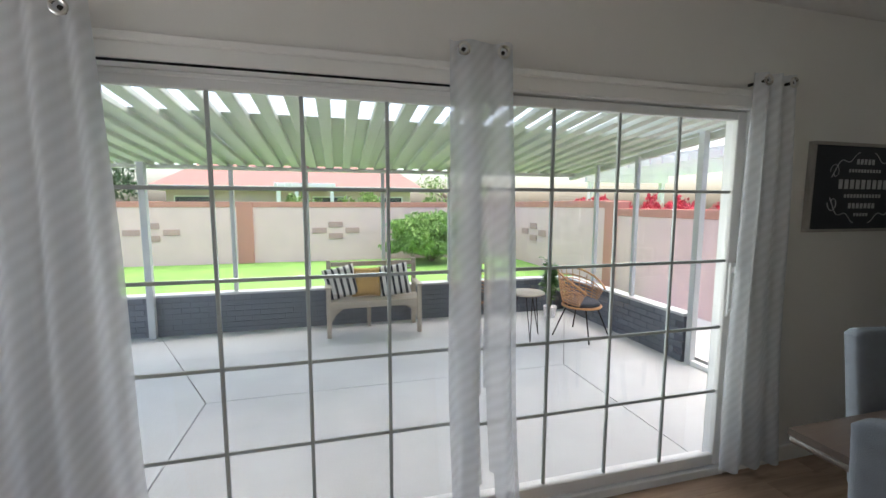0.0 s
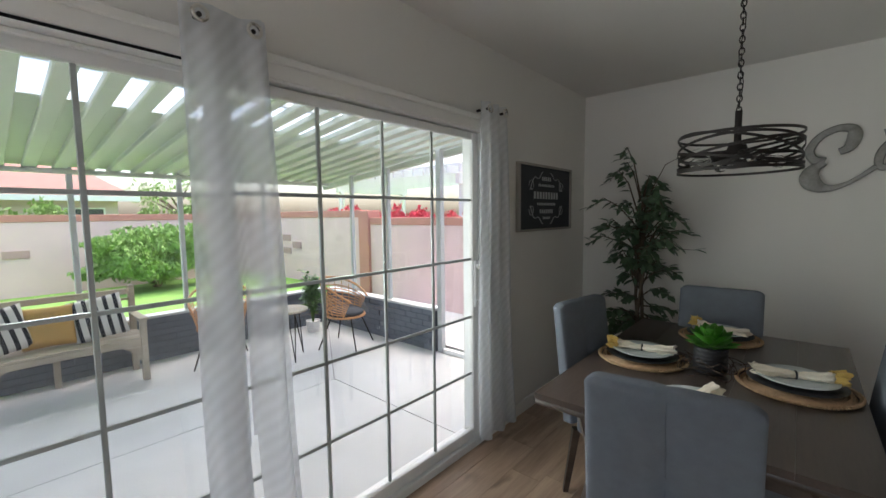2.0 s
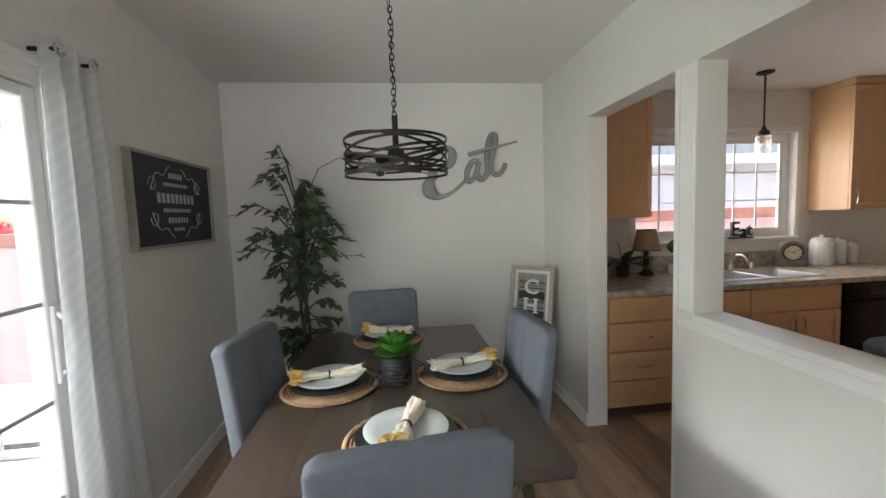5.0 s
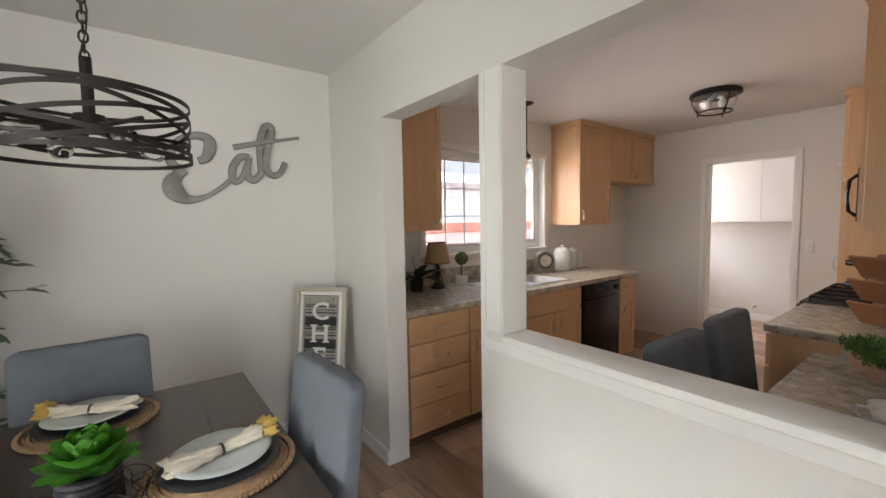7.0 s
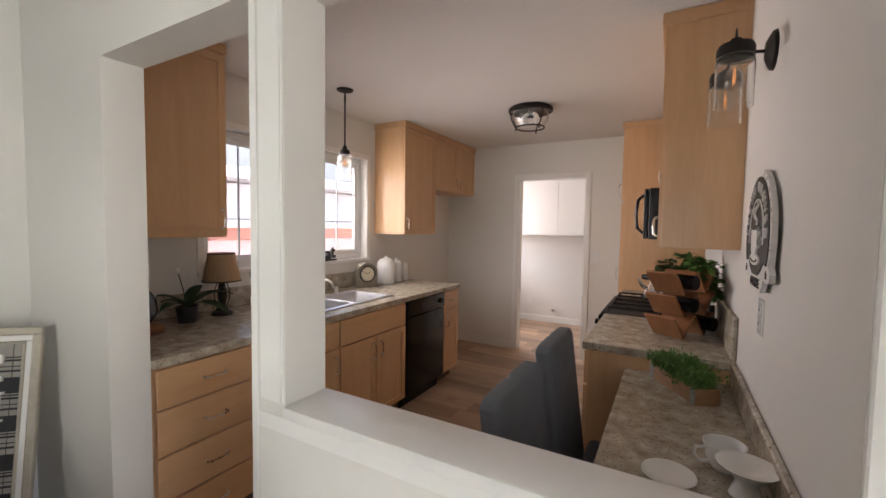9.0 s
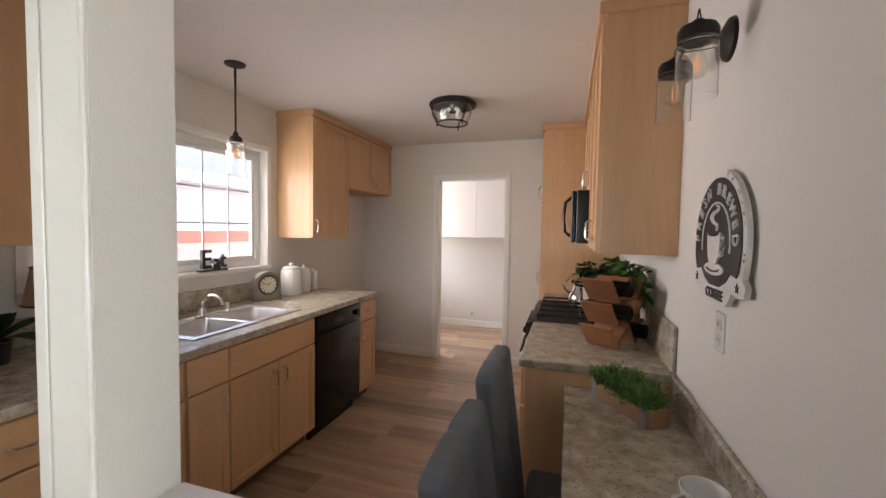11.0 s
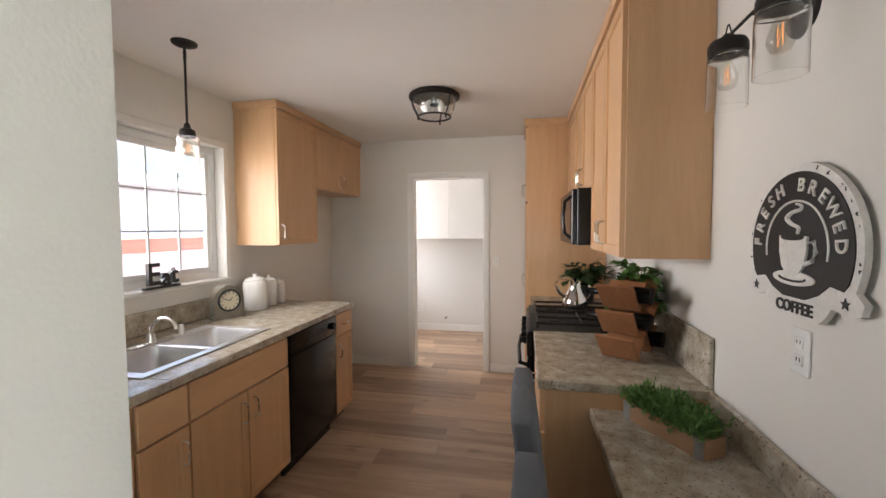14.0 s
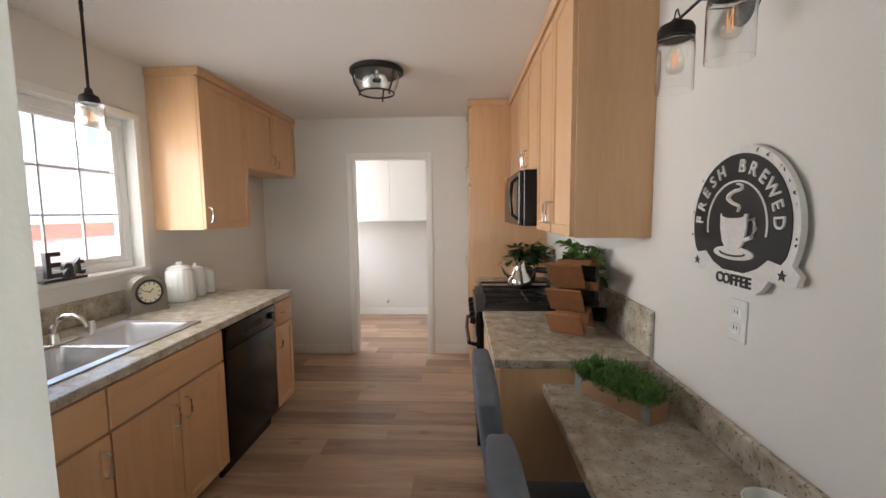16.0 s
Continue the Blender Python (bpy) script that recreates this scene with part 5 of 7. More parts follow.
def napkin(x, y, z, turn, seed):
    """Napkin pulled through a ring: two loose gathered tails, one ending in a ruffled mustard edge."""
    rng = random.Random(seed)
    t = thing("napkin", (x, y, z), "cream napkin with mustard edge gathered in a dark ring", "napkin", "napkins on the plates", turn)
    def tail(s, m, a0, a1, name, ruffle=0.0):
        bm, rows, nu, nv = bmesh.new(), [], 40, 12
        ph = [rng.uniform(0, 6.28) for _ in range(4)]
        for j in range(nv + 1):
            v = a0 + (a1 - a0) * j / nv
            w = 0.011 + 0.021 * min(1.0, v * 1.5) + 0.006 * math.sin(3 * v + ph[0]) + 0.010 * ruffle * j / nv
            hgt = 0.013 + 0.007 * v + 0.006 * ruffle
            row = []
            for i in range(nu):
                a = i * math.tau / nu
                fold = 1 + (0.10 + 0.12 * v) * math.sin(5 * a + ph[1] + 1.2 * v) + (0.06 + 0.20 * ruffle * j / nv) * math.sin(11 * a + ph[2])
                end = 0.010 * math.sin(3 * a + ph[3]) * (1 if j == nv else 0)
                row.append(bm.verts.new((s * (v * 0.150 + end), w * fold * math.cos(a) + 0.012 * v * math.sin(2 * v + ph[0]), max(0.0, hgt * (1 + fold * math.sin(a))))))
            rows.append(row)
        for r, q in zip(rows, rows[1:]):
            for i in range(nu):
                bm.faces.new((r[i], r[(i + 1) % nu], q[(i + 1) % nu], q[i]))
        bm.faces.new(rows[-1])
        for p in bm.verts:
            p.co.z = max(0.0, p.co.z + 0.006 * noise.noise(p.co * 45 + Vector((seed, s, 0))))
            p.co.y += 0.007 * noise.noise(p.co * 38 + Vector((0, seed, s)))
            p.co.x += 0.012 * noise.noise(p.co * 55 + Vector((s, 0, seed))) * ruffle
        part(name, bm, m, t, "ruffled mustard yellow edge" if m is MUSTARD else "", 60)
    tail(-1, NAPKIN, 0.0, 0.95, "fold")
    tail(1, NAPKIN, 0.0, 0.78, "fold")
    tail(1, MUSTARD, 0.74, 1.0, "edge", 1.0)
    ring = [(0.0, 0.017 * math.cos(a), 0.013 + 0.015 * math.sin(a)) for a in [k * math.tau / 20 for k in range(20)]]
    part("napkin_ring", tube(bmesh.new(), ring, 0.004, 6, closed=True), BLACKPLATE, t, "thin black ring")


for i, (x, y, turn) in enumerate(((2.52, 0.895, 103), (2.545, 0.318, -75), (3.14, 0.652, 70), (2.035, 0.585, 162))):
    placemat(x, y)
    plate(x, y, 0.7625, 0.162, BLACKPLATE, "charger_plate", "dark charcoal charger plate under a dinner plate")
    plate(x, y, 0.7815, 0.136, PLATEGREY, "dinner_plate", "pale grey-white round dinner plate")
    napkin(x, y, 0.792, turn, i + 1)


def succulent():
    t = thing("succulent_pot", (2.53, 0.61, 0.7505), "green succulent in a ribbed black pot on the table", "plant")
    prof = [(0.0, 0.0), (0.060, 0.0), (0.065, 0.005)] + [(0.066 + 0.0018 * (k % 2), 0.008 + 0.0088 * k) for k in range(13)] + [(0.070, 0.122), (0.063, 0.122), (0.059, 0.105), (0.0, 0.105)]
    part("pot", lathe(bmesh.new(), prof, 32), MATTEBLACK, t, "ribbed black pot", 20)
    bm = bmesh.new()
    rng = random.Random(9)
    for ring, (n, ln, up) in enumerate(((9, 0.118, 0.30), (9, 0.110, 0.62), (8, 0.092, 0.95), (6, 0.068, 1.25))):
        for k in range(n):
            a = k * math.tau / n + ring * 0.37 + rng.uniform(-0.12, 0.12)
            d, s = Vector((math.cos(a), math.sin(a), 0)), Vector((-math.sin(a), math.cos(a), 0))
            rows = []
            for j in range(6):
                u = j / 5
                w = 0.030 * math.sin(math.pi * (0.12 + 0.86 * u) ** 1.5) * (ln / 0.11)
                p = d * (ln * u * math.cos(up * (0.6 + 0.5 * u))) + Vector((0, 0, 0.105 + ln * u * math.sin(up * (0.6 + 0.5 * u)) + 0.015 * ring))
                rows.append([bm.verts.new(p + s * w * q + Vector((0, 0, 0.35 * w * abs(q)))) for q in (-1, 0, 1)])
            for r, q in zip(rows, rows[1:]):
                for i in range(2):
                    bm.faces.new((r[i], r[i + 1], q[i + 1], q[i]))
    bmesh.ops.solidify(bm, geom=bm.faces[:], thickness=0.003)
    part("leaves", bm, SUCC, t, "", 60)


succulent()


def twig_wreath():
    rng = random.Random(21)
    t = thing("twig_wreath", (2.53, 0.61, 0.752), "loose wreath of brown twigs around the succulent pot", "wreath")
    for k in range(16):
        a0, r0, z0 = rng.uniform(0, math.tau), rng.uniform(0.09, 0.13), rng.uniform(0.008, 0.05)
        n, span = 14, rng.uniform(1.2, 2.6)
        pts = [((r0 + 0.018 * math.sin(i * 0.9 + k)) * math.cos(a0 + span * i / n), (r0 + 0.018 * math.sin(i * 0.9 + k)) * 1.05 * math.sin(a0 + span * i / n), z0 + 0.02 * math.sin(i * 0.5 + k)) for i in range(n)]
        out = Vector((math.cos(a0 + span), math.sin(a0 + span), 0))
        pts += [tuple(Vector(pts[-1]) + out * 0.03 + Vector((0, 0, 0.008)))]
        part("twig", tube(bmesh.new(), pts, lambda u: 0.0024 * (1.1 - 0.7 * u), 5), TWIG, t)


twig_wreath()


def drum_pendant():
    """Open drum of crossing bands on a chain."""
    cx, cy, z0, z1, R = 2.72, 0.568, 1.660, 1.816, 0.236
    t = thing("pendant_light", (cx, cy, z1), "dark bronze open drum pendant light of crossing metal bands", "pendant light")
    def band(name, zf, r=R):
        bm, rows = bmesh.new(), []
        n = 72
        for k in range(n):
            a = k * math.tau / n
            z = zf(a) - z1
            rows.append([bm.verts.new((rr * math.cos(a), rr * math.sin(a), z + dz)) for rr, dz in ((r, -0.006), (r + 0.003, -0.006), (r + 0.003, 0.006), (r, 0.006))])
        for k in range(n):
            u, v = rows[k], rows[(k + 1) % n]
            for i in range(4):
                bm.faces.new((u[i], u[(i + 1) % 4], v[(i + 1) % 4], v[i]))
        part(name, bm, IRON, t)
    band("ring", lambda a: z1)
    band("ring", lambda a: z0)
    zm = (z0 + z1) / 2
    for k in range(6):
        ph, amp = k * math.tau / 6 + 0.3, 0.042 + 0.012 * (k % 3)
        band("band", lambda a, ph=ph, amp=amp, k=k: zm + (k - 2.5) * 0.008 + amp * math.sin(a + ph), R - 0.003 * (k % 2))
    part("hub", rod(bmesh.new(), (0, 0, -0.085), (0, 0, -0.04), 0.05, 0.035, 20), IRON, t)
    part("stem", rod(bmesh.new(), (0, 0, -0.06), (0, 0, 0.115), 0.014), IRON, t)
    for k in range(4):
        a = k * math.tau / 4 + 0.5
        c, s = math.cos(a), math.sin(a)
        part("arm", rod(bmesh.new(), (0.03 * c, 0.03 * s, -0.075), (R * c, R * s, -0.075), 0.006), IRON, t)
        sk = part("socket", rod(bmesh.new(), (0.05 * c, 0.05 * s, -0.082), (0.105 * c, 0.105 * s, -0.10), 0.019, 0.017, 14), IRON, t)
        m = Vector((c, s, -0.32)).normalized().to_track_quat("Z", "Y").to_matrix().to_4x4()
        bm = lathe(bmesh.new(), [(0.012, 0.0), (0.014, 0.015), (0.027, 0.05), (0.029, 0.066), (0.022, 0.085), (0.0, 0.094)], 16)
        part("bulb", moved(bm, Matrix.Translation((0.105 * c, 0.105 * s, -0.10)) @ m), GLASS, sk, "clear glass bulb", 60)
    z, k = 0.118, 0
    while z < CEIL_D - z1 - 0.05:
        ring = [(0.010 * math.cos(a) * (k % 2), 0.010 * math.cos(a) * ((k + 1) % 2), z + 0.017 * math.sin(a)) for a in [i * math.tau / 14 for i in range(14)]]
        part("chain_link", tube(bmesh.new(), ring, 0.0030, 5, closed=True), IRON, t)
        z += 0.026
        k += 1
    part("cord", tube(bmesh.new(), [(0.012 * math.sin(i * 1.3), 0.012 * math.cos(i * 1.1), 0.10 + i * (CEIL_D - z1 - 0.12) / 12) for i in range(13)], 0.0025, 5), IRON, t)
    part("ceiling_hook", rod(bmesh.new(), (0, 0, CEIL_D - z1 - 0.05), (0, 0, CEIL_D - z1), 0.008, 0.016, 12), TRIM, t, "white ceiling hook")


drum_pendant()

FICUS = mat("ficus_leaf", (0.068, 0.12, 0.062), 0.42, var=0.55, scale=9, bump=0.05)
BARK = mat("ficus_bark", (0.10, 0.075, 0.05), 0.9, var=0.25, scale=20, bump=0.5)
BASKET = mat("woven_basket", (0.20, 0.13, 0.08), 0.9, var=0.3, scale=30, bump=0.6)


def leaf(bm, p, d, n, ln, wid):
    """A pointed, gently folded leaf from p along d, face n."""
    s = d.cross(n).normalized()
    n = s.cross(d).normalized()
    mid = [bm.verts.new(p + d * ln * u - n * 0.18 * ln * u * u) for u in (0, 0.3, 0.65, 1.0)]
    lf, rt = [[bm.verts.new(p + d * ln * u + s * q * w * wid + n * (0.12 * wid - 0.18 * ln * u * u)) for u, w in ((0.3, 1.0), (0.65, 0.8))] for q in (-1, 1)]
    for e in (lf, rt):
        bm.faces.new((mid[0], e[0], mid[1]) if e is lf else (mid[0], mid[1], e[0]))
        bm.faces.new((mid[1], e[0], e[1], mid[2]) if e is lf else (mid[1], mid[2], e[1], e[0]))
        bm.faces.new((mid[2], e[1], mid[3]) if e is lf else (mid[2], mid[3], e[1]))


def ficus():
    rng = random.Random(33)
    t = thing("ficus_tree", (3.68, 1.235, 0), "artificial ficus tree with dark green leaves in the room corner", "plant")
    part("pot", lathe(bmesh.new(), [(0.0, 0.0), (0.12, 0.0), (0.155, 0.25), (0.165, 0.26), (0.15, 0.265), (0.145, 0.23), (0.0, 0.23)], 24), BASKET, t, "dark woven pot")
    for k in range(3):
        a = k * 2.1
        pts = [(0.025 * math.cos(a + i * 0.9), 0.025 * math.sin(a + i * 0.9), 0.2 + i * 0.16) for i in range(9)]
        part("trunk", tube(bmesh.new(), pts, lambda u: 0.016 - 0.008 * u, 7), BARK, t)
    bm = bmesh.new()
    lv = bmesh.new()
    for k in range(84):
        h = rng.uniform(0.58, 1.6)
        a = rng.uniform(0, math.tau)
        reach = rng.uniform(0.16, 0.36) * (1.15 if 1.15 < h < 1.45 else 0.8)
        rise = rng.uniform(0.05, 0.36) if h > 0.85 else rng.uniform(-0.12, 0.1)
        c, s = math.cos(a), math.sin(a)
        if (s > 0 and 1.235 + reach * s > YD - 0.12) or (c > 0 and 3.68 + reach * c > XE - 0.12):
            reach = 0.14
        pts = [Vector((0.02 * c, 0.02 * s, h)), Vector((reach * 0.45 * c, reach * 0.45 * s, h + rise * 0.7)), Vector((reach * 0.8 * c, reach * 0.8 * s, h + rise)), Vector((reach * 1.1 * c, reach * 1.1 * s, h + rise * 0.82 - 0.03))]
        tube(bm, pts, lambda u: 0.0055 * (1.1 - 0.75 * u), 5)
        for j in range(13):
            u = 0.25 + 0.75 * j / 12
            i = min(2, int(u * 3))
            p = pts[i].lerp(pts[i + 1], u * 3 - i)
            d = Vector((c + rng.uniform(-1.0, 1.0), s + rng.uniform(-1.0, 1.0), rng.uniform(-1.0, 0.35))).normalized()
            leaf(lv, p, d, Vector((rng.uniform(-0.6, 0.6), rng.uniform(-0.6, 0.6), 1)), rng.uniform(0.060, 0.092), rng.uniform(0.018, 0.027))
    for a, h, reach, rise in ((-0.35, 1.40, 0.42, 0.16), (2.8, 1.30, 0.44, 0.08), (-2.0, 1.2, 0.42, 0.02), (-1.2, 1.5, 0.30, 0.40)):
        c, s = math.cos(a), math.sin(a)
        if 3.68 + reach * c > XE - 0.05:
            reach = 0.28
        pts = [Vector((0, 0, h)), Vector((reach * 0.5 * c, reach * 0.5 * s, h + rise * 0.8)), Vector((reach * c, reach * s, h + rise))]
        tube(bm, pts, lambda u: 0.004 * (1.1 - 0.7 * u), 5)
        for j in range(3):
            d = Vector((c + rng.uniform(-0.7, 0.7), s + rng.uniform(-0.7, 0.7), rng.uniform(-0.3, 0.5))).normalized()
            leaf(lv, pts[2], d, Vector((0, 0, 1)), 0.085, 0.02)
    tagged(part("branch_work", bm, BARK, t), kind="stuff")
    part("foliage", lv, FICUS, t, "", 60)


ficus()

# ---- kitchen: window, appliances, lights ----
def kitchen_window():
    cy, cz = (WIN_Y0 + WIN_Y1) / 2, (WIN_Z0 + WIN_Z1) / 2
    t = thing("window_1", (XE, cy, cz), "white vinyl sliding kitchen window with gridded panes, closed", "window", kind="structure")
    hy, hz, x = (WIN_Y1 - WIN_Y0) / 2, (WIN_Z1 - WIN_Z0) / 2, 0.095
    # painted casing on the room side
    c = 0.045
    for b in ((-0.012, 0.0, -hy - c, hy + c, hz, hz + c), (-0.012, 0.0, -hy - c, -hy, -hz, hz), (-0.012, 0.0, hy, hy + c, -hz, hz)):
        part("casing", slab(b[0], b[1], b[2], b[3], b[4], b[5], bevel=0.003), TRIM, t)
    part("window_sill", slab(-0.020, 0.085, -hy - c, hy + c, -hz - 0.028, -hz + 0.001, bevel=0.006), TRIM, t)
    for b in ((-hy, hy, hz - 0.05, hz - 0.001), (-hy, hy, -hz + 0.002, -hz + 0.05), (-hy, -hy + 0.05, -hz + 0.05, hz - 0.05), (hy - 0.05, hy, -hz + 0.05, hz - 0.05)):
        part("window_frame", slab(x - 0.03, x + 0.04, *b, bevel=0.004), VINYL, t)
    for a, b, dx in ((-hy + 0.05, 0.018, -0.012), (-0.018, hy - 0.05, 0.014)):
        z0, z1 = -hz + 0.05, hz - 0.05
        s = 0.034
        sash = part("sash", slab(x + dx - 0.012, x + dx + 0.012, a, a + s, z0, z1, bevel=0.003), VINYL, t)
        for q in ((b - s, b, z0, z1), (a + s, b - s, z0, z0 + s), (a + s, b - s, z1 - s, z1)):
            part("sash_bar", slab(x + dx - 0.012, x + dx + 0.012, *q, bevel=0.003), VINYL, sash)
        pane = part("pane", slab(x + dx - 0.003, x + dx + 0.003, a + s, b - s, z0 + s, z1 - s), GLASS, sash)
        pane.visible_shadow = False
        w, h = b - a - 2 * s, z1 - z0 - 2 * s
        for k in (1, 2):
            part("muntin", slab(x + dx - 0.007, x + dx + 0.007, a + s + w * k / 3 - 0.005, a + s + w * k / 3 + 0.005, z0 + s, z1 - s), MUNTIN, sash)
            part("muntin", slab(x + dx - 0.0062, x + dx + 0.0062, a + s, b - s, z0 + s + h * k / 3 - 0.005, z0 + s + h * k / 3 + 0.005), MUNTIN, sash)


kitchen_window()


def gas_range():
    y0, y1, xf = -3.595, -2.832, 1.875
    cy = (y0 + y1) / 2
    t = thing("gas_range", (1.56, cy, 0), "black freestanding gas range with cast iron grates", "stove")
    h, xb = (y1 - y0) / 2, XKW + 0.004 - 1.56
    xq = xf - 1.56
    part("body", slab(xb, xq, -h, h, 0.05, 0.905, bevel=0.004), BLACK, t)
    part("kick_plate", slab(xb, xq - 0.05, -h + 0.01, h - 0.01, 0.0, 0.05), BLACK, t)
    part("cooktop", slab(xb, xq + 0.02, -h, h, 0.906, 0.922, bevel=0.006, seg=2), MATTEBLACK, t)
    d = part("oven_door", slab(xq + 0.001, xq + 0.032, -h + 0.006, h - 0.006, 0.24, 0.74, bevel=0.006), BLACK, t)
    part("handle", tube(bmesh.new(), [(xq + 0.03, -h + 0.06, 0.69), (xq + 0.075, -h + 0.065, 0.70), (xq + 0.085, 0, 0.705), (xq + 0.075, h - 0.065, 0.70), (xq + 0.03, h - 0.06, 0.69)], 0.012, 8), BLACK, d)
    part("drawer", slab(xq + 0.001, xq + 0.028, -h + 0.006, h - 0.006, 0.07, 0.23, bevel=0.005), BLACK, t)
    p = part("control_panel", slab(xq + 0.001, xq + 0.036, -h, h, 0.755, 0.900, bevel=0.008, seg=2), BLACK, t)
    for k in range(5):
        y = -h + 0.09 + k * (2 * h - 0.18) / 4
        part("knob", rod(bmesh.new(), (xq + 0.036, y, 0.83), (xq + 0.068, y, 0.835), 0.023, 0.018, 16), BLACK, p)
    part("backguard", slab(xb, xb + 0.05, -h, h, 0.923, 1.03, bevel=0.008), BLACK, t)
    for sy in (-1, 1):
        g = bmesh.new()
        ya, yb = (0.012, h - 0.02) if sy > 0 else (-h + 0.02, -0.012)
        xa, xc = xb + 0.08, xq - 0.02
        for b in ((xa, xc, ya, ya + 0.012), (xa, xc, yb - 0.012, yb), (xa, xa + 0.012, ya, yb), (xc - 0.012, xc, ya, yb), (xa, xc, (ya + yb) / 2 - 0.006, (ya + yb) / 2 + 0.006), ((xa + xc) / 2 - 0.006, (xa + xc) / 2 + 0.006, ya, yb)):
            box(g, *b, 0.945, 0.960, 0.003)
        for xx in (xa + 0.006, xc - 0.006):
            for yy in (ya + 0.006, yb - 0.006):
                rod(g, (xx, yy, 0.922), (xx, yy, 0.95), 0.007, seg=6)
        part("grate", g, IRON, t, "cast iron grate")
        for xx in (xa + 0.13, xc - 0.12):
            part("burner", lathe(bmesh.new(), [(0.0, 0.018), (0.032, 0.018), (0.036, 0.012), (0.046, 0.010), (0.048, 0.0)], 20, (xx, (ya + yb) / 2, 0.922)), IRON, t)


gas_range()


def microwave():
    y0, y1, xf = -3.595, -2.832, 1.635
    cy = (y0 + y1) / 2
    t = thing("microwave", (1.44, cy, 1.41), "black over-the-range microwave with a curved handle", "microwave")
    h = (y1 - y0) / 2
    part("body", slab(XKW + 0.002 - 1.44, xf - 1.44, -h, h, 0, 0.323, bevel=0.004), BLACK, t)
    d = part("door", slab(xf - 1.44 + 0.001, xf - 1.44 + 0.03, -h + 0.19, h - 0.003, 0.004, 0.319, bevel=0.006), BLACK, t)
    part("window", slab(xf - 1.44 + 0.0302, xf - 1.44 + 0.032, -h + 0.25, h - 0.06, 0.06, 0.27), BLACK, d)
    part("handle", tube(bmesh.new(), [(xf - 1.44 + 0.03, h - 0.03, 0.04), (xf - 1.44 + 0.065, h - 0.03, 0.07), (xf - 1.44 + 0.075, h - 0.03, 0.16), (xf - 1.44 + 0.065, h - 0.03, 0.25), (xf - 1.44 + 0.03, h - 0.03, 0.28)], 0.010, 8), BLACK, d)
    part("control_panel", slab(xf - 1.44 + 0.001, xf - 1.44 + 0.028, -h + 0.003, -h + 0.187, 0.004, 0.319, bevel=0.004), BLACK, t)


microwave()

FILAMENT = glow("warm_filament", (1.0, 0.42, 0.14), 0.11)
JARGLASS = glass("jar_glass", (0.97, 0.98, 0.98))


def thin_glass(name, sheen=0.07):
    """Glass too thin to bend the view: clear, with a faint gloss."""
    m = bpy.data.materials.new(name)
    nt, bs_ = nodes_of(m)
    N, L = nt.nodes.new, nt.links.new
    tr, gl, mx = N("ShaderNodeBsdfTransparent"), N("ShaderNodeBsdfGlossy"), N("ShaderNodeMixShader")
    tr.inputs["Color"].default_value, gl.inputs["Roughness"].default_value = (0.97, 0.965, 0.95, 1), 0.08
    mx.inputs[0].default_value = sheen
    L(tr.outputs[0], mx.inputs[1])
    L(gl.outputs[0], mx.inputs[2])
    L(mx.outputs[0], nt.nodes["Material Output"].inputs["Surface"])
    return m


BULBGLASS = thin_glass("thin_bulb_glass")


def edison(parent, at, s=1.0):
    b = part("bulb", lathe(bmesh.new(), [(0.012 * s, 0.0), (0.013 * s, -0.012), (0.026 * s, -0.05), (0.028 * s, -0.066), (0.020 * s, -0.086), (0.0, -0.094), (0.0, -0.0932), (0.0192 * s, -0.0852), (0.0272 * s, -0.066), (0.0252 * s, -0.05), (0.0122 * s, -0.012), (0.0112 * s, 0.0)], 18, at), BULBGLASS, parent, "clear bulb", 60)
    pts = [(at[0] + 0.003 * s * math.sin(k), at[1] + (k - 4) * 0.0032 * s, at[2] - (0.026 if k % 4 == 0 else 0.074 if k % 4 == 2 else 0.05)) for k in range(9)]
    part("filament", tube(bmesh.new(), pts, 0.0011, 4), FILAMENT, b, "faintly glowing filament")


def jar_shade(parent, x, y, z, r=0.052, h=0.135):
    """Thin open glass jar that hangs from a cap at height z."""
    prof = [(0.030, 0.0), (r * 0.94, -0.006), (r, -0.02), (r * 1.01, -h), (r * 1.035, -h), (r * 1.03, -0.02), (r * 0.97, -0.002), (0.030, 0.004)]
    p = part("jar_shade", lathe(bmesh.new(), prof, 32, (x, y, z)), JARGLASS, parent, "clear glass jar shade", 60)
    p.visible_shadow = False


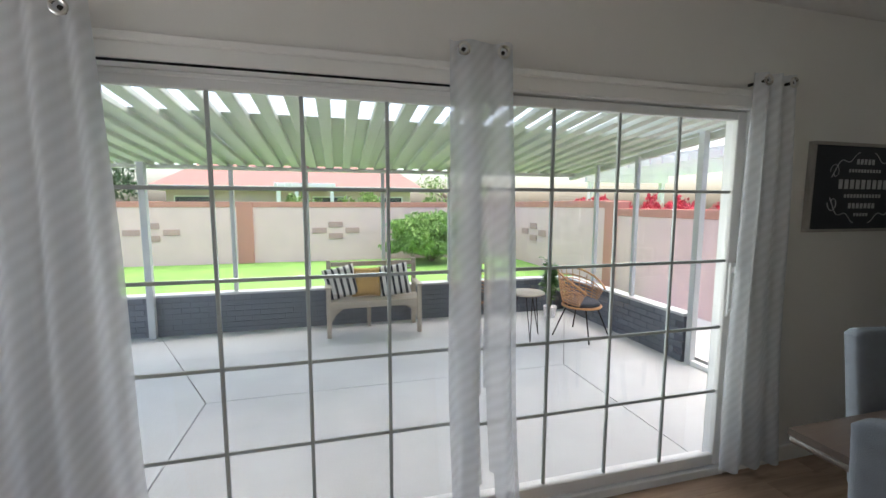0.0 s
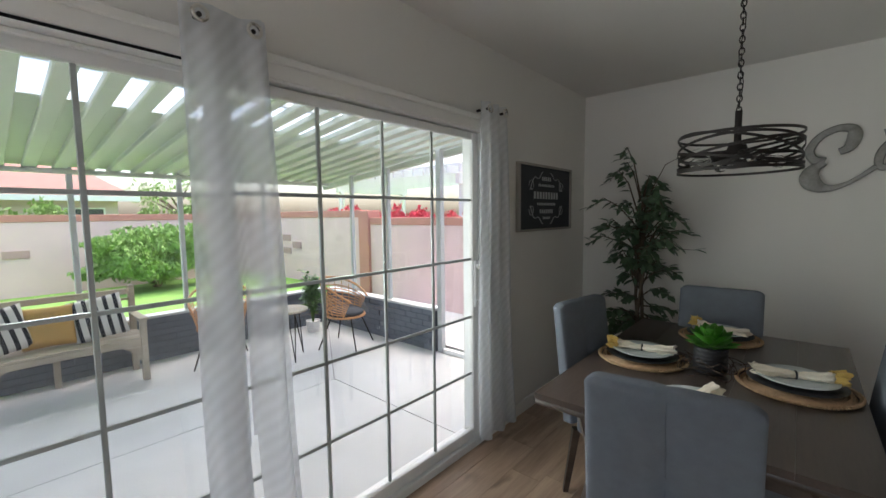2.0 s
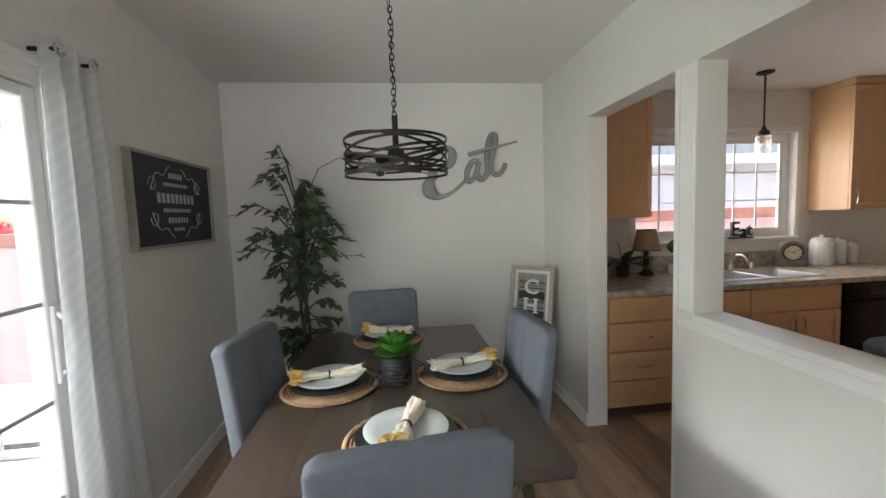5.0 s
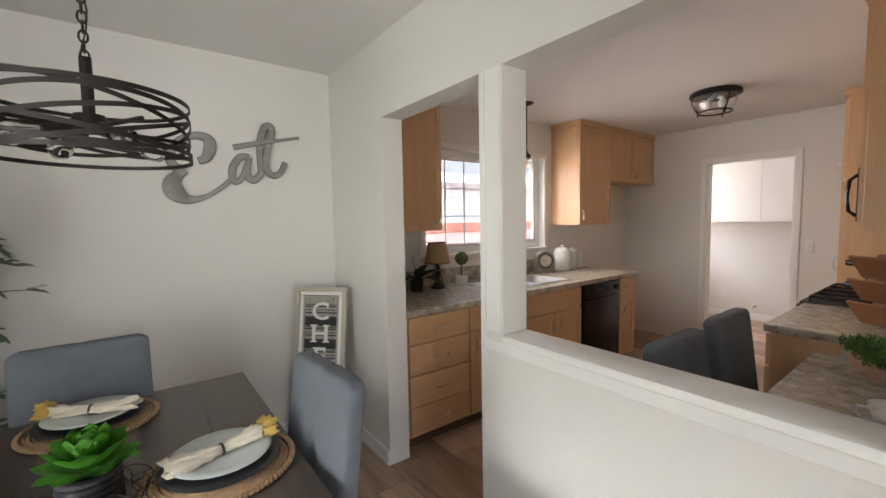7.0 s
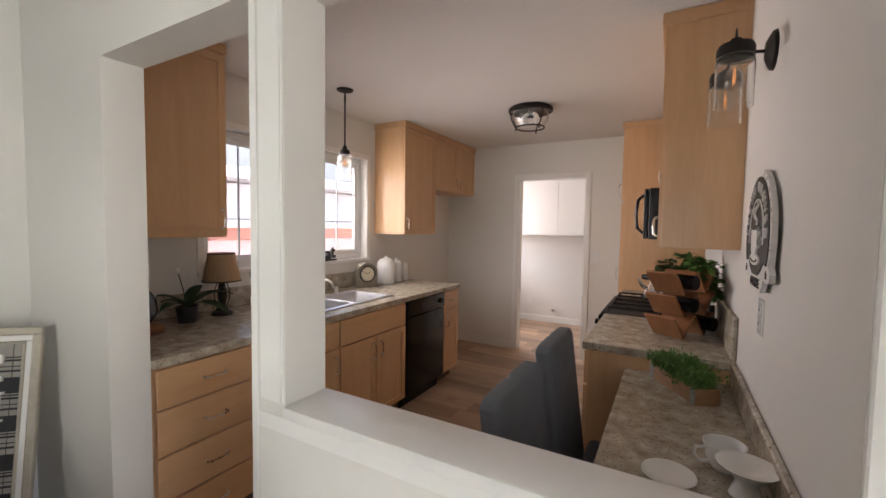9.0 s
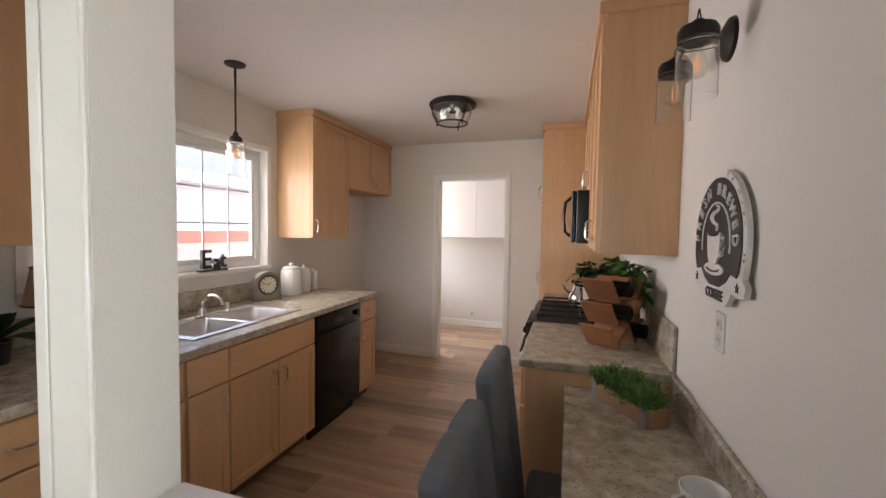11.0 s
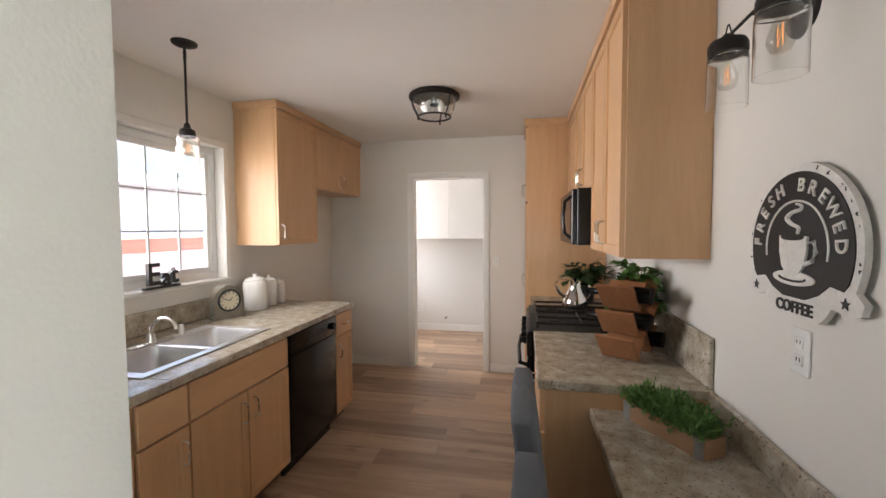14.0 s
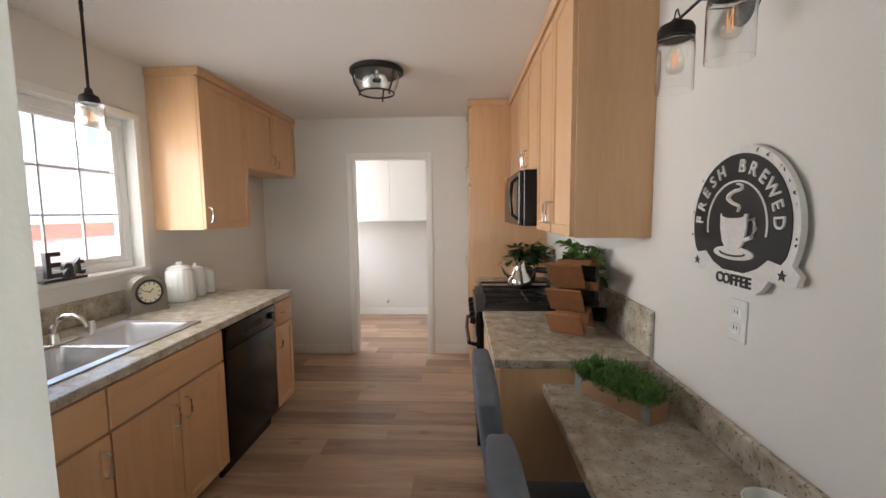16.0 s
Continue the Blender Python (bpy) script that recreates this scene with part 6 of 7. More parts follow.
def wall_sconce():
    t = thing("wall_sconce", (XKW, -1.632, 2.045), "dark bronze two-light wall sconce with clear glass jars", "wall lamp")
    part("back_plate", moved(lathe(bmesh.new(), [(0.0, 0.026), (0.03, 0.024), (0.058, 0.010), (0.062, 0.0)], 28), pose(0, 0, 0, 0, 90, 0)), IRON, t)
    part("arm", tube(bmesh.new(), [(0.015, 0, 0.0), (0.06, 0, 0.006), (0.115, 0, 0.006)], 0.006, 8), IRON, t)
    part("cross_arm", tube(bmesh.new(), [(0.115, -0.125, 0.004), (0.115, 0.0, 0.006), (0.115, 0.125, 0.004)], 0.0045, 8), IRON, t)
    for s in (-1, 1):
        y = s * 0.125
        part("socket_cap", lathe(bmesh.new(), [(0.0, 0.010), (0.014, 0.008), (0.020, -0.004), (0.044, -0.010), (0.050, -0.022), (0.050, -0.046), (0.0, -0.046)], 28, (0.115, y, 0.0)), IRON, t)
        part("wire_loop", tube(bmesh.new(), [(0.115, y - 0.020, 0.006), (0.115, y - 0.004, 0.036), (0.115, y + 0.004, 0.036), (0.115, y + 0.020, 0.006)], 0.0022, 5), IRON, t)
        jar_shade(t, 0.115, y, -0.046, 0.050, 0.150)
        edison(t, (0.115, y, -0.055))


wall_sconce()


def kitchen_pendant():
    x, y = 3.610, -2.232
    t = thing("pendant_light", (x, y, CEIL_K), "dark bronze rod pendant with a small ribbed glass shade", "pendant light")
    part("canopy", lathe(bmesh.new(), [(0.0, -0.022), (0.02, -0.022), (0.056, -0.010), (0.060, 0.0)], 28), IRON, t)
    part("rod", rod(bmesh.new(), (0, 0, -0.415), (0, 0, -0.02), 0.006), IRON, t)
    for z in (-0.05, -0.075):
        ring = [(0.008 * math.cos(a), 0, z + 0.014 * math.sin(a)) for a in [i * math.tau / 12 for i in range(12)]]
        part("link", tube(bmesh.new(), ring, 0.0025, 5, closed=True), IRON, t)
    part("socket_cap", lathe(bmesh.new(), [(0.0, -0.40), (0.012, -0.402), (0.018, -0.425), (0.034, -0.435), (0.038, -0.448), (0.038, -0.468), (0.0, -0.468)], 24), IRON, t)
    prof = []
    for k in range(13):
        prof.append((0.052 + 0.0018 * math.sin(k * 2.1), -0.47 - k * 0.0150))
    back = [(r - 0.003, z) for r, z in prof[::-1]]
    p = part("glass_shade", lathe(bmesh.new(), [(0.034, -0.466)] + prof + back + [(0.031, -0.469)], 28), JARGLASS, t, "ribbed clear glass", 60)
    p.visible_shadow = False
    edison(t, (0, 0, -0.475))


kitchen_pendant()


def ceiling_light():
    t = thing("ceiling_light", (2.55, -3.26, CEIL_K), "dark bronze flush ceiling light with clear glass bowl", "ceiling light")
    part("pan", lathe(bmesh.new(), [(0.0, 0.0), (0.165, 0.0), (0.178, -0.012), (0.178, -0.032), (0.165, -0.040), (0.150, -0.030), (0.0, -0.020)], 40), IRON, t)
    prof = [(0.152, -0.038), (0.142, -0.10), (0.112, -0.158), (0.108, -0.158), (0.138, -0.10), (0.148, -0.038)]
    b = part("glass_bowl", lathe(bmesh.new(), prof, 36), JARGLASS, t, "clear glass bowl", 60)
    b.visible_shadow = False
    part("ring", tube(bmesh.new(), [(0.114 * math.cos(a), 0.114 * math.sin(a), -0.160) for a in [k * math.tau / 36 for k in range(36)]], 0.006, 6, closed=True), IRON, t)
    for k in range(3):
        a = k * math.tau / 3 + 0.4
        part("strap", tube(bmesh.new(), [(0.162 * math.cos(a), 0.162 * math.sin(a), -0.035), (0.150 * math.cos(a), 0.150 * math.sin(a), -0.10), (0.116 * math.cos(a), 0.116 * math.sin(a), -0.162), (0.118 * math.cos(a), 0.118 * math.sin(a), -0.185)], 0.006, 6), IRON, t)
    for k in range(2):
        sx = 0.05 * (1 if k else -1)
        part("socket", rod(bmesh.new(), (sx * 0.4, 0, -0.045), (sx, 0, -0.06), 0.014), TRIM, t)
        part("bulb", lathe(bmesh.new(), [(0.013, 0.0), (0.026, -0.03), (0.028, -0.048), (0.018, -0.068), (0.0, -0.075)], 16, (sx, 0, -0.058)), GLASSMILK, t, "white bulb", 60)


GLASSMILK = mat("frosted_bulb_glass", (0.85, 0.84, 0.80), 0.3, var=0.02, bump=0)
ceiling_light()


def wall_plate(name, at, u, label, kind):
    t = thing(name, (0, 0, 0), label, kind)
    t.matrix_basis = facing(at, u)
    part("plate", slab(-0.036, 0.036, -0.058, 0.058, 0.0005, 0.006, bevel=0.002), CERAMIC, t)
    if kind == "outlet":
        for y in (-0.022, 0.022):
            o = part("socket_face", slab(-0.016, 0.016, y - 0.014, y + 0.014, 0.0062, 0.0085, bevel=0.003), CERAMIC, t)
            for x in (-0.006, 0.006):
                part("slot", slab(x - 0.0012, x + 0.0012, y - 0.003, y + 0.007, 0.0086, 0.009), BLACK, o)
    else:
        part("toggle", slab(-0.005, 0.005, -0.010, 0.012, 0.0062, 0.016, bevel=0.002), CERAMIC, t)


wall_plate("wall_outlet", (XKW, -1.592, 1.197), (0, 1, 0), "white double wall outlet under the coffee sign", "outlet")
wall_plate("light_switch", (2.215, YK, 1.165), (-1, 0, 0), "white light switch beside the laundry doorway", "switch")
wall_plate("wall_outlet", (3.45, YL, 0.33), (-1, 0, 0), "white wall outlet low on the laundry wall", "outlet")
wall_plate("wall_outlet", (2.50, YL, 0.38), (-1, 0, 0), "white wall outlet low on the laundry wall", "outlet")
solid("water_valve", rod(bmesh.new(), (3.06, YL, 0.20), (3.06, YL + 0.06, 0.20), 0.016), NICKEL, "small metal pipe stub on the laundry wall", "pipe")


def laundry_cabinet():
    t = thing("laundry_cabinet", (2.9, YL, 1.37), "white painted wall cabinet across the laundry", "cabinet")
    part("body", slab(-1.0, 1.1, 0.002, 0.33, 0, 1.05), TRIM, t)
    for k in range(4):
        part("door", slab(-1.0 + k * 0.525 + 0.0008, -1.0 + (k + 1) * 0.525 - 0.0008, 0.331, 0.349, 0.004, 1.04, bevel=0.002), TRIM, t)


laundry_cabinet()

# ---- things on the counters ----
BURLAP = mat("tan_burlap_shade", (0.40, 0.26, 0.15), 0.9, var=0.15, scale=60, bump=0.4, fine=300)
WHITEPOT = mat("matte_white_pot", (0.74, 0.73, 0.71), 0.6, var=0.05, bump=0.05)
MOSS = mat("moss_green", (0.075, 0.115, 0.03), 0.95, var=0.5, scale=40, bump=0.9, fine=160)
HERB = mat("herb_green", (0.075, 0.17, 0.03), 0.6, var=0.5, scale=30, bump=0.0)
FERN = mat("fern_green", (0.03, 0.075, 0.022), 0.55, var=0.5, scale=12, bump=0.0)
ACACIA = wood("acacia_wood", (0.15, 0.058, 0.022), (0.36, 0.16, 0.07), 0.4, (2.0, 14, 14), 0.5, coat=0.1)
PINE = wood("brown_pine", (0.24, 0.12, 0.06), (0.44, 0.26, 0.14), 0.6, (1.6, 16, 16), 0.4)
PEWTER = mat("antique_pewter", (0.24, 0.22, 0.18), 0.4, metal=0.5, var=0.2, scale=20, bump=0.1)
DIAL = mat("aged_dial", (0.62, 0.56, 0.42), 0.6, var=0.08, scale=20, bump=0)
CHROME = mat("polished_steel", (0.72, 0.71, 0.69), 0.10, metal=1.0, var=0.03, bump=0)
CZ = 0.9155


def table_lamp():
    t = thing("table_lamp", (3.872, -1.452, CZ), "dark wire-base table lamp with a tan burlap shade", "lamp")
    part("foot", lathe(bmesh.new(), [(0.0, 0.0), (0.058, 0.0), (0.060, 0.012), (0.052, 0.022), (0.036, 0.028), (0.030, 0.045), (0.0, 0.045)], 24), IRON, t)
    for k in range(6):
        a = k * math.tau / 6
        pts = [((0.024 + 0.018 * math.sin(math.pi * u * 0.95) ** 1.3) * math.cos(a), (0.024 + 0.018 * math.sin(math.pi * u * 0.95) ** 1.3) * math.sin(a), 0.044 + 0.15 * u) for u in [i / 10 for i in range(11)]]
        part("wire", tube(bmesh.new(), pts, 0.003, 5), IRON, t)
    part("stem", lathe(bmesh.new(), [(0.0, 0.04), (0.020, 0.045), (0.012, 0.07), (0.022, 0.11), (0.024, 0.13), (0.011, 0.165), (0.015, 0.18), (0.007, 0.20), (0.006, 0.30), (0.0, 0.30)], 18), IRON, t, "", 60)
    part("shade", lathe(bmesh.new(), [(0.105, 0.205), (0.073, 0.375), (0.071, 0.375), (0.103, 0.205)], 36), BURLAP, t, "tan burlap shade", 60)
    for z, r in ((0.208, 0.106), (0.372, 0.075)):
        part("shade_trim", tube(bmesh.new(), [(r * math.cos(a), r * math.sin(a), z) for a in [k * math.tau / 36 for k in range(36)]], 0.004, 5, closed=True), IRON, t)
    part("bulb", lathe(bmesh.new(), [(0.014, 0.285), (0.028, 0.31), (0.03, 0.33), (0.0, 0.355)], 16), GLASSMILK, t)


table_lamp()


def orchid():
    t = thing("potted_orchid", (3.85, -1.235, CZ), "broad-leaved green orchid in a small black pot", "plant")
    part("pot", lathe(bmesh.new(), [(0.0, 0.0), (0.045, 0.0), (0.056, 0.085), (0.060, 0.09), (0.052, 0.09), (0.048, 0.075), (0.0, 0.075)], 24), BLACKPLATE, t)
    bm = bmesh.new()
    for a, ln, up, w in ((0.5, 0.15, 0.7, 0.034), (2.0, 0.20, 0.62, 0.040), (3.5, 0.26, 0.50, 0.046), (4.55, 0.25, 0.72, 0.050), (5.5, 0.17, 0.9, 0.034), (1.2, 0.14, 1.0, 0.030), (3.0, 0.19, 1.15, 0.036)):
        d, s = Vector((math.cos(a), math.sin(a), 0)), Vector((-math.sin(a), math.cos(a), 0))
        rows = []
        for j in range(8):
            u = j / 7
            p = d * ln * u + Vector((0, 0, 0.078 + ln * (up * u * 1.3 - 0.75 * u * u)))
            rows.append([bm.verts.new(p + s * w * math.sin(math.pi * (0.08 + 0.9 * u)) * q + Vector((0, 0, 0.008 * abs(q)))) for q in (-1, 0, 1)])
        for r, q in zip(rows, rows[1:]):
            for i in range(2):
                bm.faces.new((r[i], r[i + 1], q[i + 1], q[i]))
    bmesh.ops.solidify(bm, geom=bm.faces[:], thickness=0.002)
    part("leaves", bm, FERN, t, "", 60)
    part("flower_stem", tube(bmesh.new(), [(0, 0, 0.08), (-0.02, 0.03, 0.19), (-0.05, 0.07, 0.285)], 0.003, 5), FERN, t)
    part("bud", lathe(bmesh.new(), [(0.0, -0.012), (0.010, 0.0), (0.007, 0.012), (0.0, 0.018)], 10, (-0.05, 0.07, 0.292)), WHITEPOT, t, "pale bud")


orchid()


def glass_bowl():
    t = thing("glass_decoration", (3.80, -0.98, CZ), "blue and clear glass ornament on a dark base on the counter", "ornament")
    part("base", slab(-0.10, 0.08, -0.07, 0.07, 0, 0.045, bevel=0.012, seg=2), ACACIA, t)
    part("bowl", lathe(bmesh.new(), [(0.0, 0.046), (0.05, 0.05), (0.078, 0.10), (0.070, 0.17), (0.045, 0.21), (0.040, 0.21), (0.064, 0.17), (0.072, 0.10), (0.046, 0.056), (0.0, 0.052)], 28), glass("blue_tinted_glass", (0.62, 0.74, 0.92)), t, "pale blue glass", 60)


glass_bowl()


def topiary():
    rng = random.Random(8)
    t = thing("topiary", (3.87, -1.705, CZ), "small round moss topiary in a white pot", "plant")
    part("pot", lathe(bmesh.new(), [(0.0, 0.0), (0.042, 0.0), (0.050, 0.012), (0.052, 0.075), (0.047, 0.080), (0.044, 0.070), (0.0, 0.068)], 28), WHITEPOT, t, "matte white pot", 50)
    part("stem", tube(bmesh.new(), [(0, 0, 0.066), (0.003, 0, 0.12), (0, 0, 0.19)], 0.006, 7), BARK, t)
    bm = bmesh.new()
    bmesh.ops.create_icosphere(bm, subdivisions=4, radius=0.055, matrix=Matrix.Translation((0, 0, 0.225)))
    for v in bm.verts:
        d = (v.co - Vector((0, 0, 0.225))).normalized()
        v.co += d * (0.007 * noise.noise(d * 9) + 0.005 * noise.noise(d * 24))
    part("moss_ball", bm, MOSS, t)


topiary()


def mantel_clock():
    t = thing("mantel_clock", (3.895, -2.815, CZ), "pewter arched mantel clock with a cream dial", "clock", "", -30)
    # faces -x before the turn
    w, d = 0.085, 0.036
    prof = [(-w, 0.0), (w, 0.0), (w, 0.012), (w - 0.008, 0.018), (w - 0.008, 0.10)] + [((w - 0.008) * math.cos(a), 0.10 + (w - 0.008) * math.sin(a)) for a in [k * math.pi / 18 for k in range(1, 18)]] + [(-w + 0.008, 0.10), (-w + 0.008, 0.018), (-w, 0.012)]
    m = facing((0, 0, 0), (0, -1, 0)) @ Matrix.Diagonal((1.22, 1.25, 1.2, 1))
    part("case", moved(prism(bmesh.new(), prof, -d, d), m), PEWTER, t, "", 30)
    dial = part("dial", moved(prism(bmesh.new(), [(0.052 * math.cos(a), 0.098 + 0.052 * math.sin(a)) for a in [k * math.tau / 36 for k in range(36)]], d, d + 0.004), m), DIAL, t, "cream clock dial")
    part("bezel", moved(tube(bmesh.new(), [(0.055 * math.cos(a), 0.098 + 0.055 * math.sin(a), d + 0.003) for a in [k * math.tau / 36 for k in range(36)]], 0.006, 6, closed=True), m), BLACKPLATE, t)
    for k in range(12):
        a = k * math.tau / 12
        part("hour_mark", moved(slab(-0.0018, 0.0018, -0.006, 0.006, d + 0.0042, d + 0.0048), m @ Matrix.Translation((0.042 * math.sin(a), 0.098 + 0.042 * math.cos(a), 0)) @ Matrix.Rotation(-a, 4, "Z")), BLACKPAINT, dial)
    for a, ln in ((radians(-45), 0.024), (radians(70), 0.036)):
        part("clock_hand", moved(slab(-0.0018, 0.0018, -0.004, ln, d + 0.005, d + 0.0058), m @ Matrix.Translation((0, 0.098, 0)) @ Matrix.Rotation(a, 4, "Z")), BLACKPAINT, dial)


mantel_clock()


def canister(x, y, r, h, label):
    t = thing("canister", (x, y, CZ), label, "jar", "white canisters")
    bm, rows, seg = bmesh.new(), [], 48
    for rr, z in ((0.0, 0.0), (0.92, 0.0), (1.0, 0.03), (1.0, 0.74), (0.93, 0.80), (0.80, 0.82), (0.80, 0.80), (0.0, 0.80)):
        fl = 0.03 if 0.02 < z < 0.78 and rr > 0.95 else 0.0
        rows.append([bm.verts.new((r * (rr + fl * math.cos(k * math.tau / seg * 16)) * math.cos(k * math.tau / seg), r * (rr + fl * math.cos(k * math.tau / seg * 16)) * math.sin(k * math.tau / seg), z * h)) for k in range(seg)] if rr else [bm.verts.new((0, 0, z * h))])
    for u, v in zip(rows, rows[1:]):
        for k in range(seg):
            q = list(dict.fromkeys([u[k % len(u)], u[(k + 1) % seg % len(u)], v[(k + 1) % seg % len(v)], v[k % len(v)]]))
            if len(q) > 2:
                bm.faces.new(q)
    part("body", bm, CERAMIC, t, "", 40)
    part("lid", lathe(bmesh.new(), [(0.0, 0.822 * h), (0.86 * r, 0.822 * h), (0.88 * r, 0.85 * h), (0.60 * r, 0.90 * h), (0.20 * r, 0.915 * h), (0.16 * r, 0.94 * h), (0.26 * r, 0.97 * h), (0.2 * r, 0.995 * h), (0.0, h)], 32), CERAMIC, t, "", 50)


canister(3.895, -3.115, 0.083, 0.265, "large white ribbed ceramic canister with a knob lid")
canister(3.905, -3.295, 0.058, 0.235, "medium white ribbed ceramic canister with a knob lid")
canister(3.905, -3.43, 0.048, 0.19, "small white ribbed ceramic canister with a knob lid")


def sill_word():
    t = thing("sill_word", (3.985, -2.50, WIN_Z0), "black block letters reading Eat on the window sill", "ornament")
    t.matrix_basis = facing((4.03, -2.46, WIN_Z0 + 0.002), (0, -1, 0))
    part("base", slab(-0.125, 0.11, 0.0, 0.012, -0.018, 0.018, bevel=0.002), BLACKPAINT, t)
    for ch, x, s, y in (("E", -0.066, 0.18, 0.078), ("a", 0.016, 0.15, 0.060), ("t", 0.076, 0.15, 0.070)):
        part("letter", moved(letters(ch, s, 0.022, bold=0.003), Matrix.Translation((x, y, -0.011))), BLACKPAINT, t)


sill_word()


def wine_rack():
    """Stacked V troughs of slanting boards, with dark bottles lying in them."""
    t = thing("wine_rack", (1.453, -2.437, CZ), "reddish acacia zigzag wine rack with dark bottles on the counter", "wine rack", "", 58)
    th, w, dep, st = 0.012, 0.09, 0.08, 0.112
    for lv in range(3):
        z = 0.004 + lv * st
        for col in (-1, 1):
            cx = col * w
            for side in (-1, 1):
                # each board runs from the trough's foot up to its outer edge
                a, b = Vector((cx, 0, z)), Vector((cx + side * w, 0, z + st * 0.98))
                n = Vector((-(b - a).z, 0, (b - a).x)).normalized() * th * (1 if side > 0 else -1)
                bm = bmesh.new()
                lo = [bm.verts.new((p.x, -dep, p.z)) for p in (a, b, b + n, a + n)]
                hi = [bm.verts.new((p.x, dep, p.z)) for p in (a, b, b + n, a + n)]
                bm.faces.new(lo)
                bm.faces.new(hi[::-1])
                for i in range(4):
                    bm.faces.new((lo[i], hi[i], hi[(i + 1) % 4], lo[(i + 1) % 4]))
                part("board", bm, ACACIA, t)
    for x, z in ((-0.09, 0.074), (0.09, 0.186), (0.09, 0.298)):
        b = lathe(bmesh.new(), [(0.0, 0.0), (0.036, 0.002), (0.037, 0.17), (0.026, 0.20), (0.0145, 0.225), (0.0145, 0.285), (0.0, 0.287)], 20)
        part("bottle", moved(b, Matrix.Translation((x, 0.13, z)) @ pose(0, 0, 0, 90, 0, 0)), BLACK, t, "dark glass bottle", 40)


wine_rack()


def leafy(name, at, label, spread, height, n, m, seed, pot_r=0.06, pot_h=0.1, pot=None, ln=0.05, wid=0.014):
    rng = random.Random(seed)
    t = thing(name, at, label, "plant")
    part("pot", lathe(bmesh.new(), [(0.0, 0.0), (pot_r * 0.8, 0.0), (pot_r, pot_h), (pot_r * 0.9, pot_h), (pot_r * 0.85, pot_h * 0.85), (0.0, pot_h * 0.85)], 22), pot or BLACKPLATE, t)
    st, lv = bmesh.new(), bmesh.new()
    for k in range(n):
        a = rng.uniform(0, math.tau)
        r, h = spread * rng.uniform(0.3, 1.0), height * rng.uniform(0.4, 1.0)
        c, s = math.cos(a), math.sin(a)
        pts = [Vector((0.01 * c, 0.01 * s, pot_h * 0.85)), Vector((r * 0.45 * c, r * 0.45 * s, pot_h + h * 0.85)), Vector((r * c, r * s, pot_h + h * rng.uniform(0.45, 1.0)))]
        tube(st, pts, 0.0016, 4)
        for j in range(9):
            u = 0.25 + 0.75 * j / 8
            i = 0 if u < 0.5 else 1
            p = pts[i].lerp(pts[i + 1], u * 2 - i)
            d = Vector((c + rng.uniform(-1, 1), s + rng.uniform(-1, 1), rng.uniform(-0.5, 0.6))).normalized()
            leaf(lv, p, d, Vector((rng.uniform(-0.4, 0.4), rng.uniform(-0.4, 0.4), 1)), ln * rng.uniform(0.7, 1.2), wid)
    tagged(part("stem", st, m, t), kind="stuff")
    part("leaves", lv, m, t, "", 60)


leafy("potted_fern", (1.365, -2.63, CZ), "bushy green potted plant behind the wine rack", 0.15, 0.36, 60, HERB, 3, ln=0.055, wid=0.017)
leafy("potted_fern", (1.45, -3.83, CZ), "leafy dark green potted plant beside the range", 0.20, 0.22, 44, FERN, 6, 0.08, 0.11, ln=0.07, wid=0.018)


def kettle():
    t = thing("kettle", (1.585, -3.33, 0.9605), "polished steel kettle on the range", "kettle")
    part("body", lathe(bmesh.new(), [(0.0, 0.0), (0.078, 0.0), (0.086, 0.02), (0.074, 0.07), (0.045, 0.115), (0.036, 0.16), (0.040, 0.185), (0.0, 0.19)], 32), CHROME, t, "", 60)
    part("spout", tube(bmesh.new(), [(0.05, 0, 0.06), (0.10, 0, 0.10), (0.125, 0, 0.15)], lambda u: 0.015 - 0.007 * u, 10), CHROME, t, "", 60)
    part("handle", tube(bmesh.new(), [(-0.04, 0, 0.17), (-0.09, 0, 0.16), (-0.105, 0, 0.10), (-0.075, 0, 0.05)], 0.007, 8), CHROME, t, "", 60)
    part("lid_knob", lathe(bmesh.new(), [(0.0, 0.188), (0.008, 0.19), (0.012, 0.204), (0.0, 0.214)], 14), BLACK, t)


kettle()


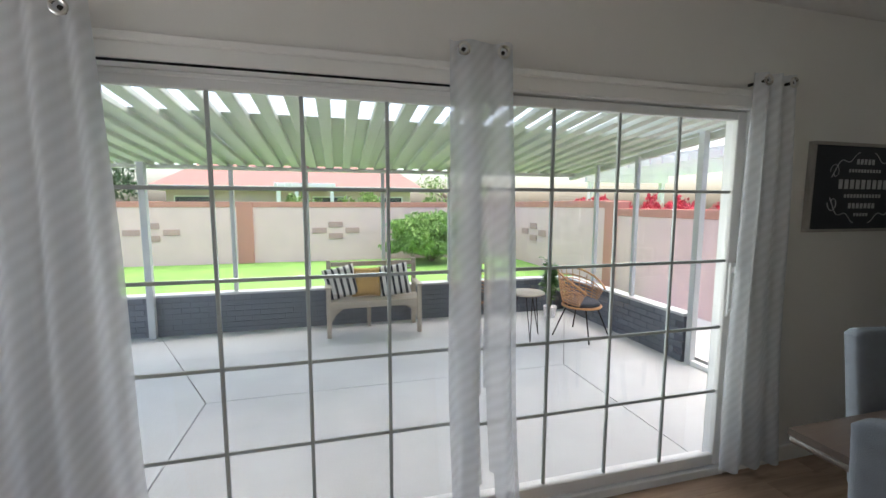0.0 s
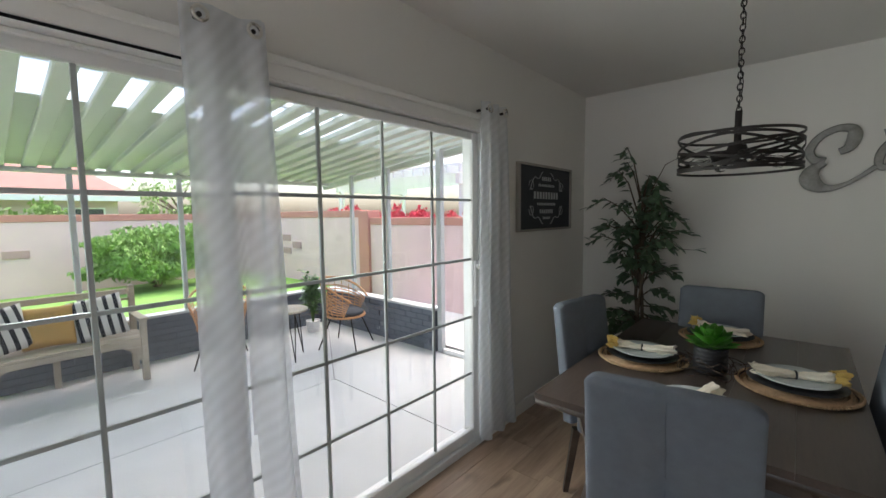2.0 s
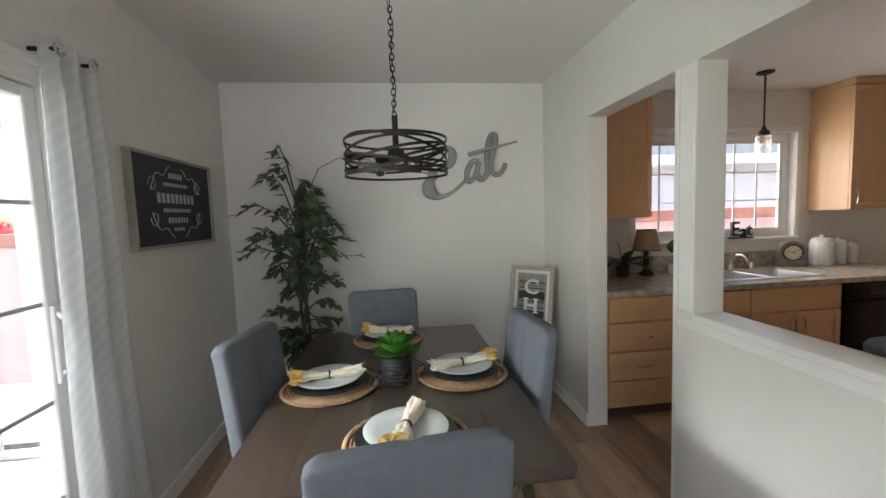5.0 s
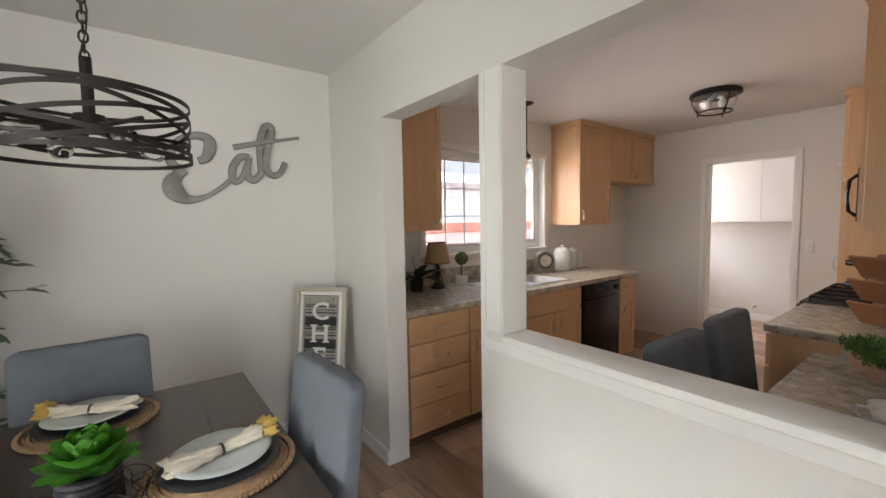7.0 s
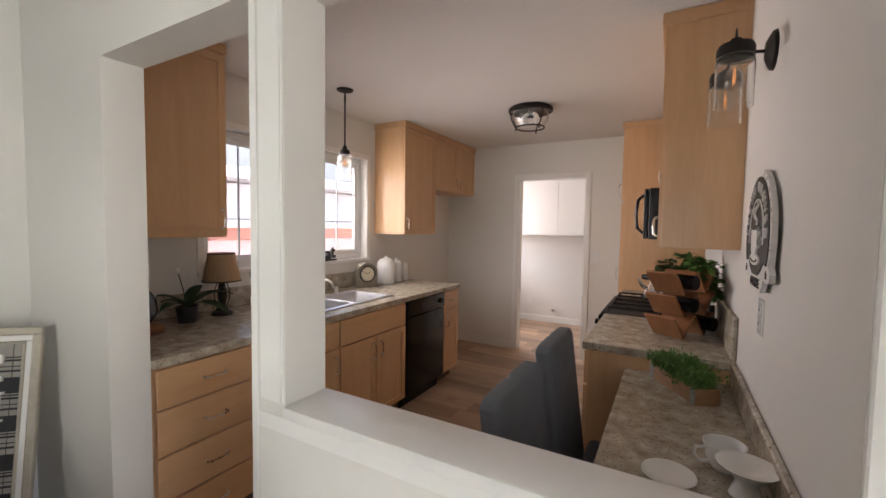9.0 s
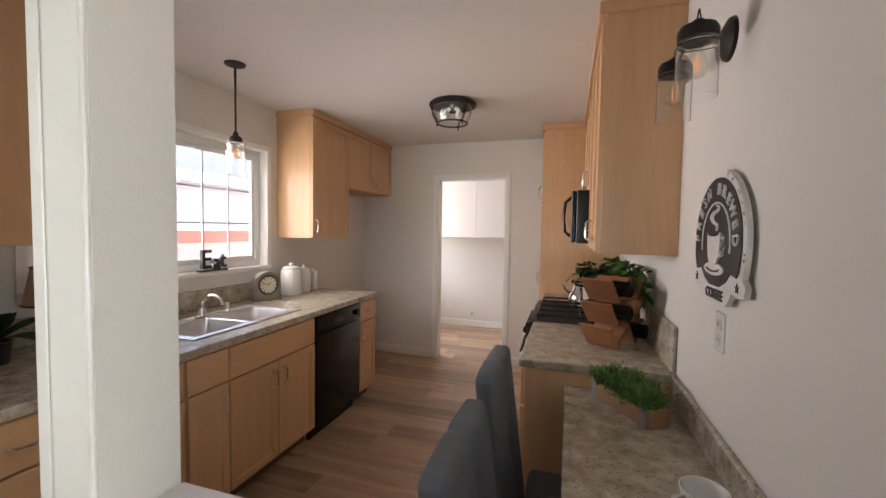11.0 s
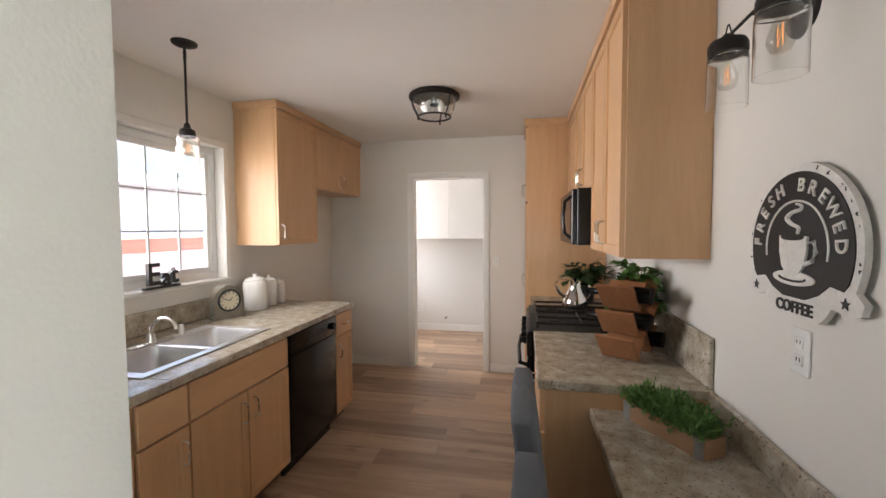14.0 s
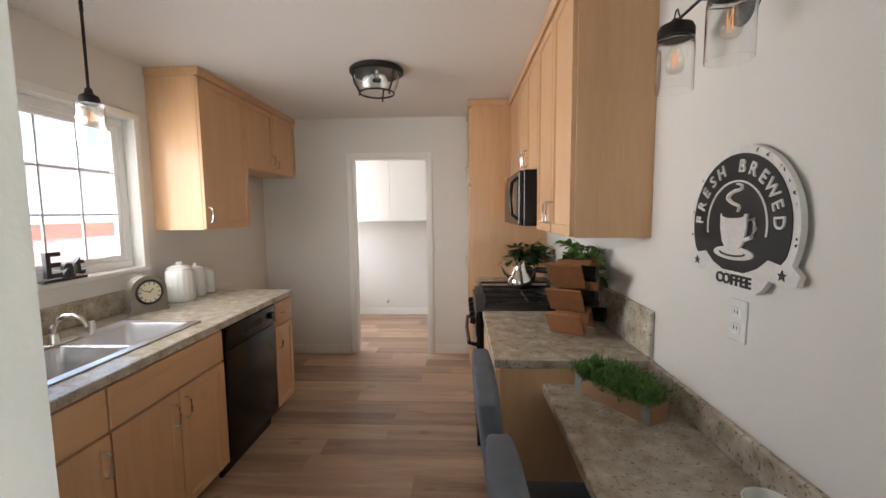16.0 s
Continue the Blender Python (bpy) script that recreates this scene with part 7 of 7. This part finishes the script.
def herb_planter():
    rng = random.Random(17)
    t = thing("herb_planter", (1.445, -1.885, 0.8155), "narrow pine planter with metal ends full of green herbs", "planter", "", 121)
    L, W, H = 0.155, 0.048, 0.062
    for y in (-W, W - 0.010):
        part("side_board", slab(-L, L, y, y + 0.010, 0.0, H, bevel=0.0015), PINE, t)
    part("bottom_board", slab(-L, L, -W + 0.010, W - 0.010, 0.0, 0.008), PINE, t)
    for s in (-1, 1):
        part("end_board", slab(*sorted((s * L, s * (L - 0.012))), -W + 0.0102, W - 0.0102, 0.0, H), PINE, t)
        for y in (-W - 0.0012, W + 0.0002):
            part("metal_corner", slab(*sorted((s * (L + 0.001), s * (L - 0.03))), y, y + 0.001, 0.0, H + 0.002), GALV, t, "galvanised metal corner")
    part("soil", slab(-L + 0.012, L - 0.012, -W + 0.0105, W - 0.0105, 0.0085, H - 0.012), SOIL, t)
    lv = bmesh.new()
    for k in range(2800):
        x, y = rng.uniform(-L + 0.01, L - 0.01), rng.uniform(-W * 0.9, W * 0.9)
        b = Vector((x * 1.05, y * 1.5 * rng.uniform(0.5, 1.2), H - 0.012 + rng.uniform(0.0, 0.075) * (1 - 0.3 * abs(x / L)) + 0.03 * noise.noise(Vector((x * 28, y * 28, 3.0)))))
        d = Vector((rng.uniform(-1, 1), rng.uniform(-1, 1), rng.uniform(0.2, 1.6))).normalized()
        s = d.cross(Vector((rng.uniform(-1, 1), rng.uniform(-1, 1), 0.3))).normalized()
        l, w = rng.uniform(0.016, 0.034), rng.uniform(0.0022, 0.0048)
        v = [lv.verts.new(b + d * l * u + s * w * q) for u, q in ((0, 0), (0.5, 1), (1, 0), (0.5, -1))]
        lv.faces.new(v)
    tagged(part("herb_foliage", lv, HERB, t, "", 0), kind="stuff")


herb_planter()


def teacups():
    z = 0.8155
    for x, y, turn in ((1.358, -1.296, 25),):
        t = thing("coffee_cup", (x, y, z), "white ceramic coffee cup on the desk counter", "cup", "", turn)
        part("body", lathe(bmesh.new(), [(0.0, 0.0), (0.026, 0.0), (0.040, 0.018), (0.050, 0.060), (0.052, 0.074), (0.049, 0.074), (0.046, 0.060), (0.036, 0.022), (0.0, 0.010)], 32), CERAMIC, t, "", 60)
        part("handle", tube(bmesh.new(), [(0.047, 0, 0.060), (0.076, 0, 0.062), (0.080, 0, 0.040), (0.062, 0, 0.022), (0.040, 0, 0.022)], 0.0055, 8), CERAMIC, t, "", 60)
    t = solid("pour_over_dripper", lathe(bmesh.new(), [(0.0, 0.0), (0.036, 0.0), (0.031, 0.014), (0.023, 0.035), (0.036, 0.053), (0.063, 0.073), (0.0665, 0.078), (0.062, 0.078), (0.024, 0.060), (0.0, 0.055)], 36), CERAMIC, "white footed ceramic dish on the desk counter", "dish", smooth=60)
    t.matrix_basis = pose(1.322, -1.19, z)
    s = solid("saucer", lathe(bmesh.new(), [(0.0, 0.0), (0.03, 0.0), (0.055, 0.010), (0.066, 0.016), (0.064, 0.019), (0.03, 0.006), (0.0, 0.005)], 32), CERAMIC, "small white saucer on the desk counter", "saucer", smooth=60)
    s.location = (1.49, -1.17, z)


teacups()

# ---- patio furniture ----
TEAK = wood("weathered_teak", (0.30, 0.25, 0.19), (0.52, 0.46, 0.37), 0.75, (2, 14, 14), 0.4)
RATTAN = mat("natural_rattan", (0.50, 0.25, 0.11), 0.6, var=0.25, scale=30, bump=0.3)
DARKCUSHION = mat("charcoal_cushion", (0.05, 0.055, 0.065), 0.95, var=0.15, scale=30, bump=0.3, fine=300)
MUSTARD2 = mat("mustard_cushion_cloth", (0.47, 0.29, 0.10), 0.95, var=0.12, scale=25, bump=0.35, fine=300)


def stripes(name):
    m = bpy.data.materials.new(name)
    nt, bs_ = nodes_of(m)
    N, L = nt.nodes.new, nt.links.new
    tc, wv, rp = N("ShaderNodeTexCoord"), N("ShaderNodeTexWave"), N("ShaderNodeValToRGB")
    wv.wave_type, wv.bands_direction = "BANDS", "X"
    wv.inputs["Scale"].default_value, wv.inputs["Distortion"].default_value = 4.0, 0.15
    rp.color_ramp.interpolation = "CONSTANT"
    e = rp.color_ramp.elements
    e[0].color, e[1].position, e[1].color = (0.02, 0.022, 0.03, 1), 0.36, (0.62, 0.61, 0.58, 1)
    L(tc.outputs["Object"], wv.inputs["Vector"])
    L(wv.outputs["Fac"], rp.inputs["Fac"])
    L(rp.outputs["Color"], bs_.inputs["Base Color"])
    bs_.inputs["Roughness"].default_value = 0.95
    return m


STRIPE = stripes("navy_and_white_stripe")


def bench():
    x0, x1, yf, yb = 0.23, 1.43, 5.25, 5.72
    t = thing("garden_bench", ((x0 + x1) / 2, (yf + yb) / 2, PZ), "weathered pale wooden garden bench with a slatted back", "bench")
    hx, hy = (x1 - x0) / 2, (yb - yf) / 2
    for s in (-1, 1):
        x = s * (hx - 0.03)
        part("front_leg", slab(x - 0.028, x + 0.028, -hy, -hy + 0.055, 0, 0.62, bevel=0.004), TEAK, t)
        part("back_leg", moved(slab(x - 0.028, x + 0.028, hy - 0.05, hy, 0, 0.93, bevel=0.004), Matrix.Identity(4)), TEAK, t)
        part("armrest", slab(x - 0.04, x + 0.04, -hy - 0.03, hy - 0.05, 0.62, 0.648, bevel=0.006), TEAK, t)
        br = prism(bmesh.new(), [(0, 0), (0.16, 0), (0.10, -0.04), (0.045, -0.09), (0.03, -0.15), (0, -0.15)], -0.012, 0.012)
        part("bracket", moved(br, Matrix.Translation((s * (hx - 0.058), -hy + 0.02, 0.37)) @ pose(0, 0, 0, 90, 0, 0) @ Matrix.Diagonal((-s, 1, 1, 1))), TEAK, t)
    part("front_rail", slab(-hx + 0.06, hx - 0.06, -hy + 0.004, -hy + 0.034, 0.37, 0.43, bevel=0.004), TEAK, t)
    part("back_rail_low", slab(-hx + 0.06, hx - 0.06, hy - 0.04, hy - 0.012, 0.50, 0.54, bevel=0.004), TEAK, t)
    part("back_rail_top", slab(-hx + 0.06, hx - 0.06, hy - 0.042, hy - 0.008, 0.84, 0.90, bevel=0.006), TEAK, t)
    part("back_rail_mid", slab(-hx + 0.06, hx - 0.06, hy - 0.040, hy - 0.010, 0.775, 0.80, bevel=0.004), TEAK, t)
    for k in range(9):
        x = -hx + 0.14 + k * (2 * hx - 0.28) / 8
        part("back_slat", slab(x - 0.012, x + 0.012, hy - 0.034, hy - 0.018, 0.54, 0.775), TEAK, t)
    for k in range(5):
        y = -hy + 0.005 + k * 0.088
        part("seat_slat", slab(-hx + 0.005, hx - 0.005, y, y + 0.075, 0.431, 0.452, bevel=0.004), TEAK, t)
    for x in (-0.05,):
        part("middle_leg", slab(x - 0.025, x + 0.025, hy - 0.05, hy - 0.005, 0, 0.43), TEAK, t)


bench()


def cushion(name, x, y, z, s, m, label, lean, turn, tip=0.0, thick=0.07):
    bm, n = bmesh.new(), 14
    grids = []
    for side in (-1, 1):
        rows = []
        for j in range(n + 1):
            row = []
            for i in range(n + 1):
                u, v = i / n * 2 - 1, j / n * 2 - 1
                puff = (1 - u ** 4) * (1 - v ** 4)
                k = 1 - 0.05 * (1 - v * v) * abs(u) ** 3 - 0.05 * (1 - u * u) * abs(v) ** 3
                wr = 0.006 * noise.noise(Vector((u * 2, v * 2, side + x * 7)))
                row.append(bm.verts.new((u * s * k, side * (thick * puff ** 0.55 + wr * puff + 0.004), v * s * k)))
            rows.append(row)
        grids.append(rows)
    for rows in grids:
        for r, q in zip(rows, rows[1:]):
            for i in range(n):
                bm.faces.new((r[i], r[i + 1], q[i + 1], q[i]))
    a, b = grids
    rim = lambda g: g[0][:-1] + [g[j][n] for j in range(n)] + g[n][:0:-1] + [g[j][0] for j in range(n, 0, -1)]
    ra, rb = rim(a), rim(b)
    for i in range(len(ra)):
        j = (i + 1) % len(ra)
        bm.faces.new((ra[i], ra[j], rb[j], rb[i]))
    ob = solid(name, bm, m, label, "cushion", "cushions on the bench", smooth=70)
    ob.matrix_basis = pose(x, y, z, lean, tip, turn)
    return ob


cushion("cushion", 0.415, 5.50, 0.497, 0.205, STRIPE, "navy and white striped cushion propped on the bench", -14, 8, -11)
cushion("cushion", 0.745, 5.53, 0.480, 0.190, MUSTARD2, "plain mustard cushion propped on the bench", -12, -4)
cushion("cushion", 1.095, 5.50, 0.500, 0.208, STRIPE, "navy and white striped cushion propped on the bench", -14, -8, -9)


def rattan_chair(x, y, turn):
    t = thing("rattan_chair", (x, y, PZ), "natural rattan tub chair with charcoal cushion and thin black legs", "chair", "rattan chairs on the patio", turn)
    # faces -y before the turn
    def arc(r, z0, z1, half, n=26):
        """Open towards the front; height falls from the back to the arms."""
        out = []
        for k in range(n + 1):
            a = math.pi / 2 - half + 2 * half * k / n
            f = abs(k / n * 2 - 1)
            out.append((r * math.cos(a), r * math.sin(a), z1 + (z0 - z1) * f ** 2))
        return out
    part("rim", tube(bmesh.new(), arc(0.30, 0.60, 0.86, 2.25), 0.014, 7), RATTAN, t)
    for k in range(7):
        u = k / 7
        part("weaver", tube(bmesh.new(), arc(0.235 + 0.055 * u, 0.43 + 0.15 * u, 0.46 + 0.35 * u, 2.0 + 0.2 * u), 0.0075, 5), RATTAN, t)
    for k in range(13):
        a = math.pi / 2 - 1.9 + 3.8 * k / 12
        f = abs(k / 12 * 2 - 1)
        zt = 0.86 - 0.26 * f ** 2
        part("upright", tube(bmesh.new(), [(0.225 * math.cos(a), 0.225 * math.sin(a), 0.40), (0.26 * math.cos(a), 0.26 * math.sin(a), 0.55), (0.30 * math.cos(a), 0.30 * math.sin(a), zt)], 0.006, 5), RATTAN, t)
    part("seat_ring", tube(bmesh.new(), [(0.235 * math.cos(a), 0.235 * math.sin(a), 0.40) for a in [k * math.tau / 28 for k in range(28)]], 0.014, 6, closed=True), RATTAN, t)
    part("seat_base", rod(bmesh.new(), (0, 0, 0.388), (0, 0, 0.402), 0.232, seg=28), RATTAN, t)
    part("seat_cushion", lathe(bmesh.new(), [(0.0, 0.403), (0.20, 0.403), (0.222, 0.42), (0.222, 0.445), (0.20, 0.462), (0.0, 0.468)], 28), DARKCUSHION, t, "charcoal seat cushion", 60)
    for sx in (-1, 1):
        for sy in (-1, 1):
            part("leg", tube(bmesh.new(), [(sx * 0.13, sy * 0.13, 0.395), (sx * 0.19, sy * 0.19, 0.2), (sx * 0.25, sy * 0.25, 0.0)], 0.009, 6), IRON, t, "thin black metal leg")
    return t


first = rattan_chair(3.36, 4.60, 28)
copy_thing(first, pose(2.12, 5.25, PZ, 0, 0, -25))


def patio_table():
    t = thing("side_table", (2.66, 4.72, PZ), "small round patio table with pale top and black hairpin legs", "table")
    part("tabletop", lathe(bmesh.new(), [(0.0, 0.555), (0.20, 0.555), (0.215, 0.562), (0.215, 0.578), (0.20, 0.585), (0.0, 0.585)], 36), TEAK, t, "pale round top", 50)
    for k in range(3):
        a = k * math.tau / 3 + 0.3
        c, s = math.cos(a), math.sin(a)
        for q in (-0.04, 0.04):
            part("leg", tube(bmesh.new(), [(0.12 * c - q * s, 0.12 * s + q * c, 0.556), (0.21 * c, 0.21 * s, 0.0)], 0.006, 6), IRON, t)


patio_table()
leafy("patio_plant", (3.43, 5.50, PZ), "tall leafy green plant in a white patio pot", 0.13, 0.78, 80, HERB, 12, 0.10, 0.16, WHITEPOT, 0.07, 0.02)

# ---- beyond the yard ----
STUCCO = mat("pale_pink_stucco", (0.58, 0.46, 0.45), 0.9, var=0.05, scale=2, bump=0.2)
WHITEOUT = mat("white_exterior_paint", (0.74, 0.75, 0.75), 0.7, var=0.04, scale=2, bump=0.05)
ROOFING = mat("terracotta_shingle", (0.33, 0.17, 0.14), 0.9, var=0.18, scale=5, bump=0.5, fine=20)
DARKPANE = mat("far_window_glass", (0.08, 0.09, 0.10), 0.1, bump=0)
BOUGAIN = mat("red_blossom", (0.55, 0.04, 0.07), 0.8, var=0.4, scale=8, bump=0)
SOFFIT = mat("pale_blue_soffit", (0.19, 0.245, 0.28), 0.7, var=0.05, scale=2, bump=0.05)


ROOFBLUE = mat("blue_grey_roofing", (0.055, 0.070, 0.080), 0.8, var=0.12, scale=3, bump=0.2)
NEIGHBOUR = mat("pale_grey_siding", (0.55, 0.57, 0.57), 0.8, var=0.05, scale=2, bump=0.05)


def far_house(name, x0, x1, y0, y1, h, ridge, axis, label, wall_m, windows):
    t = thing(name, ((x0 + x1) / 2, (y0 + y1) / 2, -0.1), label, "house")
    hx, hy = (x1 - x0) / 2, (y1 - y0) / 2
    part("wall", slab(-hx, hx, -hy, hy, 0, h), wall_m, t)
    bm = bmesh.new()
    e = 0.6
    if axis == "x":
        pts = [(-hx - e, -hy - e, h), (hx + e, -hy - e, h), (hx + e, hy + e, h), (-hx - e, hy + e, h), (-hx * 0.7, 0, ridge), (hx * 0.7, 0, ridge)]
        fs = ((0, 1, 5, 4), (2, 3, 4, 5), (1, 2, 5), (3, 0, 4), (3, 2, 1, 0))
    else:
        pts = [(-hx - e, -hy - e, h), (hx + e, -hy - e, h), (hx + e, hy + e, h), (-hx - e, hy + e, h), (0, -hy * 0.7, ridge), (0, hy * 0.7, ridge)]
        fs = ((0, 1, 4), (1, 2, 5, 4), (2, 3, 5), (3, 0, 4, 5), (3, 2, 1, 0))
    vs = [bm.verts.new(p) for p in pts]
    for f in fs:
        bm.faces.new([vs[i] for i in f])
    part("roof", bm, ROOFING if wall_m is STUCCO else ROOFBLUE, t, "low hipped roof", 0)
    for b in ((-hx - e, hx + e, -hy - e - 0.03, -hy - e), (-hx - e - 0.03, -hx - e, -hy - e, hy + e)):
        part("fascia", slab(*b, h - 0.12, h + 0.08), WHITEOUT, t)
    for wx, wz, ww, wh in windows:
        w = part("window", slab(wx - ww / 2, wx + ww / 2, -hy - 0.03, -hy, wz, wz + wh), WHITEOUT, t)
        part("pane", slab(wx - ww / 2 + 0.06, wx + ww / 2 - 0.06, -hy - 0.035, -hy - 0.0305, wz + 0.06, wz + wh - 0.06), DARKPANE, w)


far_house("neighbour_house", -6.8, 4.0, 20.5, 30.0, 2.35, 4.6, "x", "single-storey pink house with a terracotta roof beyond the wall", STUCCO, ((-4.3, 0.9, 1.6, 1.1), (1.5, 0.9, 1.6, 1.1), (4.4, 1.1, 1.2, 0.9)))
far_house("neighbour_bungalow", 9.2, 17.0, -24.0, 1.5, 2.55, 4.6, "y", "white neighbouring house beyond the side wall", NEIGHBOUR, ())


def carport():
    t = thing("neighbour_patio_cover", (-0.83, 18.4, -0.12), "white patio cover in front of the far house", "patio cover")
    part("roof_slab", slab(-1.15, 1.15, -0.5, 1.55, 2.36, 2.44), WHITEOUT, t)
    part("front_beam", slab(-1.2, 1.2, -0.58, -0.505, 2.26, 2.50), WHITEOUT, t)
    for k in range(9):
        x = -1.08 + k * 0.27
        part("rafter_tail", slab(x - 0.03, x + 0.03, -0.72, -0.585, 2.36, 2.48), WHITEOUT, t)
    for x in (-1.05, -0.35, 1.05):
        part("post", slab(x - 0.07, x + 0.07, -0.5, -0.36, 0, 2.355), WHITEOUT, t)


carport()


def pergola():
    t = thing("pergola", (9.9, 9.4, -0.1), "white wooden lattice pergola in the next yard", "pergola")
    for y in (-2.6, 2.6):
        part("beam", slab(-1.6, 1.6, y - 0.06, y + 0.06, 2.35, 2.6), WHITEOUT, t)
        for x in (-1.4, 1.4):
            part("post", slab(x - 0.07, x + 0.07, y - 0.07, y + 0.07, 0, 2.35), WHITEOUT, t)
    for k in range(16):
        y = -2.9 + k * 0.39
        part("rafter", slab(-1.9, 1.9, y - 0.03, y + 0.03, 2.6, 2.78), WHITEOUT, t)
    for k in range(14):
        x = -1.8 + k * 0.277
        part("lath", slab(x - 0.02, x + 0.02, -3.1, 3.1, 2.78, 2.82), WHITEOUT, t)


pergola()


def tree(x, y, h, r, n, seed, label, m=None):
    rng = random.Random(seed)
    t = thing("tree", (x, y, -0.1), label, "tree", "trees beyond the wall")
    bm = bmesh.new()
    tube(bm, [(0, 0, 0), (0.06, 0.03, h * 0.3), (-0.05, 0.05, h * 0.6)], lambda u: 0.16 * (1.1 - 0.6 * u), 9)
    tips = []
    for k in range(9):
        a, z = k * 0.7 + rng.random(), h * rng.uniform(0.3, 0.6)
        tip = (r * 0.75 * math.cos(a), r * 0.75 * math.sin(a), z + h * rng.uniform(0.1, 0.35))
        tips.append(tip)
        tube(bm, [(0, 0, z), (tip[0] * 0.5, tip[1] * 0.5, (z + tip[2]) / 2 + 0.1), tip], lambda u: 0.06 * (1.1 - 0.8 * u), 6)
    part("trunk", bm, BARK, t)
    lv = bmesh.new()
    for tip in tips + [(0, 0, h * 0.85)]:
        blob_leaves(lv, tip, (r * 0.5, r * 0.5, r * 0.38), n // 10, 0.16, rng, 0.2)
    part("crown", lv, m or LEAF, t, "", 0)


tree(-8.6, 17.5, 4.2, 1.8, 3600, 41, "dense dark green tree beyond the back wall", FERN)
tree(7.2, 24.0, 4.6, 2.0, 1500, 42, "sparse spreading tree beyond the back wall")
tree(-13.5, 19.0, 4.0, 2.2, 3000, 43, "dense dark green tree beyond the back wall", FERN)
for i, (x, y) in enumerate(((6.9, 8.2), (7.3, 9.6), (6.8, 6.6), (7.0, 5.2))):
    shrub(x, y, -0.1, (0.75, 0.7, 0.92), 900, 0.12, 60 + i, "red flowering shrub beyond the side wall", "flowering_shrub", m=BOUGAIN)
for i, (x, y) in enumerate(((1.2, 13.4), (3.6, 13.5), (-0.4, 13.6))):
    shrub(x, y, -0.1, (0.9, 0.5, 1.0), 700, 0.14, 70 + i, "yellow-green hedge shrub behind the back wall", "hedge_shrub")
solid("eave", slab(XE + OUT, XE + OUT + 0.75, YL - 0.4, YD + 0.1, 2.36, 2.44), SOFFIT, "pale blue painted eave over the kitchen window", "eave", kind="structure", smooth=0)

# ---- floor planks, pieces of the floor ----
def planks():
    w, ln, rng = 0.182, 1.22, random.Random(11)
    floor_ob = bpy.data.objects["floor"]
    me = finish("plank", slab(0.0005, ln - 0.0005, 0.0005, w - 0.0005, -0.0075, 0.0, bevel=0.0008), PLANK, 0)
    short = {}
    y, r = YL, 0
    while y < YD:
        w2 = min(w, YD - y)
        xa, xb = (XKW if y + w < YPK else XW), XE
        x = xa - rng.uniform(0.0, ln)
        while x < xb:
            a, b = max(x, xa), min(x + ln, xb)
            if b - a > 0.02:
                key = (round(b - a, 3), round(w2, 3))
                if key == (ln, w):
                    m = me
                else:
                    m = finish("plank", slab(0.0005, b - a - 0.0005, 0.0005, w2 - 0.0005, -0.0075, 0.0, bevel=0.0008), PLANK, 0)
                o = new("plank", m)
                o.parent = floor_ob
                o.location = (a, y, 0)
            x += ln
        y += w
        r += 1


planks()
